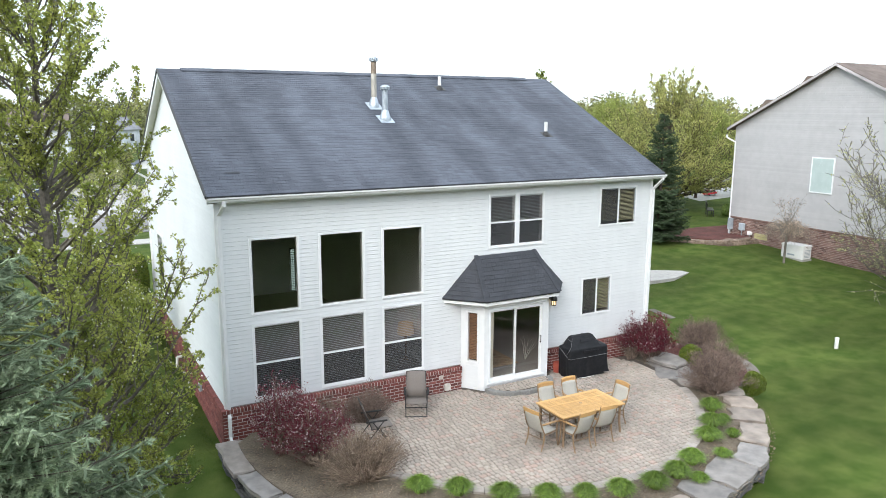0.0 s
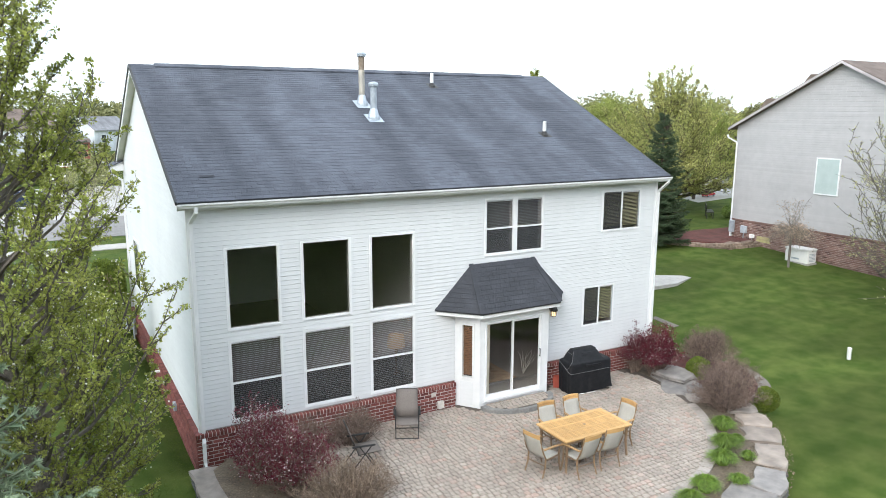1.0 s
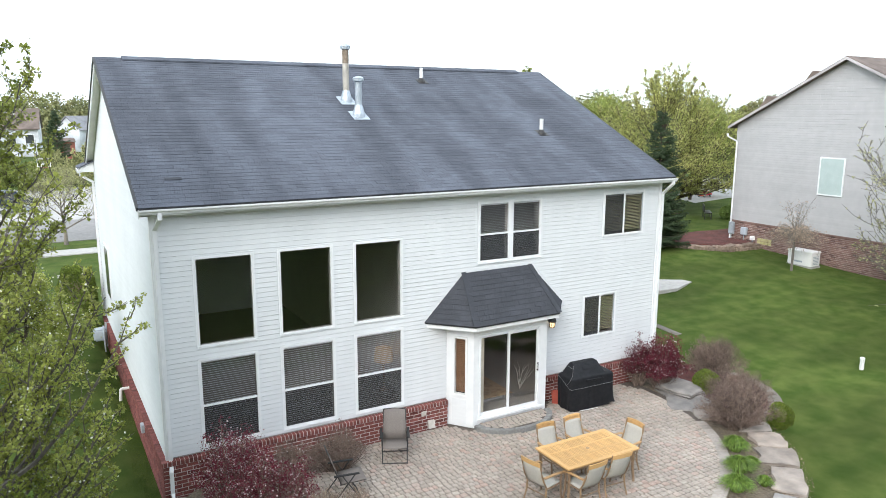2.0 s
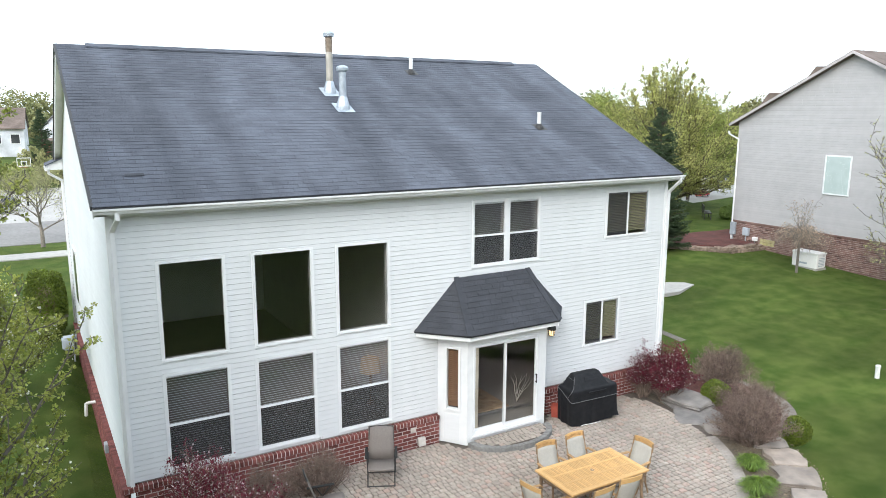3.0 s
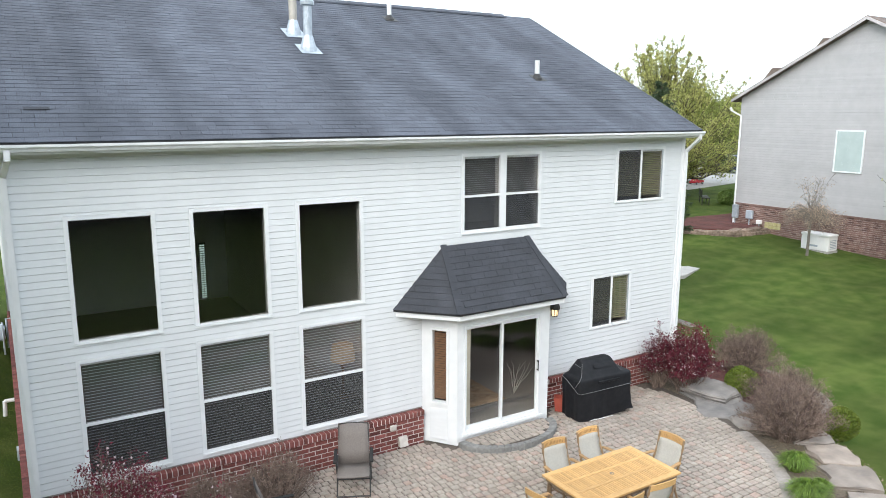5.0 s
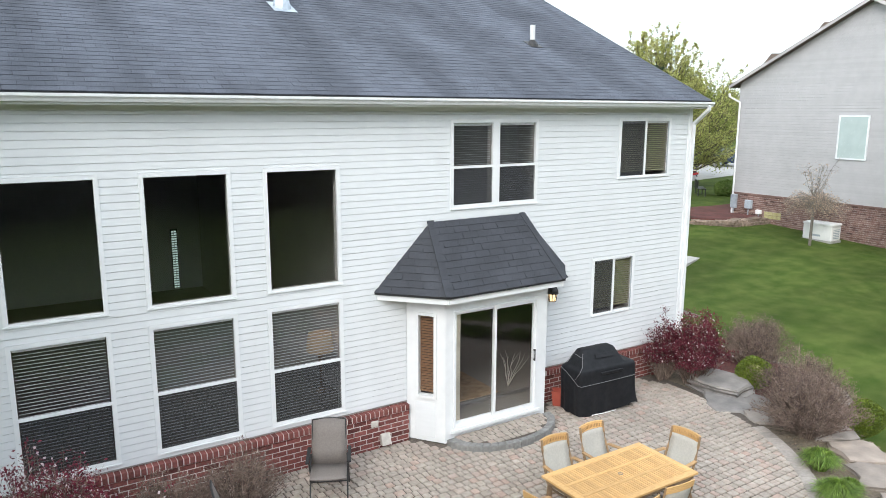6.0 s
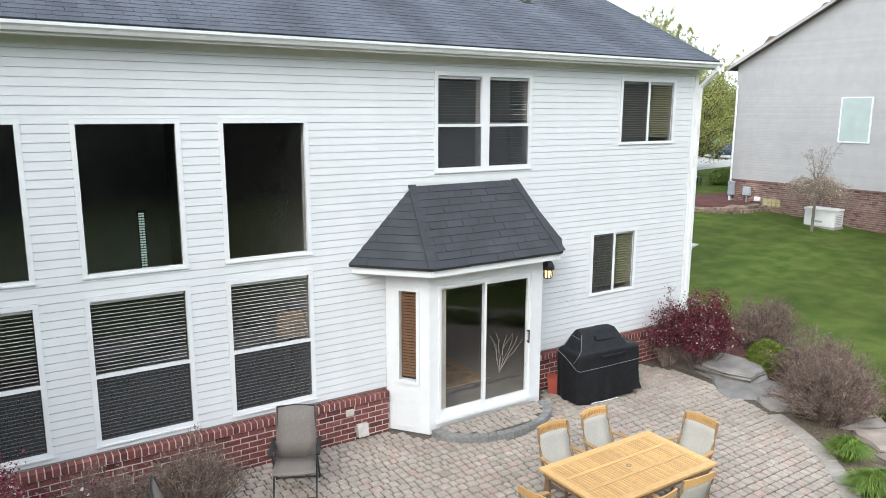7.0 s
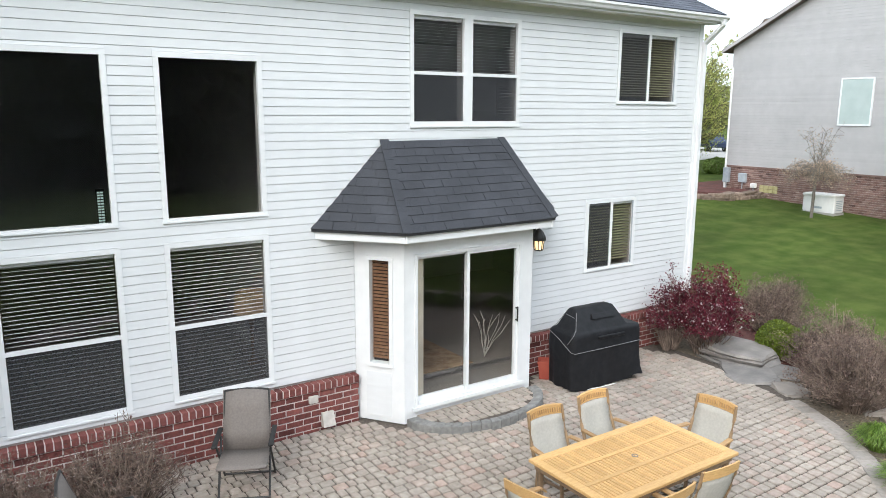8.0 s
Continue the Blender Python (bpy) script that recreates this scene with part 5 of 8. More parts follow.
def recliner():
    """Folding sling chair with a high back; the sitter looks along +y."""
    t = thing("recliner_chair", (0, 0, PATIO_Z), "folding patio chair with high taupe sling back", "chair", "folding chairs by the wall")
    for sx in (-1, 1):
        b = bmesh.new()
        tube(b, [(sx * 0.27, 0.28, 0.0), (sx * 0.27, -0.1, 0.58)], 0.013, 7)
        part("leg", b, BLACK_METAL, t, "black steel leg")
        b = bmesh.new()
        tube(b, [(sx * 0.285, -0.3, 0.0), (sx * 0.285, 0.16, 0.58)], 0.013, 7)
        part("leg", b, BLACK_METAL, t, "black steel leg")
        b = bmesh.new()
        tube(b, [(sx * 0.25, -0.12, 0.4), (sx * 0.25, -0.23, 0.7), (sx * 0.245, -0.34, 1.02)], 0.014, 7)
        part("back_rail", b, BLACK_METAL, t)
        b = bmesh.new()
        tube(b, [(sx * 0.25, -0.14, 0.38), (sx * 0.25, 0.37, 0.42)], 0.014, 7)
        part("seat_rail", b, BLACK_METAL, t)
        part("armrest", soft_box(sx * 0.3 - 0.028, sx * 0.3 + 0.028, -0.27, 0.24, 0.585, 0.615, 0.01), RUBBER, t, "black plastic armrest")
    for y, z in ((0.28, 0.02), (-0.3, 0.02)):
        b = bmesh.new()
        tube(b, [(-0.28, y, z), (0.28, y, z)], 0.012, 6)
        part("cross_bar", b, BLACK_METAL, t)
    b = bmesh.new()
    tube(b, [(-0.245, -0.34, 1.02), (0, -0.352, 1.033), (0.245, -0.34, 1.02)], 0.014, 7)
    part("top_bar", b, BLACK_METAL, t)
    for name, pts in (("backrest", [(-0.115, 0.4), (-0.19, 0.6), (-0.27, 0.82), (-0.345, 1.03)]), ("seat", [(-0.11, 0.405), (0.1, 0.41), (0.33, 0.43), (0.39, 0.42)])):
        g = [[(x * 0.262, y, z - (0.012 if name == "seat" else 0) * (1 - x * x)) for x in (-1, -0.5, 0, 0.5, 1)] for y, z in pts]
        part(name, sheet(g, 0.02), TAUPE, t, "taupe mesh sling " + name, smooth=True)
    return t


rec = recliner()
rec.matrix_basis = at(4.62, -1.02, 154)
copy_thing(rec, at(3.04, -1.96, -100))["label"] = "folding patio chair half hidden by bare shrubs"


def grill(x, y, rz):
    t = thing("grill", (x, y, PATIO_Z), "barbecue grill under a fitted black vinyl cover", "grill", rz=rz)
    levels = [(0.02, -0.66, 0.69, -0.31, 0.3), (0.2, -0.665, 0.69, -0.31, 0.3), (0.42, -0.675, 0.695, -0.31, 0.3), (0.6, -0.685, 0.7, -0.312, 0.3), (0.63, -0.69, 0.705, -0.315, 0.3), (0.66, -0.688, 0.703, -0.31, 0.3), (0.82, -0.69, 0.7, -0.305, 0.285), (0.875, -0.688, 0.695, -0.3, 0.28), (0.9, -0.675, 0.68, -0.285, 0.265), (0.915, -0.64, 0.6, -0.265, 0.25), (0.93, -0.6, 0.47, -0.255, 0.235), (0.955, -0.58, 0.44, -0.24, 0.225), (1.18, -0.45, 0.32, -0.075, 0.15), (1.205, -0.435, 0.305, -0.055, 0.135), (1.215, -0.41, 0.28, -0.03, 0.12)]
    n, b, rings = 96, bmesh.new(), []
    for z, x0, x1, y0, y1 in levels:
        ring = []
        for k in range(n):
            a = math.tau * k / n
            c, s = math.cos(a), math.sin(a)
            q = 1 / (abs(c) ** 14 + abs(s) ** 14) ** (1 / 14)
            low = max(0, 0.66 - z) / 0.66
            flare = 0.16 * low * math.exp(-((a - 5.75) / 0.4) ** 2)
            fold = (0.03 * math.sin(a * 11 + 2.2 * math.sin(a * 3)) + flare) * low + 0.016 * noise.noise((c * 4, s * 4, z * 5))
            px = (x0 + x1) / 2 + (x1 - x0) / 2 * min(1, max(-1, c * q)) * (1 + fold * 0.7)
            py = (y0 + y1) / 2 + (y1 - y0) / 2 * min(1, max(-1, s * q)) * (1 + fold * 2)
            dz = 0.05 * noise.noise((c * 3, s * 3, 7)) + 0.09 * math.exp(-((a - 5.4) / 0.3) ** 2) if z < 0.1 else 0.01 * noise.noise((px * 4, py * 4, z * 3))
            ring.append(b.verts.new((px, py, max(0.004, z + dz))))
        rings.append(ring)
    for r, s in zip(rings, rings[1:]):
        for k in range(n):
            b.faces.new((r[k], r[(k + 1) % n], s[(k + 1) % n], s[k]))
    b.faces.new(rings[-1])
    part("cover", b, COVER, t, "black fitted cover with soft folds", smooth=True)
    for pts in ([(-0.7, 0.25, 0.86), (-0.703, 0.05, 0.8), (-0.7, -0.28, 0.64), (-0.66, -0.325, 0.625), (-0.2, -0.327, 0.63), (0.3, -0.327, 0.64), (0.68, -0.325, 0.65)], [(-0.46, -0.09, 1.17), (-0.59, -0.245, 0.96), (-0.685, -0.3, 0.89), (-0.708, -0.2, 0.74)], [(-0.45, 0.12, 1.18), (-0.59, 0.2, 0.96), (-0.69, 0.24, 0.88)], [(-0.5, -0.1, 1.1), (-0.5, 0.1, 1.12)]):
        p = bmesh.new()
        tube(p, pts, 0.005, 5)
        part("piping", p, PIPING, t, "grey piping seam")
    part("handle_flap", soft_box(-0.2, 0.34, -0.33, -0.3, 0.78, 0.83, 0.008), COVER, t)
    vf = bmesh.new()
    extrude_poly(vf, [(-0.22, -0.172, 1.08), (0.24, -0.172, 1.08), (0.22, -0.128, 1.14), (-0.2, -0.128, 1.14)], (0, -0.02, -0.012))
    part("vent_flap", vf, COVER, t)
    part("base", boxes((-0.62, 0.62, -0.24, 0.24, 0.0, 0.05)), BLACK_METAL, t)
    p = bmesh.new()
    tube(p, [(-0.4, -0.315, 0.015), (-0.1, -0.33, 0.012), (0.2, -0.325, 0.015)], 0.008, 5)
    part("hem_cord", p, PVC, t, "white hem cord")


grill(10.29, -0.78, -4)
pot = thing("planter", (9.72, -0.3, PATIO_Z), "small red plastic planter beside the grill", "planter")
b = bmesh.new()
lathe(b, [(0.12, 0.0), (0.15, 0.26), (0.165, 0.26), (0.165, 0.3), (0.14, 0.3), (0.13, 0.22)], 4)
part("pot", b, TERRACOTTA, pot)

# half-round step of pavers below the door
STEP_C, STEP_R, STEP_Z = Vector((8.08, -0.64, 0)), 1.16, 0.155
step = part("step", boxes((7.2, 8.9, -0.9, -0.585, 0.0, STEP_Z - 0.02)), SAND)
tagged(step, "half-round paver step below the sliding door", "step", kind="structure")
b = bmesh.new()
extrude_poly(b, [(STEP_C.x + 1.1 * math.cos(math.pi + a * math.pi / 20), STEP_C.y + 0.66 * math.sin(math.pi + a * math.pi / 20), 0) for a in range(21)], (0, 0, STEP_Z - 0.015))
part("step_core", b, SAND, step)

# wall lantern beside the bay
lan = thing("wall_lantern", (9.62, -0.02, 2.29), "black wall lantern with glowing glass beside the bay", "lantern")
part("backplate", soft_box(-0.05, 0.05, -0.03, 0.02, -0.02, 0.2, 0.008), BLACK_METAL, lan)
b = bmesh.new()
tube(b, [(0, -0.02, 0.15), (0, -0.09, 0.2), (0, -0.15, 0.17), (0, -0.15, 0.1)], 0.012, 7)
part("arm", b, BLACK_METAL, lan)
b = bmesh.new()
lathe(b, [(0.112, -0.03), (0.105, 0.03), (0.07, 0.1), (0.025, 0.15)], 8, (0, -0.15, 0))
part("hood", b, BLACK_METAL, lan)
b = bmesh.new()
lathe(b, [(0.062, -0.17), (0.082, 0.018)], 8, (0, -0.15, 0))
part("glass", b, LAMP_GLOW, lan, "warm glowing lantern glass")
for k in range(8):
    b = bmesh.new()
    a = math.tau * k / 8
    tube(b, [(0.068 * math.cos(a), -0.15 + 0.068 * math.sin(a), -0.175), (0.09 * math.cos(a), -0.15 + 0.09 * math.sin(a), 0.02)], 0.007, 4)
    part("cage_bar", b, BLACK_METAL, lan)
b = bmesh.new()
lathe(b, [(0.02, -0.2), (0.07, -0.185), (0.07, -0.172)], 8, (0, -0.15, 0))
part("bottom_rim", b, BLACK_METAL, lan)

# covers on the brick wall, pipes on the gable wall
ob = thing("outlet_cover", (5.84, -0.105, 0.5), "white plastic outlet cover on the brick", "outlet cover")
part("plate", soft_box(-0.065, 0.065, -0.03, 0.006, -0.05, 0.05, 0.006), OFFWHITE, ob)
ob = thing("vent_hood", (6.03, -0.105, 0.2), "white louvred dryer vent hood low on the brick", "vent hood")
b = bmesh.new()
extrude_poly(b, [(-0.085, 0, -0.09), (-0.085, 0, 0.09), (-0.085, -0.04, 0.09), (-0.085, -0.1, -0.09)], (0.17, 0, 0))
part("hood", b, OFFWHITE, ob)
ob = thing("gas_meter", (-0.35, 10.4, 0.35), "grey gas meter with pipes on the gable wall", "gas meter")
part("body", soft_box(-0.2, 0.15, -0.2, 0.2, 0.0, 0.38, 0.05, 2), GREYBOX, ob)
b = bmesh.new()
tube(b, [(0.1, -0.25, -0.35), (0.1, -0.25, 0.45), (0.1, -0.05, 0.45), (0.1, -0.05, 0.36)], 0.025, 7)
tube(b, [(0.2, 0.2, -0.3), (0.2, 0.2, 0.5), (0.3, 0.2, 0.5)], 0.025, 7)
part("pipe", b, GREYBOX, ob)
ob = thing("vent_pipe", (-0.02, 5.4, 0.4), "white plastic side vent pipe on the brick", "vent pipe")
b = bmesh.new()
tube(b, [(0, 0, 0), (-0.28, 0, 0), (-0.28, 0, 0), (-0.3, 0, -0.32)], 0.04, 8)
part("pipe", b, PVC, ob)
ob = thing("wall_box", (-0.1, 2.7, 0.25), "small grey utility box on the side brick", "utility box")
part("box", soft_box(-0.06, 0.03, -0.1, 0.1, 0.0, 0.2, 0.01), GREYBOX, ob)
ob = thing("marker_post", (20.3, -2.3, lawn_height(20.3, -2.3)), "short white plastic post on the lawn", "post")
b = bmesh.new()
lathe(b, [(0.065, -0.05), (0.065, 0.33), (0.075, 0.33), (0.075, 0.38), (0.04, 0.4)], 12)
part("post", b, PVC, ob)

# things behind the glass
rug = part("rug", boxes((7.25, 8.7, 0.25, 1.9, 0.331, 0.345)), RUG)
tagged(rug, "brown patterned rug inside the patio door", "rug")
# branches modelled behind the pane in place of a tree reflected in it
ob = thing("branch_decor", (9.0, 0.35, 0.33), "white branches in place of a tree's reflection in the door", "decoration")
b = bmesh.new()
rnd = random.Random(4)
for k in range(9):
    p = Vector((0, 0, 0.02))
    d = Vector((rnd.uniform(-0.5, 0.5), rnd.uniform(-0.2, 0.2), 1)).normalized()
    pts = [p]
    for i in range(5):
        d = (d + Vector((rnd.uniform(-0.35, 0.35), rnd.uniform(-0.15, 0.15), rnd.uniform(-0.1, 0.2)))).normalized()
        pts.append(pts[-1] + d * 0.15)
    tube(b, pts, [0.007, 0.006, 0.005, 0.005, 0.004, 0.003], 5)
part("branch_work", b, SLING, ob)
# lamp added to supply the warm tan glow behind the blind
lamp = thing("table_lamp", (5.82, 2.1, 0.9), "stand-in lamp for a warm tan glow behind the blind", "lamp")
b = bmesh.new()
lathe(b, [(0.1, -0.57), (0.1, -0.55), (0.02, -0.45), (0.03, 0.05), (0.05, 0.15), (0.02, 0.5)], 12)
part("stand", b, TEAK_D, lamp)
b = bmesh.new()
lathe(b, [(0.26, 0.26), (0.25, 0.42), (0.22, 0.6), (0.2, 0.6), (0.23, 0.3)], 20)
part("shade", b, SHADE_GLOW, lamp, "shade that supplies the warm tan glow")

# ---- plants ----
def leaf_mesh(name, pts, size, material, rng, aspect=0.55, vary=0.35, dirs=None):
    """Small folded leaves at the given points: two triangles each, turned at random."""
    pts = np.asarray(pts, float)
    n = len(pts)
    d = rng.normal(size=(n, 3)) if dirs is None else dirs
    d /= np.linalg.norm(d, axis=1)[:, None]
    r = rng.normal(size=(n, 3))
    s = np.cross(d, r)
    s /= np.linalg.norm(s, axis=1)[:, None]
    u = np.cross(d, s)
    k = (size * rng.uniform(1 - vary, 1 + vary, n))[:, None]
    v = np.stack([pts - d * k / 2, pts + s * k * aspect / 2 + u * k * 0.1, pts + d * k / 2, pts - s * k * aspect / 2 + u * k * 0.1], axis=1).reshape(-1, 3)
    idx = np.arange(n)[:, None] * 4
    f = np.concatenate([idx + np.array([0, 1, 2]), idx + np.array([0, 2, 3])], axis=0)
    return raw(name, v.tolist(), f.tolist(), material)


def sticks_mesh(name, segs, material, n=3):
    """Thin tapered prisms: rows of (p, q, r0, r1)."""
    v, f = [], []
    for p, q, r0, r1 in segs:
        d = (q - p)
        if d.length < 1e-5:
            continue
        d.normalize()
        a = d.orthogonal().normalized()
        b = d.cross(a)
        i = len(v)
        for c, r in ((p, r0), (q, r1)):
            v += [c + r * (math.cos(k * math.tau / n) * a + math.sin(k * math.tau / n) * b) for k in range(n)]
        f += [(i + k, i + (k + 1) % n, i + n + (k + 1) % n, i + n + k) for k in range(n)]
    return raw(name, v, f, material)


def in_ball(rng, n, radii, hollow=0.35):
    d = rng.normal(size=(n, 3))
    d /= np.linalg.norm(d, axis=1)[:, None]
    r = (hollow + (1 - hollow) * rng.uniform(0, 1, n) ** 0.6)[:, None]
    return d * r * np.asarray(radii)


def child(name, me, parent, label=""):
    ob = new(name, me)
    ob.parent = parent
    if label:
        ob["label"] = label
    return ob


def shrub(name, x, y, z, rx, ry, h, label, twigs, leaf=None, n_leaf=0, size=0.03, bloom=None, n_bloom=0, seed=1, twig_mat=None, r0=0.008, clear=0.0):
    """A many-stemmed shrub: stems fan out from the base, fork into twigs and carry small leaves."""
    rnd, rng = random.Random(seed), np.random.default_rng(seed)
    t = thing(name, (x, y, z), label, "shrub")
    segs, tips = [], []
    for i in range(twigs):
        a = rnd.uniform(0, math.tau)
        s = math.sqrt(rnd.random())
        base = Vector((0.25 * rx * s * math.cos(a), 0.25 * ry * s * math.sin(a), 0))
        lump = 0.82 + 0.5 * noise.noise((math.cos(a) * 2.1, math.sin(a) * 2.1, seed))
        top_r = rnd.random() ** 0.5
        end = Vector((rx * lump * top_r * math.cos(a), ry * lump * top_r * math.sin(a), h * (1 - 0.6 * top_r ** 2.6) * rnd.uniform(0.72, 1.12) * (0.98 + 0.32 * noise.noise((top_r * math.cos(a) * 2.3, top_r * math.sin(a) * 2.3, seed + 5)))))
        mid = base.lerp(end, 0.5) + Vector((rnd.uniform(-1, 1), rnd.uniform(-1, 1), rnd.uniform(0.2, 1))) * 0.08
        segs += [(base, mid, r0, r0 * 0.7), (mid, end, r0 * 0.7, r0 * 0.25)]
        for j in range(5):
            p = mid.lerp(end, rnd.uniform(0.0, 1.0))
            q = p + Vector((rnd.uniform(-1, 1), rnd.uniform(-1, 1), rnd.uniform(-0.1, 1))).normalized() * rnd.uniform(0.08, 0.2)
            segs.append((p, q, r0 * 0.42, r0 * 0.16))
            tips += [q, p.lerp(q, 0.6)]
        tips.append(end)
    child("stem_growth", sticks_mesh("stem_growth", segs, twig_mat or TWIG), t, "thin bare stems")
    tips = np.array([tuple(p) for p in tips])
    tips = tips[tips[:, 2] > clear * h]
    if leaf:
        pts = tips[rng.integers(0, len(tips), n_leaf)] + rng.normal(size=(n_leaf, 3)) * 0.035
        pts[:, 2] = np.maximum(pts[:, 2], 0.03)
        child("foliage", leaf_mesh("foliage", pts, size, leaf, rng), t)
    if bloom:
        pts = tips[rng.integers(0, len(tips), n_bloom)] + rng.normal(size=(n_bloom, 3)) * 0.04
        child("blossom", leaf_mesh("blossom", pts, size * 0.9, bloom, rng, aspect=0.9), t, "scattered pale blossoms")
    return t


shrub("red_shrub", 0.98, -1.45, 0.0, 0.95, 0.8, 1.75, "burgundy-leaved shrub flecked with pale pink blossoms", 230, REDLEAF, 9000, 0.038, BLOSSOM, 1500, 3, clear=0.3, twig_mat=TWIG_D)
shrub("red_shrub", 1.5, -2.3, 0.0, 1.15, 0.8, 1.38, "spreading burgundy shrub with small pale blossoms", 250, REDLEAF, 9500, 0.038, BLOSSOM, 900, 4, clear=0.3, twig_mat=TWIG_D)
shrub("red_shrub", 12.55, -0.47, 0.05, 0.72, 0.36, 1.22, "loose burgundy shrub against the brick wall", 130, REDLEAF, 6500, 0.04, BLOSSOM, 500, 6, clear=0.4, twig_mat=TWIG_D)
shrub("red_shrub", 12.93, -0.92, 0.05, 0.9, 0.72, 1.36, "rounded burgundy shrub with pink blossoms by the brick", 230, REDLEAF, 17000, 0.042, BLOSSOM, 900, 5, clear=0.34, twig_mat=TWIG_D)
shrub("brown_shrub", 2.15, -3.5, 0.0, 1.35, 0.85, 1.05, "leafless brown twiggy shrub in the bed", 560, DRYLEAF, 4500, 0.028, None, 0, 7)
shrub("brown_shrub", 3.35, -0.85, 0.0, 0.85, 0.55, 0.95, "small bare brown shrub against the brick wall", 260, DRYLEAF, 3200, 0.03, None, 0, 8, twig_mat=TWIG_D)
shrub("brown_shrub", 2.35, -0.8, 0.0, 0.85, 0.5, 0.85, "low bare brown shrub under the windows", 230, DRYLEAF, 2600, 0.03, None, 0, 11, twig_mat=TWIG_D)
shrub("brown_shrub", 12.75, -3.6, 0.0, 1.15, 0.95, 1.05, "dense bare brown shrub beside the patio slabs", 560, DRYLEAF, 11000, 0.03, None, 0, 9, twig_mat=TWIG_D)
shrub("brown_shrub", 13.75, -2.8, -0.1, 1.15, 0.9, 1.1, "sprawling bare brown shrub behind the patio slabs", 480, DRYLEAF, 9000, 0.03, None, 0, 12, twig_mat=TWIG_D)
shrub("brown_shrub", 15.3, -0.7, -0.12, 1.25, 0.85, 1.15, "bare brown shrub at the house corner", 420, DRYLEAF, 8000, 0.034, None, 0, 10, twig_mat=TWIG_D)


def ball_shrub(x, y, z, r, h, leafmat, label, seed, n=6500, size=0.042):
    rng = np.random.default_rng(seed)
    t = thing("round_shrub", (x, y, z), label, "shrub")
    pts = in_ball(rng, n, (r, r, h / 2), 0.8)
    pts *= (1 + 0.12 * np.sin(pts[:, :1] * 9 + seed) * np.cos(pts[:, 1:2] * 8))
    pts[:, 2] += h / 2
    pts[:, 2] = np.maximum(pts[:, 2], 0.01)
    child("foliage", leaf_mesh("foliage", pts, size, leafmat, rng), t)
    b = bmesh.new()
    bmesh.ops.create_icosphere(b, subdivisions=2, radius=1.0)
    for v in b.verts:
        v.co = Vector((v.co.x * r * 0.5, v.co.y * r * 0.5, h / 2 + v.co.z * h * 0.27))
    part("inner_growth", b, TWIG, t)


ball_shrub(-0.85, 11.9, lawn_height(-0.8, 11.9), 0.65, 2.2, BOXWOOD, "tall rounded green shrub beside the gable wall", 23, 13000, 0.075)
ball_shrub(13.85, -1.72, 0.0, 0.38, 0.66, BOXWOOD, "clipped yellow-green round boxwood shrub", 21)
ball_shrub(13.95, -3.95, -0.2, 0.32, 0.72, BOXWOOD, "small green shrub at the edge of the lawn", 22, 5000)


def grass_clump(x, y, r, h, seed, group=True):
    rnd = random.Random(seed)
    t = thing("grass_clump", (x, y, 0.0), "bright green daylily clump in the mulch bed", "plant", "green clumps round the patio")
    v, f = [], []
    for k in range(int(1000 * (r / 0.32) ** 1.5)):
        a, s = rnd.uniform(0, math.tau), rnd.random() ** 0.6
        c, sn = math.cos(a), math.sin(a)
        p0 = Vector((0.3 * r * s * c, 0.3 * r * s * sn, 0))
        reach, hh = r * rnd.uniform(0.45, 0.72) * s, h * rnd.uniform(0.8, 1.05) * (1 - 0.45 * s * s)
        side = Vector((-sn, c, 0)) * rnd.uniform(0.003, 0.007)
        pts = [p0, p0 + Vector((c * reach * 0.35, sn * reach * 0.35, hh * 0.7)), p0 + Vector((c * reach * 0.75, sn * reach * 0.75, hh)), p0 + Vector((c * reach * 1.2 + rnd.uniform(-1, 1) * 0.05, sn * reach * 1.2 + rnd.uniform(-1, 1) * 0.05, hh * rnd.uniform(0.55, 1.05)))]
        i = len(v)
        for p, w in zip(pts, (1, 1, 0.8, 0.1)):
            v += [p - side * w, p + side * w]
        f += [(i + 2 * q, i + 2 * q + 1, i + 2 * q + 3, i + 2 * q + 2) for q in range(3)]
    child("leaf_tuft", raw("leaf_tuft", v, f, BLADE), t)


for i, (x, y, r) in enumerate(((2.95, -4.5, 0.33), (3.62, -4.98, 0.33), (4.35, -5.6, 0.33), (5.1, -6.05, 0.33), (5.8, -6.4, 0.3), (6.55, -6.6, 0.34), (7.4, -6.72, 0.34), (8.15, -6.6, 0.34), (8.9, -6.32, 0.34), (10.17, -5.67, 0.36), (10.88, -5.16, 0.36), (11.65, -4.45, 0.33), (9.75, -6.45, 0.24), (10.84, -5.82, 0.2), (11.32, -5.12, 0.22), (8.4, -7.0, 0.24))):
    grass_clump(x, y, r * 1.12, 0.35 if r > 0.28 else 0.23, 60 + i)


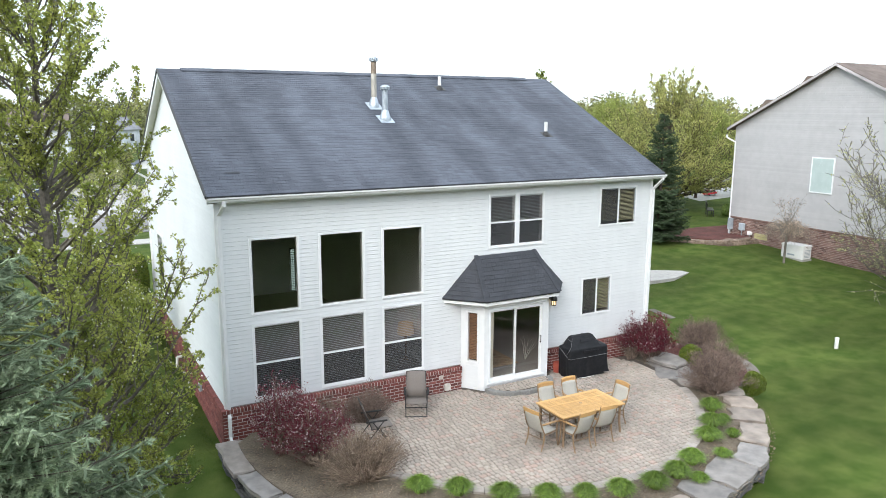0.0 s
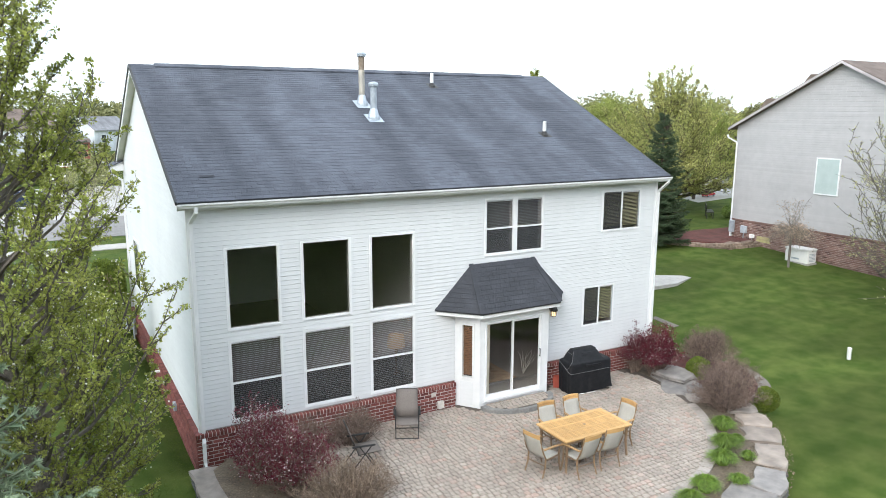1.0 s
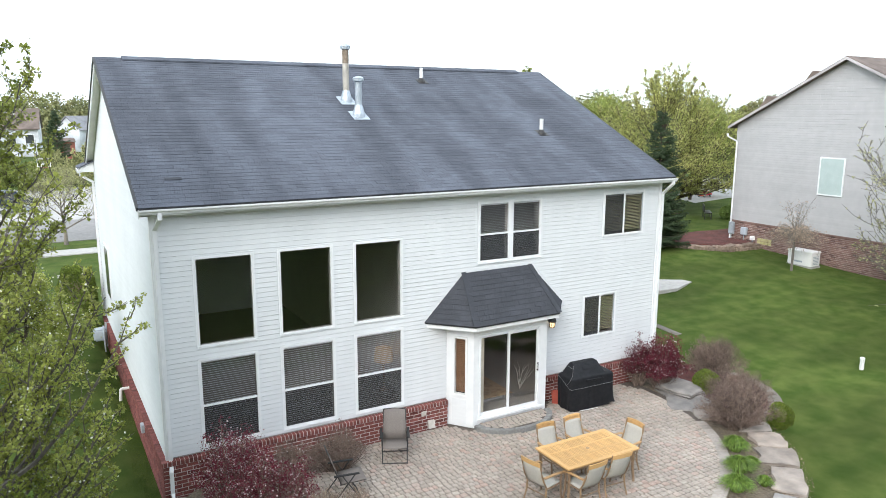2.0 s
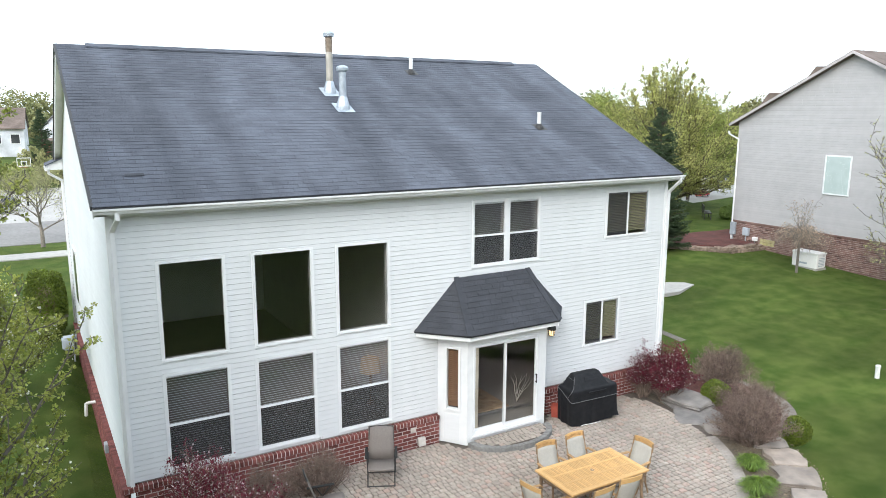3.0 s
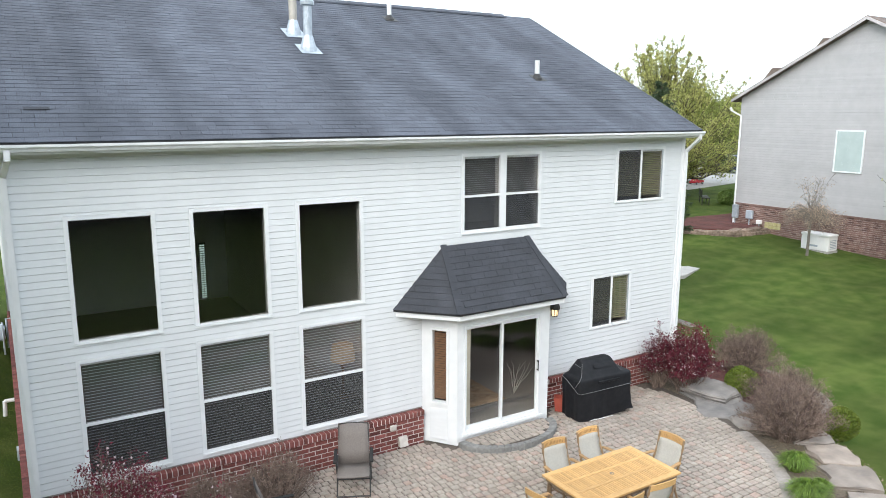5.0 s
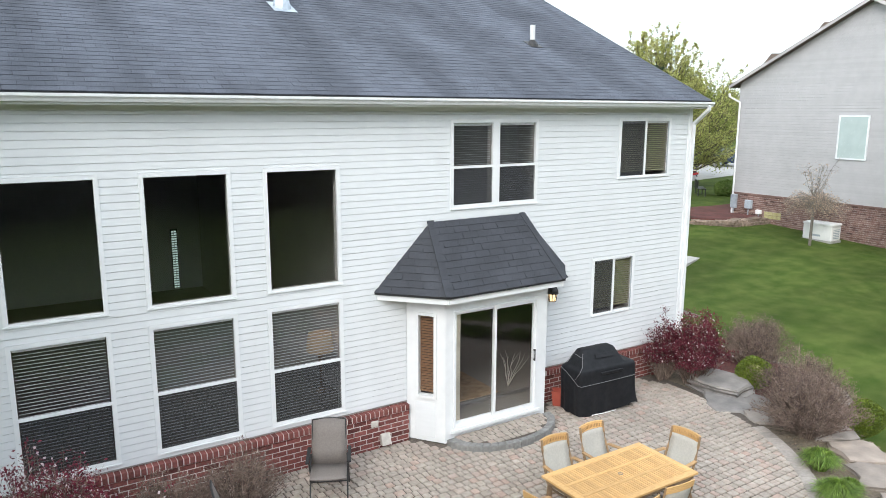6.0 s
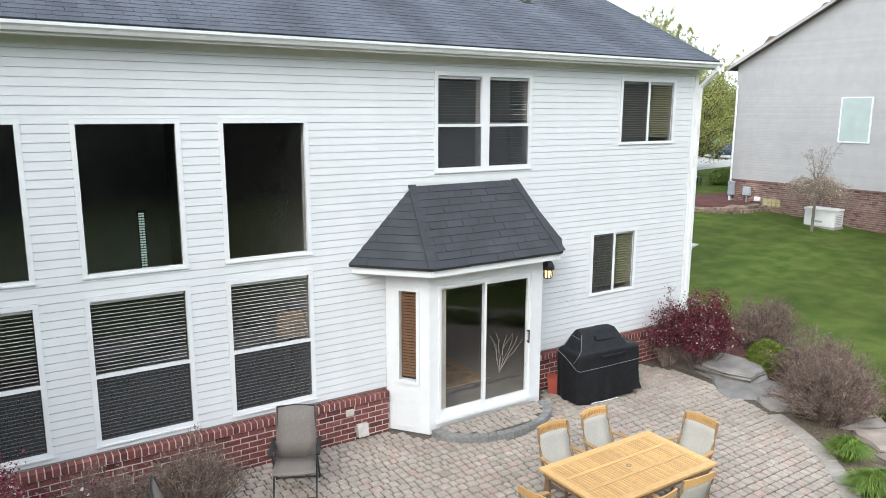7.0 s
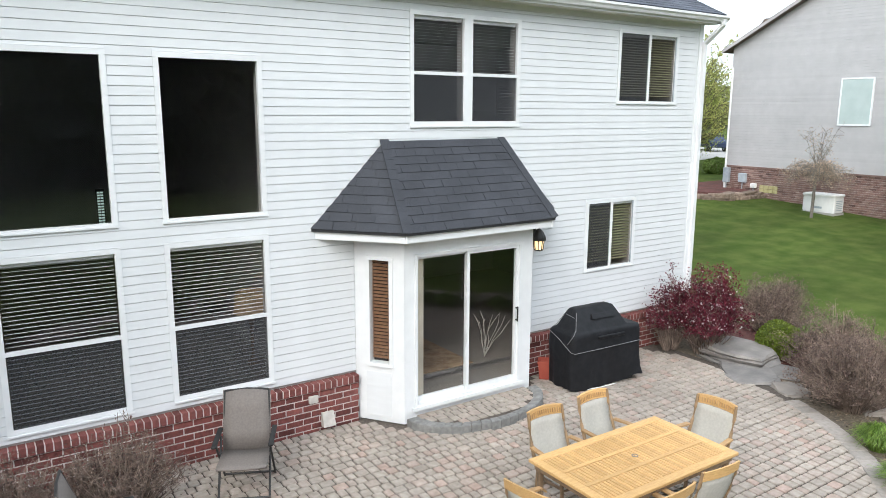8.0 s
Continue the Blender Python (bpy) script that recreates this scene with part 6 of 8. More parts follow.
def grow(rnd, p, d, length, radius, depth, segs, tips, spread, lift, forks=(2, 3), leafy=1):
    """A limb that bends, tapers and forks; ends are kept for the leaves."""
    n = 3
    for i in range(n):
        d = (d + Vector((rnd.uniform(-1, 1), rnd.uniform(-1, 1), rnd.uniform(-0.6, 1))) * 0.14 + Vector((0, 0, lift))).normalized()
        q = p + d * length / n
        r1 = radius * (1 - 0.28 * (i + 1) / n)
        segs.append((p, q, radius * (1 - 0.28 * i / n), r1))
        p = q
        if depth <= leafy:
            tips.append(p.copy())
        if depth > 0 and i > 0:
            sd_ = Vector((rnd.uniform(-1, 1), rnd.uniform(-1, 1), rnd.uniform(-0.3, 0.7))).normalized()
            grow(rnd, p, (d * 0.5 + sd_ * spread).normalized(), length * rnd.uniform(0.45, 0.65), r1 * 0.5, depth - 1, segs, tips, spread, lift, forks, leafy)
    if depth > 0:
        for k in range(rnd.choice(forks)):
            sd_ = Vector((rnd.uniform(-1, 1), rnd.uniform(-1, 1), rnd.uniform(-0.2, 0.6))).normalized()
            grow(rnd, p, (d + sd_ * spread * 0.8).normalized(), length * rnd.uniform(0.6, 0.8), r1 * 0.7, depth - 1, segs, tips, spread, lift, forks, leafy)
    else:
        tips.append(p)


def tree(name, x, y, z, height, trunk_r, label, leaf, n_leaf, size, seed, limbs=9, depth=3, spread=0.75, lift=0.05, first=0.22, reach=0.36, bark=None, bloom=None, n_bloom=0, clump=0.14, taper=0.75, kind_cat="tree", leafy=1, leaders=1, low=0.0):
    rnd, rng = random.Random(seed), np.random.default_rng(seed)
    t = thing(name, (x, y, z), label, kind_cat)
    segs, tips = [], []
    p, d = Vector((0, 0, -0.1)), Vector((0, 0, 1))
    trunk = []
    steps = 12
    for i in range(steps):
        d = (d + Vector((rnd.uniform(-1, 1), rnd.uniform(-1, 1), 0.4)) * 0.05).normalized()
        q = p + d * height * 0.8 / steps
        trunk.append((p, q, trunk_r * (1 - i / (steps + 1)), trunk_r * (1 - (i + 1) / (steps + 1))))
        p = q
    limb_segs = []
    for k in range(limbs):
        s = first + (0.97 - first) * k / (limbs - 1)
        a = k * 2.4 + rnd.uniform(-0.4, 0.4)
        i = min(int(s * steps), steps - 1)
        o = trunk[i][0].lerp(trunk[i][1], s * steps - i if i < steps - 1 else 1.0)
        up = 0.35 + 0.9 * s
        dd = Vector((math.cos(a), math.sin(a), up)).normalized()
        grow(rnd, o, dd, height * reach * (1.15 - taper * s), trunk_r * (0.5 - 0.25 * s), depth, limb_segs, tips, spread, lift, (2, 3), leafy)
    for k in range(leaders - 1):
        o, dd = trunk[1 + k][1], Vector((math.cos(k * 2.2 - 0.3) * 0.28, math.sin(k * 2.2 - 0.3) * 0.28, 1)).normalized()
        for i in range(8):
            q = o + dd * height * 0.078
            trunk.append((o, q, trunk_r * 0.62 * (1 - i / 9), trunk_r * 0.62 * (1 - (i + 1) / 9)))
            o = q
            dd = (dd + Vector((0, 0, 0.12)) + Vector((rnd.uniform(-1, 1), rnd.uniform(-1, 1), 0)) * 0.04).normalized()
            for j in range(2):
                g = rnd.uniform(0, math.tau)
                grow(rnd, o, Vector((math.cos(g), math.sin(g), 0.7)).normalized(), height * reach * (0.75 - 0.05 * i), trunk_r * 0.2, depth - 1, limb_segs, tips, spread, lift, (2, 3), leafy)
    child("trunk", sticks_mesh("trunk", trunk, bark or BARK, 8), t)
    child("branch_work", sticks_mesh("branch_work", limb_segs, bark or BARK, 4), t)
    tips = np.array([tuple(q) for q in tips])
    if n_leaf:
        wt = 1.0 + low * (1 - np.clip(tips[:, 2] / height, 0, 1))
        pts = tips[rng.choice(len(tips), n_leaf, p=wt / wt.sum())] + rng.normal(size=(n_leaf, 3)) * clump
        child("crown", leaf_mesh("crown", pts, size, leaf, rng), t)
    if bloom:
        pts = tips[rng.integers(0, len(tips), n_bloom)] + rng.normal(size=(n_bloom, 3)) * clump
        child("blossom", leaf_mesh("blossom", pts, size * 0.65, bloom, rng, aspect=0.95), t)
    return t


def spruce(name, x, y, z, height, radius, label, needles, seed, whorls=26, per=9, tuft=0.16, thick=0.028, gap=0.11, power=0.85):
    """A conifer: drooping branches in whorls, each set with needle-covered shoots."""
    rnd = random.Random(seed)
    t = thing(name, (x, y, z), label, "tree")
    child("trunk", sticks_mesh("trunk", [(Vector((0, 0, -0.1)), Vector((0, 0, height)), 0.05 * radius + 0.05, 0.01)], BARK, 7), t)
    wood, shoots = [], []
    for w in range(whorls):
        s = w / whorls
        zc = height * (0.05 + 0.93 * s)
        rr = radius * (1 - s) ** power + 0.06
        for k in range(max(4, int(per * (1 - 0.45 * s)))):
            a = rnd.uniform(0, math.tau)
            ln = rr * rnd.uniform(0.75, 1.08)
            droop = rnd.uniform(-0.28, -0.05) * (1 - s) + 0.3 * s
            out = Vector((math.cos(a), math.sin(a), 0))
            side = Vector((-math.sin(a), math.cos(a), 0))
            o = Vector((0, 0, zc + rnd.uniform(-0.06, 0.06)))
            line = lambda q, o=o, out=out, ln=ln, droop=droop: o + out * ln * q + Vector((0, 0, ln * (droop * q + 0.22 * q * q)))
            wood.append((o, line(1.0), 0.014, 0.004))
            m = max(3, int(ln / gap))
            for i in range(1, m + 1):
                q = i / m
                p = line(q)
                spread_w = 0.42 * ln * (1 - q) + 0.1
                for sgn in (-1, 1):
                    e = p + side * sgn * spread_w * rnd.uniform(0.5, 1.0) + out * spread_w * 0.55 + Vector((0, 0, rnd.uniform(-0.1, 0.03)))
                    steps = max(1, int((e - p).length / tuft))
                    for j in range(steps):
                        c0 = p.lerp(e, j / steps)
                        c1 = p.lerp(e, (j + 1.25) / steps) + Vector((0, 0, rnd.uniform(-0.02, 0.03)))
                        shoots.append((c0, c1, thick, thick * 0.55))
                shoots.append((line(max(0, q - 1 / m)), line(q) + Vector((0, 0, 0.02)), thick, thick * 0.6))
    child("branch_work", sticks_mesh("branch_work", wood, BARK, 3), t)
    v, f = [], []
    for p, q, r0, r1 in shoots:
        dd = q - p
        if dd.length < 0.02:
            continue
        ln = dd.length
        dd.normalize()
        a = dd.orthogonal().normalized()
        b = dd.cross(a)
        for k in range(22):
            c = p + dd * ln * (k + rnd.random()) / 22
            g = rnd.uniform(0, math.tau)
            rad = (a * math.cos(g) + b * math.sin(g))
            e = c + rad * r0 * 1.2 + dd * r0 * 0.8
            w_ = rad.cross(dd) * r0 * 0.22
            i = len(v)
            v += [c - w_, c + w_, e]
            f.append((i, i + 1, i + 2))
        i = len(v)
        for c, r in ((p, r0 * 0.45), (q, r1 * 0.45)):
            v += [c + r * (math.cos(k * math.tau / 3) * a + math.sin(k * math.tau / 3) * b) for k in range(3)]
        f += [(i + k, i + (k + 1) % 3, i + 3 + (k + 1) % 3, i + 3 + k) for k in range(3)]
    child("crown", raw("crown", v, f, needles), t)
    return t


def crown_tree(name, x, y, z, height, radius, label, leaf, size, per, seed, profile, limbs=60, trunk_r=0.17, bark=None, rise=0.9, secs=8, twigs=3, gap=0.11, sec_len=0.32, low=0.12, bloom=None, n_bloom=0, thin=0.005, bow=0.65, reach_in=0.3, lead=0.96):
    """A tree whose limbs rise from the trunk to a crown outline, fork twice and carry leaves in rosettes on spurs."""
    rnd, rng = random.Random(seed), np.random.default_rng(seed)
    t = thing(name, (x, y, z), label, "tree")
    trunk, p, d = [], Vector((0, 0, -0.1)), Vector((0, 0, 1))
    steps = 14
    for i in range(steps):
        d = (d + Vector((rnd.uniform(-1, 1) - 3 * d.x - p.x, rnd.uniform(-1, 1) - 3 * d.y - p.y, 0.5)) * 0.06).normalized()
        q = p + d * height * lead / steps
        trunk.append((p, q, trunk_r * (1 - i / (steps + 0.5)), trunk_r * (1 - (i + 1) / (steps + 0.5))))
        p = q
    segs, spurs = [], []

    def spur_line(a, b, g):
        n = max(1, int((b - a).length / g))
        for i in range(n):
            spurs.append(a.lerp(b, (i + rnd.random()) / n))

    for k in range(limbs):
        u = low + (1 - low) * (k + rnd.random()) / limbs
        r = radius * profile(u) * rnd.uniform(0.45, 1.05)
        a = k * 2.39996 + rnd.uniform(-0.5, 0.5)
        zt = u * height
        zs = min(max(0.08 * height, zt - rise * r - 0.03 * height), 0.95 * lead * height)
        i = min(int((zs + 0.1) / (height * lead) * steps), steps - 1)
        o = trunk[i][0].lerp(trunk[i][1], rnd.random())
        end = Vector((o.x + r * math.cos(a), o.y + r * math.sin(a), zt))
        ctl = o.lerp(end, bow)
        ctl.z = o.z + (zt - o.z) * 0.38
        at_s = lambda w, o=o, c=ctl, e=end: o * (1 - w) ** 2 + c * 2 * w * (1 - w) + e * w * w
        ln = (end - o).length
        r0 = trunk_r * (0.3 * (1 - u) + 0.1)
        prev = o
        for j in range(1, 8):
            q = at_s(j / 7) + Vector((rnd.uniform(-1, 1), rnd.uniform(-1, 1), rnd.uniform(-1, 1))) * 0.02 * ln
            segs.append((prev, q, max(thin, r0 * (1 - 0.85 * (j - 1) / 7)), max(thin, r0 * (1 - 0.85 * j / 7))))
            if j > 3:
                spur_line(prev, q, gap)
            prev = q
        for j in range(secs):
            w = reach_in + (1 - reach_in) * (j + rnd.random()) / secs
            b0 = at_s(w)
            tan = (at_s(min(1, w + 0.05)) - at_s(w - 0.05)).normalized()
            side = Vector((rnd.uniform(-1, 1), rnd.uniform(-1, 1), rnd.uniform(-0.6, 0.9))).normalized()
            dd = (tan * 0.7 + side * 0.85 + Vector((0, 0, 0.2))).normalized()
            l2 = max(0.03 * height, sec_len * ln * (1.3 - w)) * rnd.uniform(0.6, 1.15)
            mid = b0 + dd * l2 * 0.5
            tip = mid + (dd + Vector((rnd.uniform(-0.3, 0.3), rnd.uniform(-0.3, 0.3), 0.25))).normalized() * l2 * 0.5
            segs += [(b0, mid, max(thin, r0 * 0.3), max(thin, r0 * 0.2)), (mid, tip, max(thin, r0 * 0.2), thin)]
            spur_line(mid, tip, gap)
            spur_line(b0.lerp(mid, 0.4), mid, gap)
            for m in range(twigs):
                c0 = b0.lerp(mid, rnd.uniform(0.4, 1)) if m % 2 else mid.lerp(tip, rnd.uniform(0, 1))
                sd2 = Vector((rnd.uniform(-1, 1), rnd.uniform(-1, 1), rnd.uniform(-0.4, 0.9))).normalized()
                c1 = c0 + (dd * 0.5 + sd2).normalized() * l2 * rnd.uniform(0.25, 0.5)
                segs.append((c0, c1, thin, thin * 0.7))
                spur_line(c0, c1, gap)
    child("trunk", sticks_mesh("trunk", trunk, bark or BARK, 8), t)
    child("branch_work", sticks_mesh("branch_work", segs, bark or BARK, 4), t)
    c = np.array([tuple(q) for q in spurs])
    if per:
        m = rng.integers(max(1, per - 3), per + 4, len(c))
        ctr = np.repeat(c, m, axis=0)
        dirs = rng.normal(size=ctr.shape) + np.array([0, 0, 0.35])
        dirs /= np.linalg.norm(dirs, axis=1)[:, None]
        child("crown", leaf_mesh("crown", ctr + dirs * size * 0.75, size, leaf, rng, dirs=dirs), t)
    if bloom:
        pts = c[rng.integers(0, len(c), n_bloom)] + rng.normal(size=(n_bloom, 3)) * size
        child("blossom", leaf_mesh("blossom", pts, size * 0.55, bloom, rng, aspect=0.95), t)
    return t


def pyramid(u):
    return min(1.0, 0.7 + u) if u < 0.3 else max(0.08, 1 - ((u - 0.3) / 0.7) ** 2.2)


def oval(u):
    return max(0.1, 1 - abs((u - 0.45) / 0.58) ** 2.6)


crown_tree("pear_tree", -3.0, -2.4, lawn_height(-3.0, -2.4), 12.8, 2.4, "tall flowering pear tree with fresh olive leaves", PEARLEAF, 0.064, 10, 31, pyramid, limbs=205, bark=BARK_P, bloom=WHITEBLOOM, n_bloom=5000, low=0.06, gap=0.11)
tree("pear_tree", -2.5, 6.5, lawn_height(-2.5, 6.5), 3.7, 0.11, "young flowering pear tree beside the gable wall", PEARLEAF, 26000, 0.06, 33, limbs=13, depth=3, spread=0.7, lift=0.06, first=0.12, reach=0.24, bloom=WHITEBLOOM, n_bloom=2500, clump=0.11)
spruce("blue_spruce", -4.4, -6.9, lawn_height(-4.4, -6.9), 7.4, 2.9, "blue spruce with pale silvery needle tips", BLUESPRUCE, 41, whorls=32, per=12, gap=0.19, thick=0.056, tuft=0.16)
spruce("green_spruce", 26.2, 12.2, lawn_height(26.2, 12.2), 7.15, 1.75, "dark green spruce between the two houses", SPRUCE, 42, whorls=30, per=11, tuft=0.22, thick=0.055, gap=0.15, power=0.75)
crown_tree("maple_tree", 34.9, 20.2, lawn_height(34.9, 20.2), 9.6, 5.4, "broad maple covered in yellow-green spring leaves", LIMELEAF, 0.12, 7, 51, oval, limbs=110, trunk_r=0.24, secs=11, gap=0.2, low=0.16, rise=1.15, thin=0.012, lead=0.6)
tree("maple_tree", 40.5, 34, 0.5, 8.0, 0.26, "broad tree in fresh green spring leaf", YGLEAF, 20000, 0.14, 52, limbs=14, depth=3, spread=0.8, lift=0.05, first=0.2, reach=0.28, clump=0.42)
tree("maple_tree", 52, 35, 0.5, 6.2, 0.3, "rounded maple in yellow-green spring leaf", LIMELEAF, 16000, 0.16, 53, limbs=13, depth=3, spread=0.85, first=0.2, reach=0.3, clump=0.42)
crown_tree("maple_tree", 45.5, 50.0, 0.5, 11.6, 3.2, "tall slender tree in thin spring leaf", YGLEAF, 0.2, 3, 55, oval, limbs=40, trunk_r=0.2, secs=6, gap=0.35, thin=0.02)
tree("maple_tree", 42.2, 24.2, lawn_height(41, 25), 6.3, 0.14, "low spreading tree in yellow-green spring leaf", YGLEAF, 34000, 0.13, 54, limbs=18, depth=3, spread=0.9, lift=-0.04, first=0.16, reach=0.45, clump=0.3, leafy=2)
crown_tree("bare_tree", 26.2, -2.1, lawn_height(26.2, -2.1), 9.8, 4.2, "nearly bare tree with fine branches and yellow buds", BUDLEAF, 0.06, 3, 61, oval, limbs=60, trunk_r=0.12, bark=BARK_P, secs=11, twigs=5, gap=0.3, sec_len=0.4, low=0.2, rise=1.0, thin=0.009, lead=0.8, reach_in=0.2)


def weeping_tree(x, y, z, seed):
    """A grafted weeping tree: a skirt of hanging shoots and a few erect ones above."""
    rnd, rng = random.Random(seed), np.random.default_rng(seed)
    t = thing("weeping_tree", (x, y, z), "small weeping tree with dry tan buds", "tree")
    trunk = [(Vector((0, 0, -0.1)), Vector((0.02, 0, 1.75)), 0.06, 0.05)]
    segs, tips = [], []
    for k in range(34):
        a, r = rnd.uniform(0, math.tau), rnd.uniform(0.5, 1.6)
        top, drop = rnd.uniform(0.15, 0.5), rnd.uniform(0.1, 0.6)
        prev = Vector((0.02, 0, 1.7))
        for j in range(1, 8):
            w = j / 7
            q = Vector((r * w * math.cos(a), r * w * math.sin(a), 1.7 + top * math.sin(w * 2.2) - drop * w * w)) + Vector((rnd.uniform(-1, 1), rnd.uniform(-1, 1), rnd.uniform(-1, 1))) * 0.035
            segs.append((prev, q, max(0.007, 0.024 * (1 - w)), max(0.007, 0.02 * (1 - w))))
            if j > 1:
                for m in range(4):
                    e = q + Vector((rnd.uniform(-0.2, 0.2), rnd.uniform(-0.2, 0.2), rnd.uniform(-0.4, 0.12)))
                    segs.append((q, e, 0.006, 0.005))
                    tips += [e, q.lerp(e, 0.5)]
            prev = q
    for k in range(9):
        a, r, hh = rnd.uniform(0, math.tau), rnd.uniform(0.2, 0.85), rnd.uniform(0.9, 1.7)
        prev = Vector((0.02, 0, 1.72))
        for j in range(1, 7):
            w = j / 6
            q = Vector((r * w * math.cos(a), r * w * math.sin(a), 1.72 + hh * w ** 0.9)) + Vector((rnd.uniform(-1, 1), rnd.uniform(-1, 1), 0)) * 0.04
            segs.append((prev, q, max(0.007, 0.022 * (1 - w)), max(0.006, 0.02 * (1 - w))))
            for m in range(3):
                e = q + Vector((rnd.uniform(-0.3, 0.3), rnd.uniform(-0.3, 0.3), rnd.uniform(-0.25, 0.3)))
                segs.append((q, e, 0.006, 0.005))
                tips.append(e)
            prev = q
    child("trunk", sticks_mesh("trunk", trunk, BARK_G, 8), t)
    child("branch_work", sticks_mesh("branch_work", segs, BARK_G, 3), t)
    tips = np.array([tuple(q) for q in tips])
    pts = tips[rng.integers(0, len(tips), 4200)] + rng.normal(size=(4200, 3)) * 0.05
    child("crown", leaf_mesh("crown", pts, 0.055, TANLEAF, rng), t)


weeping_tree(28.6, 6.0, lawn_height(28.6, 6.0), 62)
tree("street_tree", -0.45, 28.5, 0.5, 3.7, 0.12, "young street tree with sparse tan buds", BUDLEAF, 5500, 0.075, 63, limbs=12, depth=3, spread=0.8, lift=0.02, first=0.32, reach=0.4, bark=BARK_G, clump=0.2)

# ---- the neighbour's house ----
NX, NY0, NY1, NR, NE, NT = 31.0, -0.5, 11.5, 5.71, 7.0, 10.15
nb = thing("neighbour_house", (NX, 5.5, 0.0), "pale grey-sided neighbouring house with brick base", "house")
NS = (NT - NE) / (NY1 + 0.35 - NR)
nl = lambda p: (p[0] - NX, p[1] - 5.5, p[2])
b = bmesh.new()
extrude_poly(b, [nl((NX + 0.05, y, z)) for y, z in ((NY0, 1.88), (NY1, 1.88), (NY1, NE + 0.0), (NR, NT - 0.12), (NY0, NE + 0.0))], (13, 0, 0))
nwall = part("wall", b, SIDING_N, nb, "pale lap-sided gable wall")
v, f = [], []
z, c = 1.9, 0.115
while z < NT - 0.2:
    top = z + c
    y1 = NY1 if top < NE else NR + (NT - 0.12 - top) / NS
    y0 = NY0 if top < NE else NR - (NT - 0.12 - top) / NS
    y1, y0 = min(y1, NY1), max(y0, NY0)
    i = len(v)
    for y in (y0, y1):
        v += [nl((NX + 0.049, y, z)), nl((NX + 0.02, y, z)), nl((NX + 0.019, y, z + 0.006)), nl((NX + 0.032, y, top))]
    f += [(i, i + 4, i + 5, i + 1), (i + 1, i + 5, i + 6, i + 2), (i + 2, i + 6, i + 7, i + 3)]
    z = top
run = child("siding_run", raw("siding_run", v, f, SIDING_N), nwall)
run["kind"] = "stuff"
nbase = part("brick_base", boxes((0.03, 13, NY0 - 5.5 + 0.02, NY1 - 5.5 - 0.02, -0.4, 1.84)), MORTAR, nb, "brown brick base")
NBRICK = palette(mat("brown_brick_run", (0.17, 0.11, 0.095), (0.25, 0.17, 0.145), scale=20, rough=0.9, vary="island", amount=0.2), BRICK_STOPS)
jv, jf = [], []
for r in range(24):
    z = 1.76 - r * 0.086
    y = NY0 + (0.116 if r % 2 else 0)
    while y < NY1 - 0.2:
        vv, ff = [(0, 0, 0), (0, 0.221, 0), (0, 0.221, 0.075), (0, 0, 0.075)], [(3, 2, 1, 0)]
        i = len(jv)
        jv += [nl((NX + 0.012, y + q[1], z + q[2])) for q in vv] + [nl((NX + 0.031, y + q[1], z + q[2])) for q in vv]
        jf += [(i + 3, i + 2, i + 1, i), (i, i + 1, i + 5, i + 4), (i + 1, i + 2, i + 6, i + 5), (i + 2, i + 3, i + 7, i + 6), (i + 3, i, i + 4, i + 7)]
        y += 0.232
run = child("brick_run", raw("brick_run", jv, jf, NBRICK), nbase)
run["kind"] = "stuff"
part("base_trim", boxes((-0.02, 0.05, NY0 - 5.5, NY1 - 5.5, 1.84, 1.91)), NBRICK, nb, "brick rowlock trim")
b = bmesh.new()
ov = 0.35
extrude_poly(b, [nl((NX - 0.3, y, z)) for y, z in ((NY0 - ov, NE - 0.1), (NR, NT), (NY1 + ov, NE - 0.1), (NY1 + ov, NE - 0.24), (NR, NT - 0.16), (NY0 - ov, NE - 0.24))], (13.6, 0, 0))
part("roof", b, TANROOF, nb, "brown shingle roof")
b = bmesh.new()
for y0_ in (NY0 - ov, NY1 + ov):
    extrude_poly(b, [nl((NX - 0.32, y, z)) for y, z in ((y0_, NE - 0.13), (NR, NT - 0.03), (NR, NT - 0.16), (y0_, NE - 0.26))], (0.03, 0, 0))
part("rake_board", b, mat("mauve_grey_rake", (0.42, 0.39, 0.395), (0.46, 0.43, 0.435), scale=3, rough=0.6), nb, "mauve-grey rake board")
for xx, yy, zz, ww in ((35, 9.75, 9.75, 0.8), (35, 12.3, 8.5, 0.8)):
    b = bmesh.new()
    extrude_poly(b, [nl(q) for q in ((xx - ww, yy + 0.5, zz - 0.75), (xx - ww, yy - 0.1, zz), (xx - ww, yy - 2.0, zz - 0.1), (xx - ww, yy - 2.0, zz - 0.9))], (2 * ww, 0, 0))
    part("dormer_roof", b, TANROOF, nb, "small brown gable roof")
w = part("window", boxes((-0.03, 0.03, -0.09, -0.03, 3.73, 5.53), (-0.03, 0.03, 1.1, 1.16, 3.73, 5.53), (-0.03, 0.03, -0.03, 1.1, 3.73, 3.79), (-0.03, 0.03, -0.03, 1.1, 5.47, 5.53)), TRIM, nb, "white-framed window with drawn pale shade")
part("shade", boxes((-0.012, 0.0, -0.03, 1.1, 3.79, 5.47)), FROST, w, "drawn white shade")
for i in range(18):
    part("slat", boxes((-0.018, -0.013, -0.02, 1.09, 3.83 + i * 0.09, 3.89 + i * 0.09)), FROST, w)
b = bmesh.new()
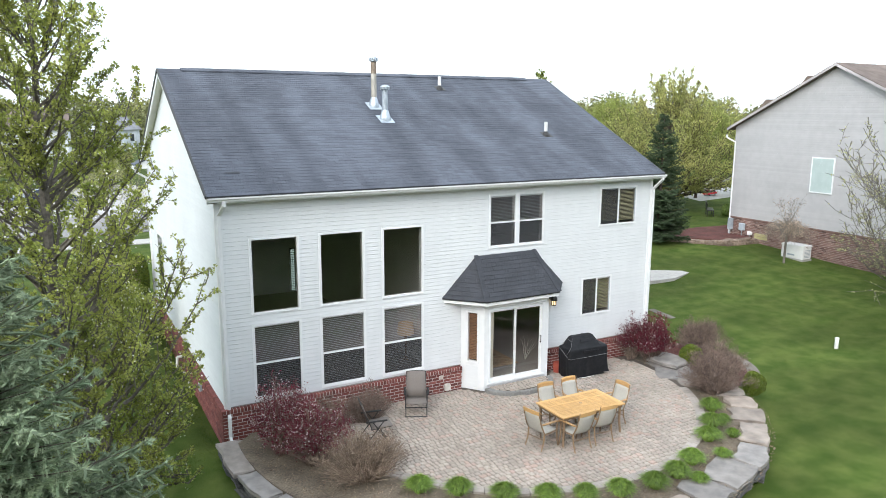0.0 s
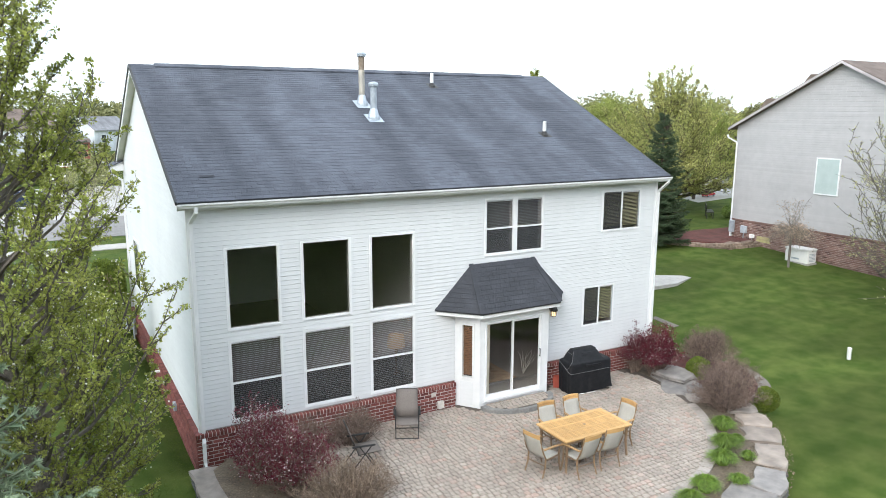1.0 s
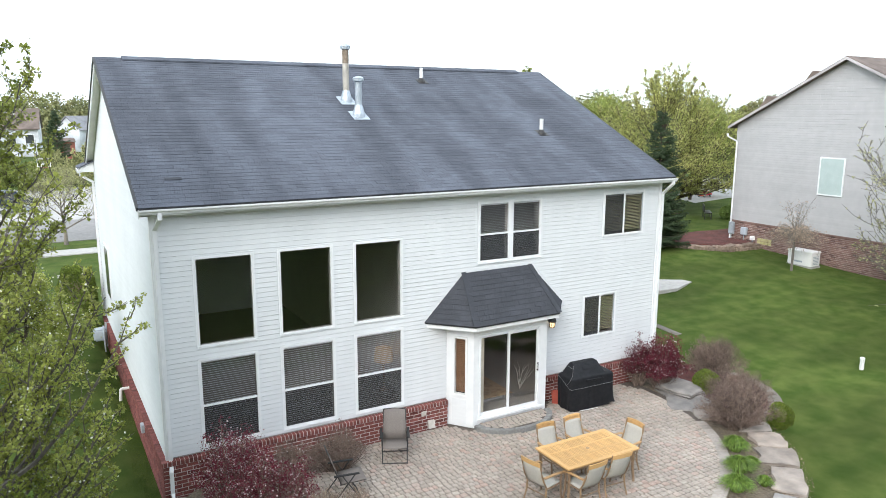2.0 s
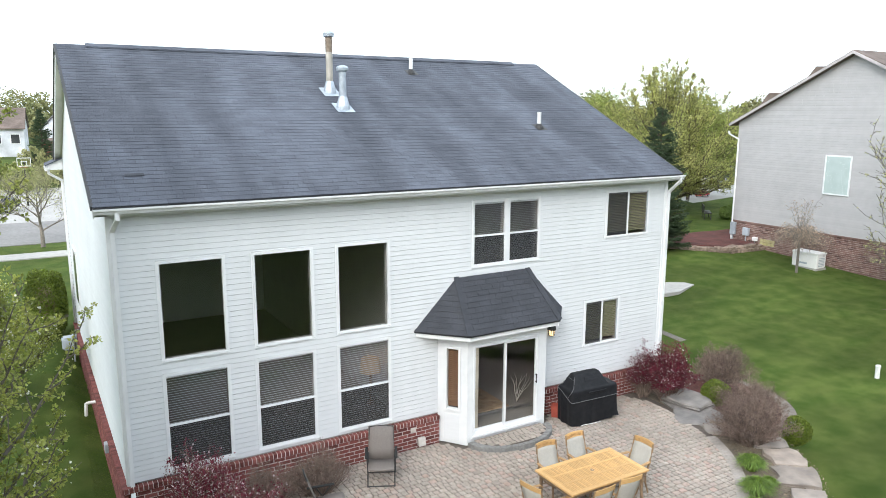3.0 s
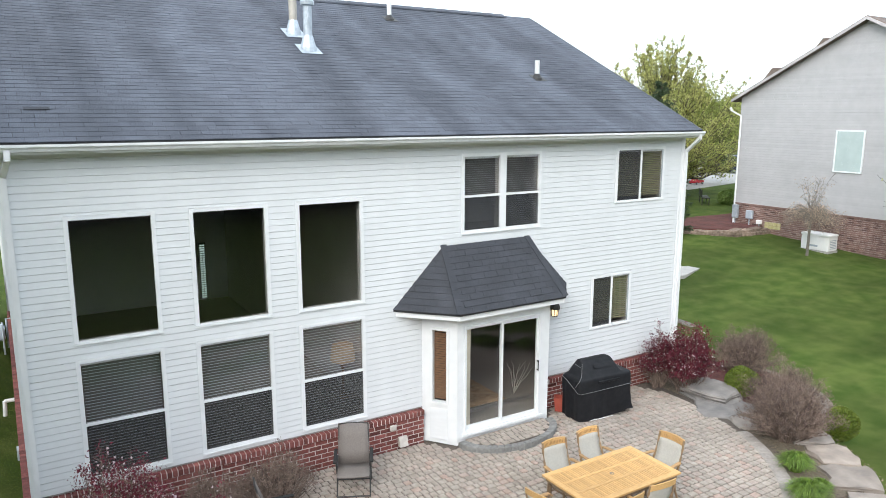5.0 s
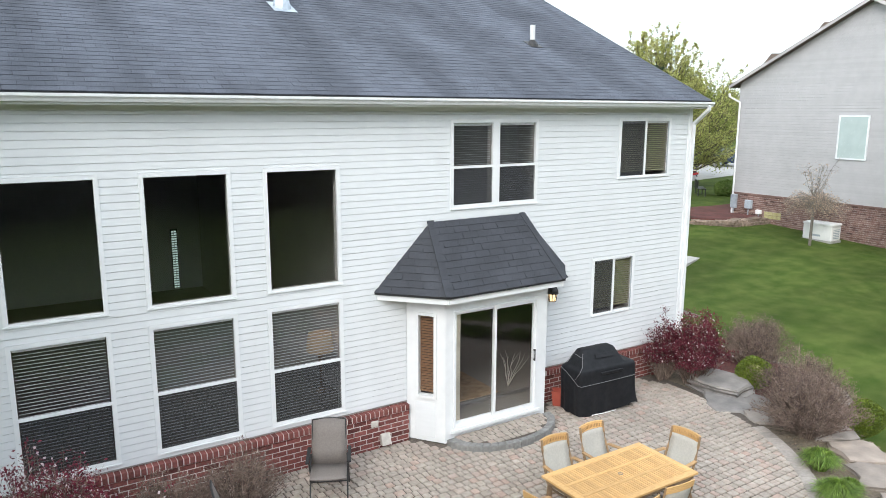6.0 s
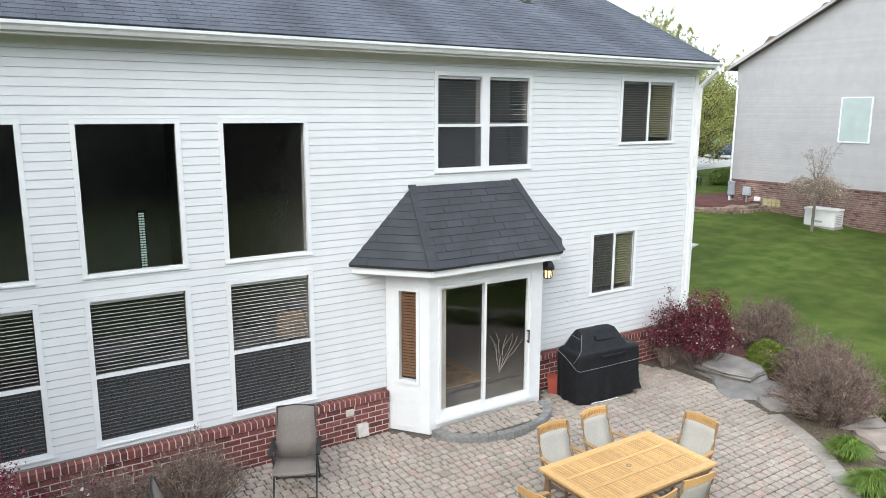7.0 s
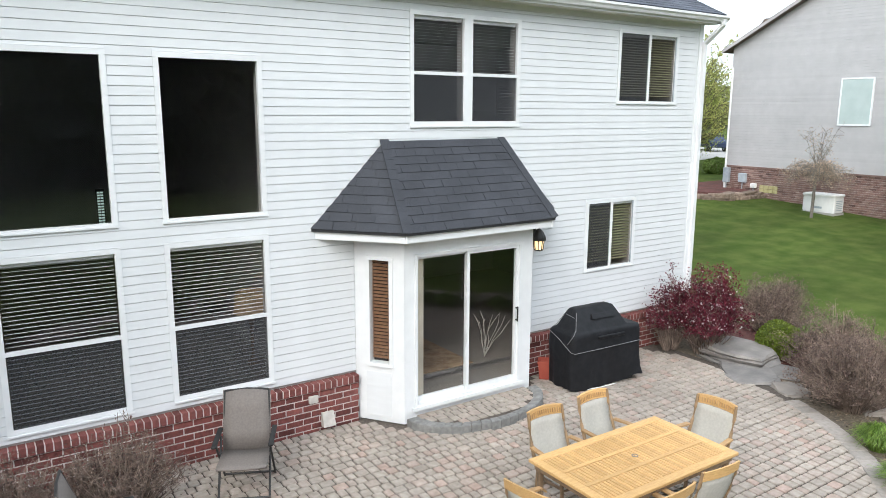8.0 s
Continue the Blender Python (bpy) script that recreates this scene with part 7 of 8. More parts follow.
for p, q in (((-0.35, 6.3, 6.5), (-0.35, 6.25, 6.35)), ((-0.35, 6.25, 6.35), (-0.06, 5.9, 6.1)), ((-0.06, 5.9, 6.1), (-0.06, 5.9, 0.9))):
    bar(b, p, q, 0.08, 0.07)
part("downspout", b, GUTTER, nb, "pale downspout")
b = bmesh.new()
for j in range(4):
    for k in range(2):
        box(b, -0.01, 0.02, 3.38 + j * 0.21, 3.57 + j * 0.21, 0.84 + k * 0.16, 0.985 + k * 0.16)
part("glass_block_window", b, BLOCKGLASS, nb, "yellowed glass block window")
for y, z, wd, hh, m, lab in ((11.3, 1.15, 0.3, 0.65, GREYBOX, "grey electric meter box"), (10.5, 1.2, 0.35, 0.4, GREYBOX, "grey utility box"), (9.95, 1.0, 0.25, 0.2, GENWHITE, "cream junction box")):
    ob = thing("utility_box", (NX - 0.1, y, z), lab + " on the brick wall", "utility box")
    part("box", soft_box(-0.06, 0.1, -wd / 2, wd / 2, 0, hh, 0.02), m, ob)
    b = bmesh.new()
    tube(b, [(0.02, 0, 0), (0.02, 0, -0.5)], 0.025, 6)
    part("conduit", b, GREYBOX, ob)
gz = lawn_height(29.9, 6.2)
gen = thing("generator", (30.0, 6.36, gz), "cream standby generator box on the lawn", "generator", rz=90)
part("housing", soft_box(-0.62, 0.62, -0.34, 0.34, 0.06, 0.66, 0.03, 2), GENWHITE, gen)
part("lid", soft_box(-0.65, 0.65, -0.37, 0.37, 0.66, 0.76, 0.03, 2), GENWHITE, gen)
part("pad", boxes((-0.64, 0.64, -0.36, 0.36, -0.1, 0.06)), CONCRETE, gen)
part("nameplate", boxes((-0.15, 0.25, 0.341, 0.345, 0.2, 0.28)), GREYBOX, gen)
for i in range(6):
    part("louvre", boxes((-0.626, -0.62, -0.22, 0.22, 0.15 + i * 0.07, 0.18 + i * 0.07)), GREYBOX, gen)
# red mulch bed with rough stones at the corner of that house
b = bmesh.new()
extrude_poly(b, [(26.8, 12.2, 0.3), (28.8, 10.0, 0.3), (31.0, 9.8, 0.3), (31.0, 11.6, 0.3), (37, 12.0, 0.3), (37, 17.5, 0.3), (29, 16.5, 0.3)], (0, 0, 0.6))
tagged(part("mulch_bed", b, RED_MULCH), "dark red mulch bed beside the neighbouring house", "mulch", kind="structure")
rnd = random.Random(77)
for i in range(13):
    s = i / 12
    px, py = (26.6 + 2.1 * s / 0.6, 12.3 - 2.3 * s / 0.6) if s < 0.6 else (28.7 + (s - 0.6) * 5.2, 9.9 - (s - 0.6) * 0.6)
    stone(px, py, 0.88 + rnd.uniform(-0.05, 0.05), rnd.uniform(0.6, 0.95), rnd.uniform(0.35, 0.5), 0.17, math.degrees(math.atan2(-1, 0.9)) + rnd.uniform(-25, 25) if s < 0.6 else rnd.uniform(-15, 15), 300 + i, "rough brown border stone of the mulch bed", TANSTONE)
    stone(px + rnd.uniform(-0.1, 0.1), py - 0.05, 0.76, rnd.uniform(0.7, 1.0), 0.5, 0.35, -40 if s < 0.6 else 0, 330 + i, "rough brown border stone of the mulch bed", TANSTONE)
ball_shrub(36.8, 15.9, 0.8, 0.8, 1.0, GREENLEAF, "dark rounded hedge shrub by the bench", 78, 6000, 0.11)
bench = thing("garden_bench", (35.6, 16.9, 0.9), "dark metal garden bench on the mulch", "bench", rz=45)
part("seat", boxes((-0.75, 0.75, -0.22, 0.22, 0.42, 0.46)), BLACK_METAL, bench)
part("backrest", boxes((-0.75, 0.75, 0.22, 0.26, 0.5, 0.9)), BLACK_METAL, bench)
for sx in (-0.7, 0.7):
    for sy in (-0.18, 0.2):
        part("leg", boxes((sx - 0.025, sx + 0.025, sy - 0.025, sy + 0.025, 0, 0.42)), BLACK_METAL, bench)

# ---- street and distance ----
def strip(name, pts, z, material, label, cat):
    b = bmesh.new()
    extrude_poly(b, [(x, y, z - 0.3) for x, y in pts], (0, 0, 0.3))
    return tagged(part(name, b, material), label, cat, kind="structure")


FZ = lawn_height(0, 60)
strip("pavement", [(-60, 25.2), (60, 25.2), (60, 26.7), (-60, 26.7)], FZ + 0.05, CONCRETE, "pale concrete pavement along the street", "pavement")
strip("road", [(-90, 29.5), (120, 29.5), (120, 38), (-90, 38)], FZ + 0.03, ROAD_M, "wide pale worn residential street", "road")
strip("driveway", [(-9, 38), (6, 38), (4, 60), (-5, 60)], FZ + 0.04, CONCRETE, "pale concrete driveway across the street", "driveway")
strip("driveway", [(41, 22.6), (60, 26.5), (62, 36), (46, 36)], FZ + 0.42, CONCRETE, "pale driveway beside the neighbouring house", "driveway")


def car(x, y, z, rz, paint, label, name="car", size=1.0):
    t = thing(name, (x, y, z), label, name.replace("_", " "), rz=rz)
    t.scale = (size, size, size)
    b = bmesh.new()
    prof = [(-2.2, 0.35), (-2.25, 0.75), (-2.0, 0.95), (-1.3, 1.0), (-0.7, 1.45), (0.7, 1.48), (1.5, 1.0), (2.1, 0.85), (2.2, 0.4)]
    extrude_poly(b, [(p, -0.85, q) for p, q in prof], (0, 1.7, 0))
    bmesh.ops.bevel(b, geom=b.edges[:], offset=0.06, segments=2, affect="EDGES")
    body = part("body", b, paint, t)
    part("side_window", boxes((-1.0, 1.05, -0.862, 0.862, 1.02, 1.36)), DARKGLASS, t)
    for wx in (-1.4, 1.35):
        for wy in (-0.8, 0.8):
            b = bmesh.new()
            tube(b, [(wx, wy - 0.1, 0.32), (wx, wy + 0.1, 0.32)], 0.32, 14)
            wh = part("wheel", b, RUBBER, t)
            b = bmesh.new()
            tube(b, [(wx, wy - 0.11, 0.32), (wx, wy + 0.11, 0.32)], 0.19, 10)
            part("rim", b, GALV, wh)


car(44.8, 25.0, FZ + 0.42, 10, RED_PAINT, "small red plastic toy car on the pale driveway", "toy_car", 0.3)
car(56.6, 31.0, FZ + 0.42, 62, DARK_PAINT, "dark blue car parked on the driveway")
car(-3.6, 44, FZ + 0.04, 10, DARK_PAINT, "dark car parked on the driveway across the street")


def far_house(x, y, rz, w, d, h, ridge, wall_m, roof_m, label, z=None, cross=True):
    t = thing("far_house", (x, y, FZ if z is None else z), label, "house", "houses across the street", rz=rz)
    part("wall", boxes((-w / 2, w / 2, -d / 2, d / 2, -1.5, h)), wall_m, t)
    b = bmesh.new()
    extrude_poly(b, [(-w / 2 + 0.01, -d / 2, h), (-w / 2 + 0.01, 0, h + ridge - 0.25), (-w / 2 + 0.01, d / 2, h)], (w - 0.02, 0, 0))
    part("gable_wall", b, wall_m, t)
    b = bmesh.new()
    extrude_poly(b, [(-w / 2 - 0.25, -d / 2 - 0.4, h - 0.2), (-w / 2 - 0.25, 0, h + ridge), (-w / 2 - 0.25, d / 2 + 0.4, h - 0.2), (-w / 2 - 0.25, d / 2 + 0.4, h - 0.35), (-w / 2 - 0.25, 0, h + ridge - 0.2), (-w / 2 - 0.25, -d / 2 - 0.4, h - 0.35)], (w + 0.5, 0, 0))
    part("roof", b, roof_m, t)
    if cross:
        b = bmesh.new()
        extrude_poly(b, [(-w * 0.28, -d / 2 - 0.6, h - 0.2), (-w * 0.28 + w * 0.2, -d / 2 - 0.6, h + ridge * 0.75), (-w * 0.28 + w * 0.4, -d / 2 - 0.6, h - 0.2)], (0, d / 2, 0))
        part("front_gable", b, wall_m, t)
    for i in range(5 if w > 9 else 2):
        for j in range(2 if h > 4.2 else 1):
            xx = -w / 2 + w * (i + 0.5) / (5 if w > 9 else 2)
            win = part("window", boxes((xx - 0.65, xx + 0.65, -d / 2 - 0.05, -d / 2 + 0.02, 0.9 + j * 2.8, 2.4 + j * 2.8)), TRIM, t)
            part("pane", boxes((xx - 0.55, xx + 0.55, -d / 2 - 0.07, -d / 2 - 0.04, 1.0 + j * 2.8, 2.3 + j * 2.8)), DARKGLASS, win)


GREYROOF = mat("grey_far_roof", (0.2, 0.2, 0.215), (0.26, 0.26, 0.275), scale=3, rough=0.9)
far_house(7.6, 127, 48, 9, 4.6, 3.3, 2.1, FARWHITE, GREYROOF, "white gabled house with a grey roof far across the street", 1.1, False)
far_house(-5.6, 117, -4, 12, 9, 3.4, 2.8, FARWHITE, TANROOF, "pale house with a brown roof across the street", 1.5, False)
shed = thing("garden_shed", (3.2, 104, 2.0), "small rust-red wooden shed across the street", "shed", rz=12)
part("wall", boxes((-1.1, 1.1, -0.8, 0.8, -1.6, 1.0)), FARBRICK, shed)
b = bmesh.new()
extrude_poly(b, [(-1.25, -0.95, 0.95), (-1.25, 0, 1.5), (-1.25, 0.95, 0.95)], (2.5, 0, 0))
part("roof", b, TANROOF, shed)
part("door", boxes((-0.4, 0.4, -0.84, -0.805, -1.0, 0.7)), TANROOF, shed)
far_house(-24, 66, 10, 14, 10, 5.4, 3.6, FARBRICK, TANROOF, "red brick house across the street")
far_house(26, 88, -8, 14, 10, 5.4, 3.4, FARWHITE, TANROOF, "white house with a brown roof far away")

hoop = thing("basketball_hoop", (-0.8, 46.5, FZ), "basketball hoop with white backboard by the driveway", "basketball hoop")
b = bmesh.new()
tube(b, [(0, 0.5, 0), (0, 0.5, 2.6), (0, 0.1, 3.2)], 0.07, 8)
part("pole", b, BLACK_METAL, hoop)
part("backboard", boxes((-0.4, 0.4, -0.006, 0.006, 2.98, 3.5)), GLASS, hoop, "clear acrylic backboard")
part("board_frame", boxes((-0.44, 0.44, -0.03, 0.03, 3.5, 3.55), (-0.44, 0.44, -0.03, 0.03, 2.93, 2.98), (-0.44, -0.4, -0.03, 0.03, 2.98, 3.5), (0.4, 0.44, -0.03, 0.03, 2.98, 3.5), (-0.19, 0.19, -0.04, -0.012, 3.27, 3.31), (-0.19, -0.15, -0.04, -0.012, 3.02, 3.27), (0.15, 0.19, -0.04, -0.012, 3.02, 3.27)), PVC, hoop, "white board frame")
b = bmesh.new()
tube(b, [(0.23 * math.cos(k * math.tau / 12), -0.28 + 0.23 * math.sin(k * math.tau / 12), 2.9) for k in range(13)], 0.015, 5)
part("rim", b, TERRACOTTA, hoop)
spruce("green_spruce", 1.7, 90, FZ, 7.2, 1.9, "dark blue-green spruce across the street", SPRUCE, 45, whorls=22, per=9, tuft=0.4, thick=0.1, gap=0.35)
for i, (x, y, h, r) in enumerate(((2.1, 63, 2.6, 1.7), (-1.3, 58, 2.4, 1.8), (0.3, 71, 3.2, 2.0), (-3.6, 64, 3.0, 2.2), (4.2, 74, 3.4, 2.4), (-6.5, 70, 4.0, 2.6))):
    crown_tree("yard_shrub", x, y, FZ, h, r, "rounded yard shrub in olive spring leaf", YGLEAF if i % 2 else BUDLEAF, 0.2, 5, 90 + i, oval, limbs=34, trunk_r=0.08, secs=5, twigs=2, gap=0.3, thin=0.02, low=0.08)
for i, (x, y, h, m) in enumerate(((-9, 52, 6.5, LIMELEAF), (-16, 40, 7.5, GREENLEAF), (10, 60, 8, LIMELEAF), (-22, 22, 8, LIMELEAF), (-13, 12, 7.0, GREENLEAF))):
    crown_tree("far_tree", x, y, FZ, h, h * 0.42, "leafy yard tree in spring green" if m is GREENLEAF else "yard tree in yellow spring leaf", m, 0.2, 4, 80 + i, oval, limbs=44, trunk_r=0.18, secs=6, gap=0.34, thin=0.02, lead=0.7)


# far woods all round: uneven crowns of leaf clumps over a low bank
def woods(name, arcs, seed, label, leaf_size, base_h, leaf=FARWOOD, fine=150):
    rng = np.random.default_rng(seed)
    pts = []
    for dist, a0, a1, count, h in arcs:
        for k in range(count):
            a = math.radians(rng.uniform(a0, a1))
            dd = dist * rng.uniform(0.9, 1.2)
            cx, cy = 6 + dd * math.sin(a), dd * math.cos(a)
            hh = h * rng.uniform(0.65, 1.15)
            r = hh * rng.uniform(0.3, 0.45)
            n = fine
            q = in_ball(rng, n, (r, r, hh * 0.5), 0.55)
            q += np.array([cx, cy, base_h + hh * 0.5])
            pts.append(q)
    me = leaf_mesh(name, np.concatenate(pts), leaf_size, leaf, rng, aspect=0.8)
    return tagged(new(name, me), label, "woods", kind="stuff")


woods("far_woods", [(150, -9, 58, 110, 9.0), (205, -9, 58, 90, 12.5)], 5, "hazy spring woods along the horizon", 0.6, 0.0, FARWOOD, 900)
woods("far_woods", [(150, -75, -9, 70, 9.0), (150, 58, 100, 50, 9.0), (210, 58, 100, 45, 13.0)], 7, "hazy spring woods beyond the street", 1.3, 0.0)
# never in view: keeps bright sky out of the window reflections
woods("rear_woods", [(46, 100, 260, 260, 13.0), (40, 100, 260, 160, 6.0)], 6, "unseen tall woods behind the garden that darken the window reflections", 2.0, -0.6, REARWOOD)

# ---- pieces: bay shingles, near roof tabs, bricks, pavers ----
for i, q in enumerate(near_tabs):
    c = q[0].copy()
    ob = new("shingle", raw("shingle", [p - c for p in q], list(TABF), SHINGLE_O))
    ob.parent, ob.location = roof, c
for n_slope, (a, b, c, d) in enumerate(PIECES_LATER):
    ud = (b - a).normalized()
    nd = ud.cross((c + d) / 2 - a).normalized()
    nd = nd if nd.z > 0 else -nd
    vd = nd.cross(ud)
    vd = vd if vd.z > 0 else -vd
    hgt = (d - a).dot(vd)
    ub, uc, udd = (b - a).length, (c - a).dot(ud), (d - a).dot(ud)
    edge = lambda v, h=hgt, ub=ub, uc=uc, u0=udd: (u0 * v / h, ub + (uc - ub) * v / h)
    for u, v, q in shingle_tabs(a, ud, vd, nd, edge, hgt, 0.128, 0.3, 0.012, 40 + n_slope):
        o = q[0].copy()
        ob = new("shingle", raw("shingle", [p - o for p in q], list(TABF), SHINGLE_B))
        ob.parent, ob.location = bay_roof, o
# hip caps on the bay roof
for p, q in ((RP["fl"], RP["tl"]), (RP["fr"], RP["tr"])):
    n = 9
    for i in range(n):
        a, b = p.lerp(q, i / n), p.lerp(q, (i + 1.15) / n)
        cb = bmesh.new()
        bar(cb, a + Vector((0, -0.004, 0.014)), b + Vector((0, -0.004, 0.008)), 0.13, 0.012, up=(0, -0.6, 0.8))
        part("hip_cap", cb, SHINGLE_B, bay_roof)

# brick base: rowlock cap over seven courses
BRICK_Y, CAP_Z, CH = -0.09, 0.70, 0.0855
BL = 0.232


def brick_mesh(l, h, d, name="brick", material=BRICK_O):
    e = 0.004
    v = [(e, 0, e), (l - e, 0, e), (l - e, 0, h - e), (e, 0, h - e), (0, e, 0), (l, e, 0), (l, e, h), (0, e, h), (0, d, 0), (l, d, 0), (l, d, h), (0, d, h)]
    f = [(0, 1, 2, 3), (4, 5, 1, 0), (5, 6, 2, 1), (6, 7, 3, 2), (7, 4, 0, 3), (4, 8, 9, 5), (5, 9, 10, 6), (6, 10, 11, 7), (7, 11, 8, 4)]
    return v, f


bases = []
for x0, x1 in ((-0.09, 6.52), (9.58, HX1 + 0.09)):
    base = part("brick_base", boxes((x0 + 0.008, x1 - 0.008, BRICK_Y + 0.006, 0.019, -0.3, 0.69)), MORTAR, house, "red brick base with a rowlock cap")
    bases.append((base, x0, x1))
shared = {}
jv, jf = [], []
count = 0
for base, x0, x1 in bases:
    for r in range(12):
        z = CAP_Z - 0.105 - (r + 1) * CH
        if z < -0.3:
            break
        x = x0 - (BL / 2 if r % 2 else 0)
        while x < x1:
            a, b = max(x, x0), min(x + BL - 0.015, x1)
            if b - a > 0.03:
                l = round(b - a, 3)
                v, f = brick_mesh(l, CH - 0.015, 0.09)
                if z > -0.03 and (a > 3.9 and a < 6.6 or 9.5 < a < 13) and count < 230:
                    if l not in shared:
                        shared[l] = raw("brick", v, f, BRICK_O)
                    part("brick", shared[l], None, base, loc=(a, BRICK_Y + random.uniform(-0.002, 0.002), z))
                    count += 1
                else:
                    i = len(jv)
                    jv += [(p + a, q + BRICK_Y, s + z) for p, q, s in v]
                    jf += [tuple(i + k for k in g) for g in f]
            x += BL
    part("mortar_bed", boxes((x0 + 0.003, x1 - 0.003, BRICK_Y - 0.024, BRICK_Y + 0.02, CAP_Z - 0.098, CAP_Z - 0.006)), MORTAR, base)
    n = int((x1 - x0) / 0.083)
    w = (x1 - x0) / n
    v, f = brick_mesh(w - 0.014, 0.1, 0.14)
    me = raw("cap_brick", v, f, BRICK_O)
    for i in range(n):
        part("cap_brick", me, None, base, loc=(x0 + i * w + 0.005, BRICK_Y - 0.03 + random.uniform(-0.003, 0.003), CAP_Z - 0.1 + random.uniform(-0.002, 0.002)))
run = new("brick_run", raw("brick_run", jv, jf, BRICK_J))
run.parent, run["kind"] = bases[0][0], "stuff"
# side wall bricks in one run
side_base = part("brick_base", boxes((-0.081, 0.019, BRICK_Y + 0.1, HY1, -0.5, 0.69)), MORTAR, house, "red brick base of the gable wall")
jv, jf = [], []
for r in range(13):
    z = CAP_Z - 0.105 - (r + 1) * CH
    y = -0.075 - (BL / 2 if r % 2 else 0)
    while y < HY1:
        lo = max(y, -0.075)
        v, f = brick_mesh(y + BL - 0.015 - lo, CH - 0.015, 0.09)
        i = len(jv)
        jv += [(-0.09 + q, y + BL - 0.015 - p, s + z) for p, q, s in v]
        jf += [tuple(i + k for k in g) for g in f]
        y += BL
y = -0.1
while y < HY1:
    v, f = brick_mesh(0.073, 0.1, 0.14)
    i = len(jv)
    jv += [(-0.12 + q, y + 0.073 - p, s + CAP_Z - 0.1) for p, q, s in v]
    jf += [tuple(i + k for k in g) for g in f]
    y += 0.083
run = new("brick_run", raw("brick_run", jv, jf, BRICK_J))
run.parent, run["kind"] = side_base, "stuff"


# pavers
def paver_mesh(w, d, h=0.05, e=0.01):
    c = e * 1.1
    top = [(c, c), (w / 2, c * 0.75), (w - c, c), (w - c * 0.75, d / 2), (w - c, d - c), (w / 2, d - c * 0.75), (c, d - c), (c * 0.75, d / 2)]
    low = [(e * 0.5, e * 0.5), (w / 2, 0), (w - e * 0.5, e * 0.5), (w, d / 2), (w - e * 0.5, d - e * 0.5), (w / 2, d), (e * 0.5, d - e * 0.5), (0, d / 2)]
    v = [(x, y, h) for x, y in top] + [(x, y, h - e * 0.8) for x, y in low] + [(x, y, 0) for x, y in low]
    f = [tuple(range(8))]
    for i in range(8):
        j = (i + 1) % 8
        f += [(8 + i, 8 + j, j, i), (16 + i, 16 + j, 8 + j, 8 + i)]
    return v, f


rnd = random.Random(11)
SIZES = (0.105, 0.135, 0.17)
ROW = 0.14
pm = {}
jv, jf = [], []
n_obj = 0
R_IN = PATIO_R - 0.19
y = -0.1 - ROW
while y > PATIO_C.y - R_IN:
    yc = y + ROW / 2
    half = math.sqrt(max(0, R_IN ** 2 - (yc - PATIO_C.y) ** 2))
    x, x_end = PATIO_C.x - half + rnd.uniform(0, 0.05), PATIO_C.x + half
    while x < x_end - 0.05:
        w = min(rnd.choice(SIZES), x_end - x)
        cx = x + w / 2
        inside_bay = yc > BF - 0.08 and 6.45 < cx < 9.65 and yc > -0.62 + max(0, (6.95 - cx) * 1.38, (cx - 9.14) * 1.38) - 0.1
        under_step = ((cx - STEP_C.x) / 1.08) ** 2 + ((yc - STEP_C.y) / 0.66) ** 2 < 1
        rocks = cx > 12.0 and yc > -2.7 and (cx - 12.0) > (-yc - 0.2) * 0.5 + 0.15
        if not (inside_bay or under_step or rocks):
            wk = round(w - 0.013, 3)
            dz = rnd.uniform(-0.003, 0.003)
            near = 5.2 < cx < 9.6 and -2.75 < yc < -1.1
            if near and n_obj < 290:
                if wk not in pm:
                    pm[wk] = raw("paver", *paver_mesh(wk, ROW - 0.013), PAVER_O)
                part("paver", pm[wk], None, patio, loc=(x, y, PATIO_Z - 0.05 + dz), rot=(0, 0, rnd.uniform(-0.015, 0.015)))
                n_obj += 1
            else:
                v, f = paver_mesh(wk, ROW - 0.013)
                i = len(jv)
                s = rnd.uniform(-0.02, 0.02)
                jv += [(x + a - s * b, y + b + s * a, PATIO_Z - 0.05 + dz + c) for a, b, c in v]
                jf += [tuple(i + k for k in g) for g in f]
        x += w
    y -= ROW
field = new("paver_field", raw("paver_field", jv, jf, PAVER_J))
field.parent, field["kind"] = patio, "stuff"
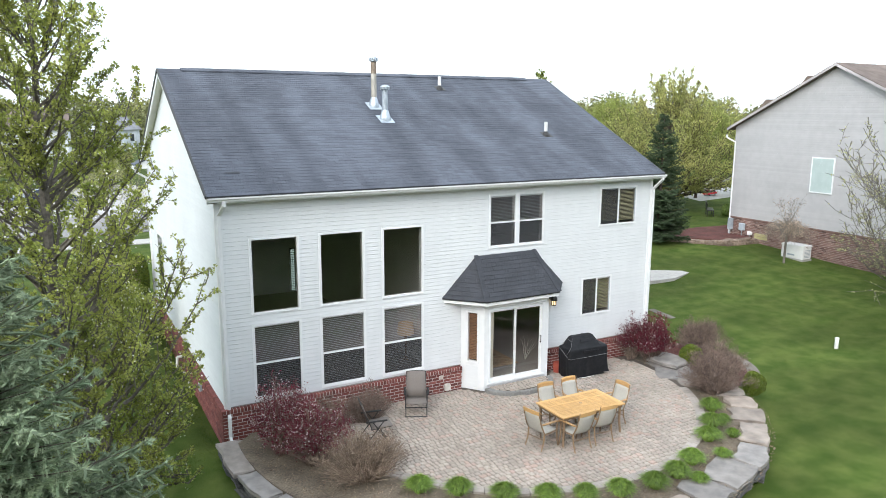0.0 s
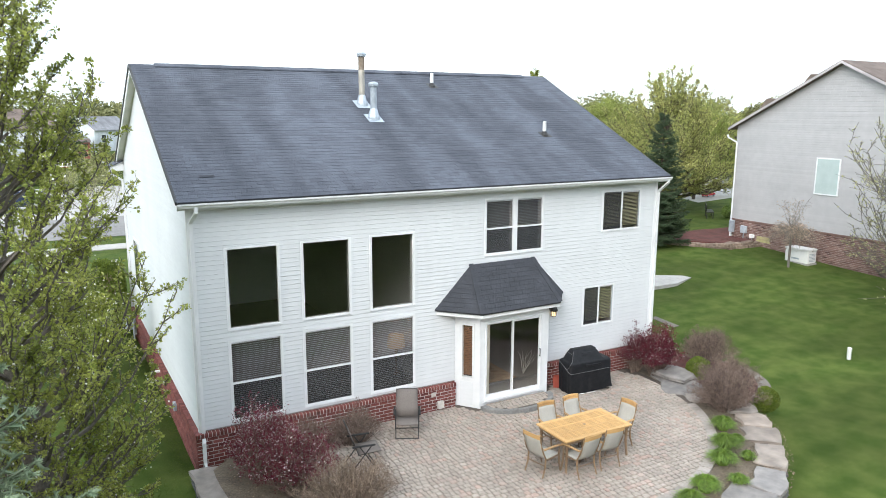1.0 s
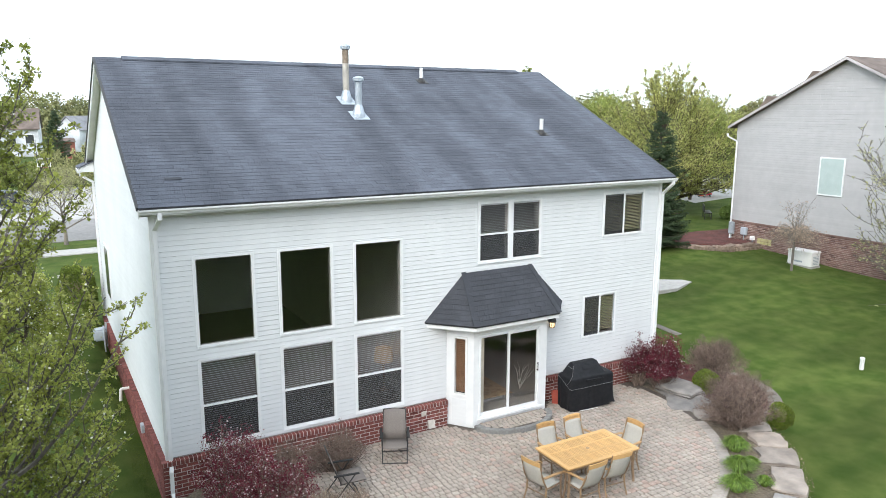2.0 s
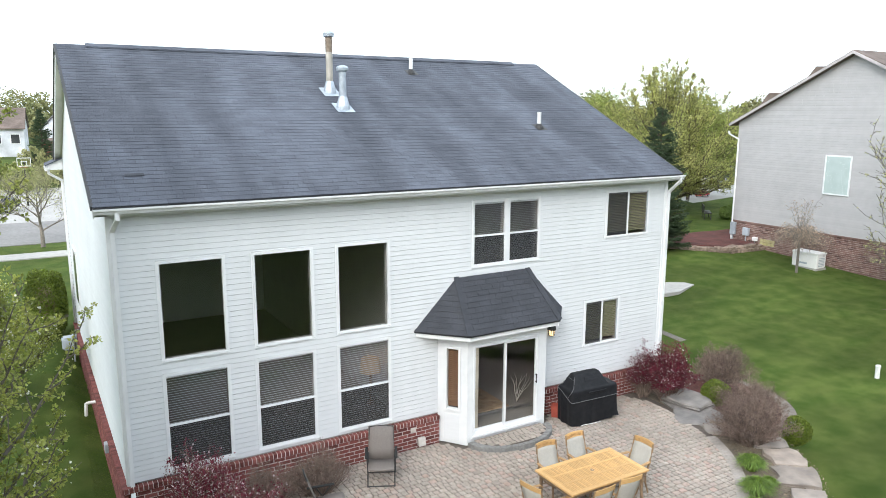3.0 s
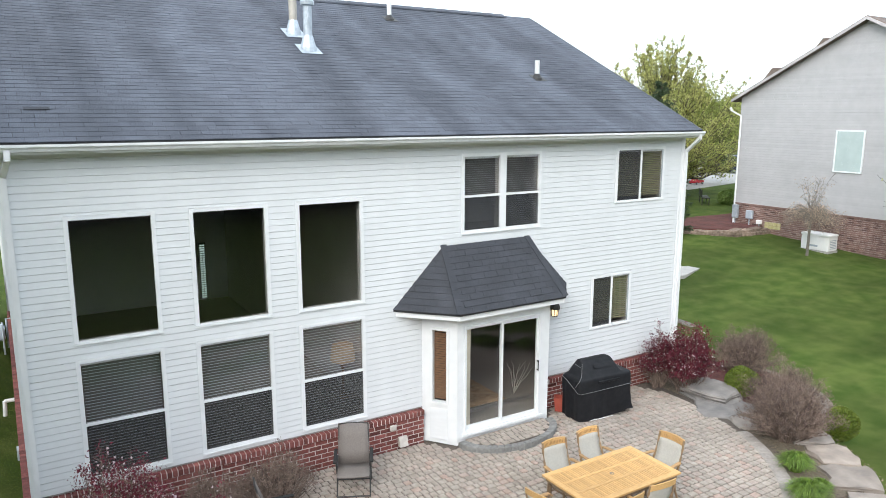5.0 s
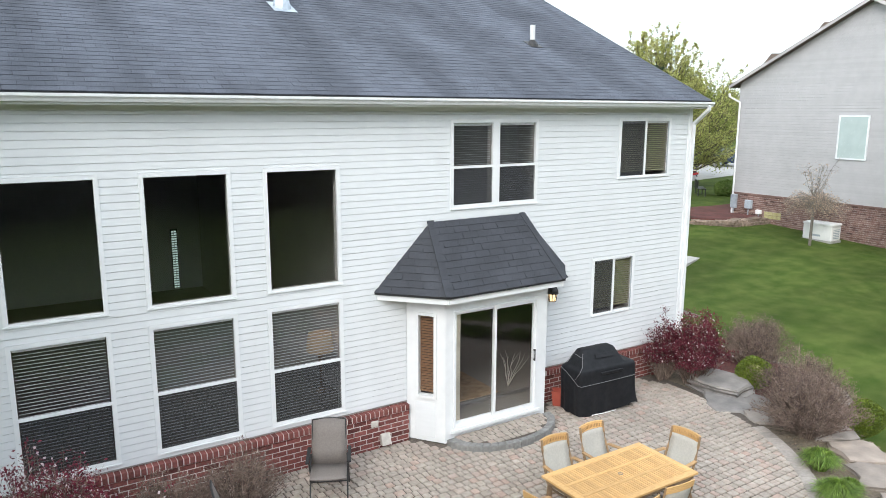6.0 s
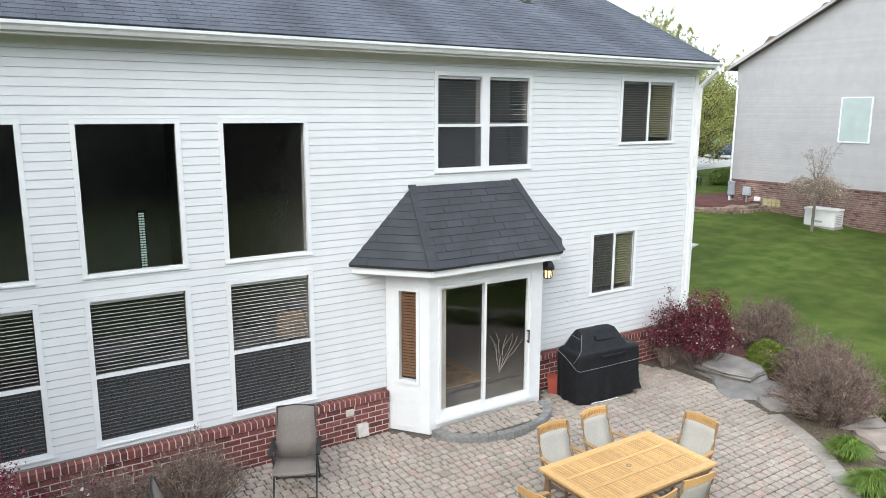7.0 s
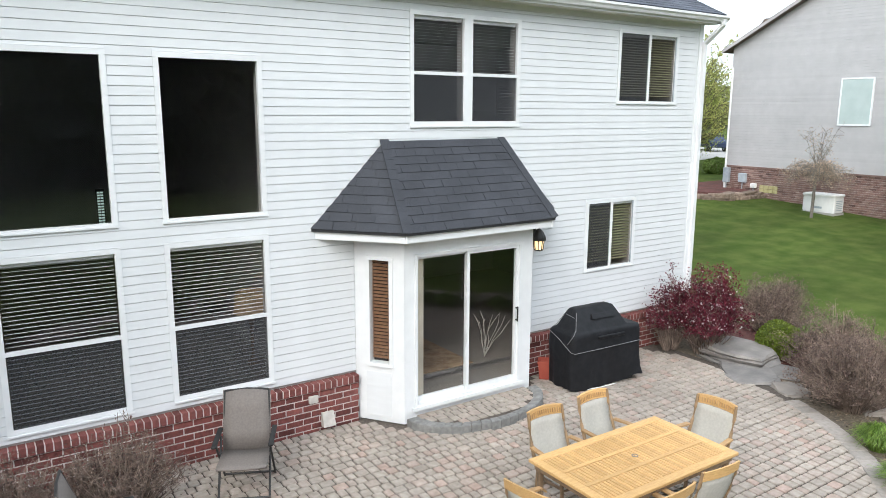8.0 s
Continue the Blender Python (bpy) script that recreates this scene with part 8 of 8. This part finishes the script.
# soldier edging round the patio
n = 78
for k in range(n):
    a0 = math.asin(0.9 / PATIO_R)
    a = math.pi - a0 + 0.02 + (math.pi + 2 * a0) * k / n
    x, yv = PATIO_C.x + PATIO_R * math.cos(a + 0.02), PATIO_C.y + PATIO_R * math.sin(a + 0.02)
    if x > 12.0 and yv > -2.9:
        continue
    if "edge" not in pm:
        pm["edge"] = raw("edging_paver", *paver_mesh(0.255, math.pi * PATIO_R / n * 1.08 - 0.006, 0.055, 0.01), EDGE_PAVER)
    ob = part("edging_paver", pm["edge"], None, patio, rot=(0, 0, a + 0.04 + math.pi))
    ob.location = (x + 0.11 * math.sin(a), yv - 0.11 * math.cos(a), PATIO_Z - 0.05 + rnd.uniform(-0.002, 0.002))
# step: tan pavers inside a grey soldier rim
n = 23
sx, sy = 1.13, 0.69
for k in range(n):
    a = math.pi + (k + 0.5) * math.pi / n
    a0, a1 = math.pi + k * math.pi / n, math.pi + (k + 1) * math.pi / n - 0.006
    b = bmesh.new()
    q = [(STEP_C.x + m * sx * math.cos(t), STEP_C.y + m * (sy + 0.02) * math.sin(t), 0.0) for t, m in ((a0, 0.85), (a1, 0.85), (a1, 1.0), ((a0 * 2 + a1 * 4) / 6, 1.0), ((a0 * 4 + a1 * 2) / 6, 1.0), (a0, 1.0))]
    extrude_poly(b, [(p[0], p[1], PATIO_Z - 0.02) for p in q], (0, 0, STEP_Z - PATIO_Z + 0.02))
    bmesh.ops.bevel(b, geom=[e for e in b.edges if min(v.co.z for v in e.verts) > STEP_Z - 0.01], offset=0.012, segments=1, affect="EDGES")
    part("rim_paver", b, GREY_PAVER, step)
y = STEP_C.y + 0.05 - 0.145
while y > STEP_C.y - sy * 0.85:
    half = sx * 0.85 * math.sqrt(max(0, 1 - ((y + 0.07 - STEP_C.y) / (sy * 0.85)) ** 2))
    x = STEP_C.x - half + rnd.uniform(0, 0.03)
    while x < STEP_C.x + half - 0.05:
        w = min(rnd.choice(SIZES), STEP_C.x + half - x)
        wk = round(w - 0.014, 3)
        key = ("s", wk)
        if key not in pm:
            pm[key] = raw("paver", *paver_mesh(wk, 0.136), PAVER_O)
        part("paver", pm[key], None, step, loc=(x, y, STEP_Z - 0.052 + rnd.uniform(-0.002, 0.002)))
        x += w
    y -= 0.145
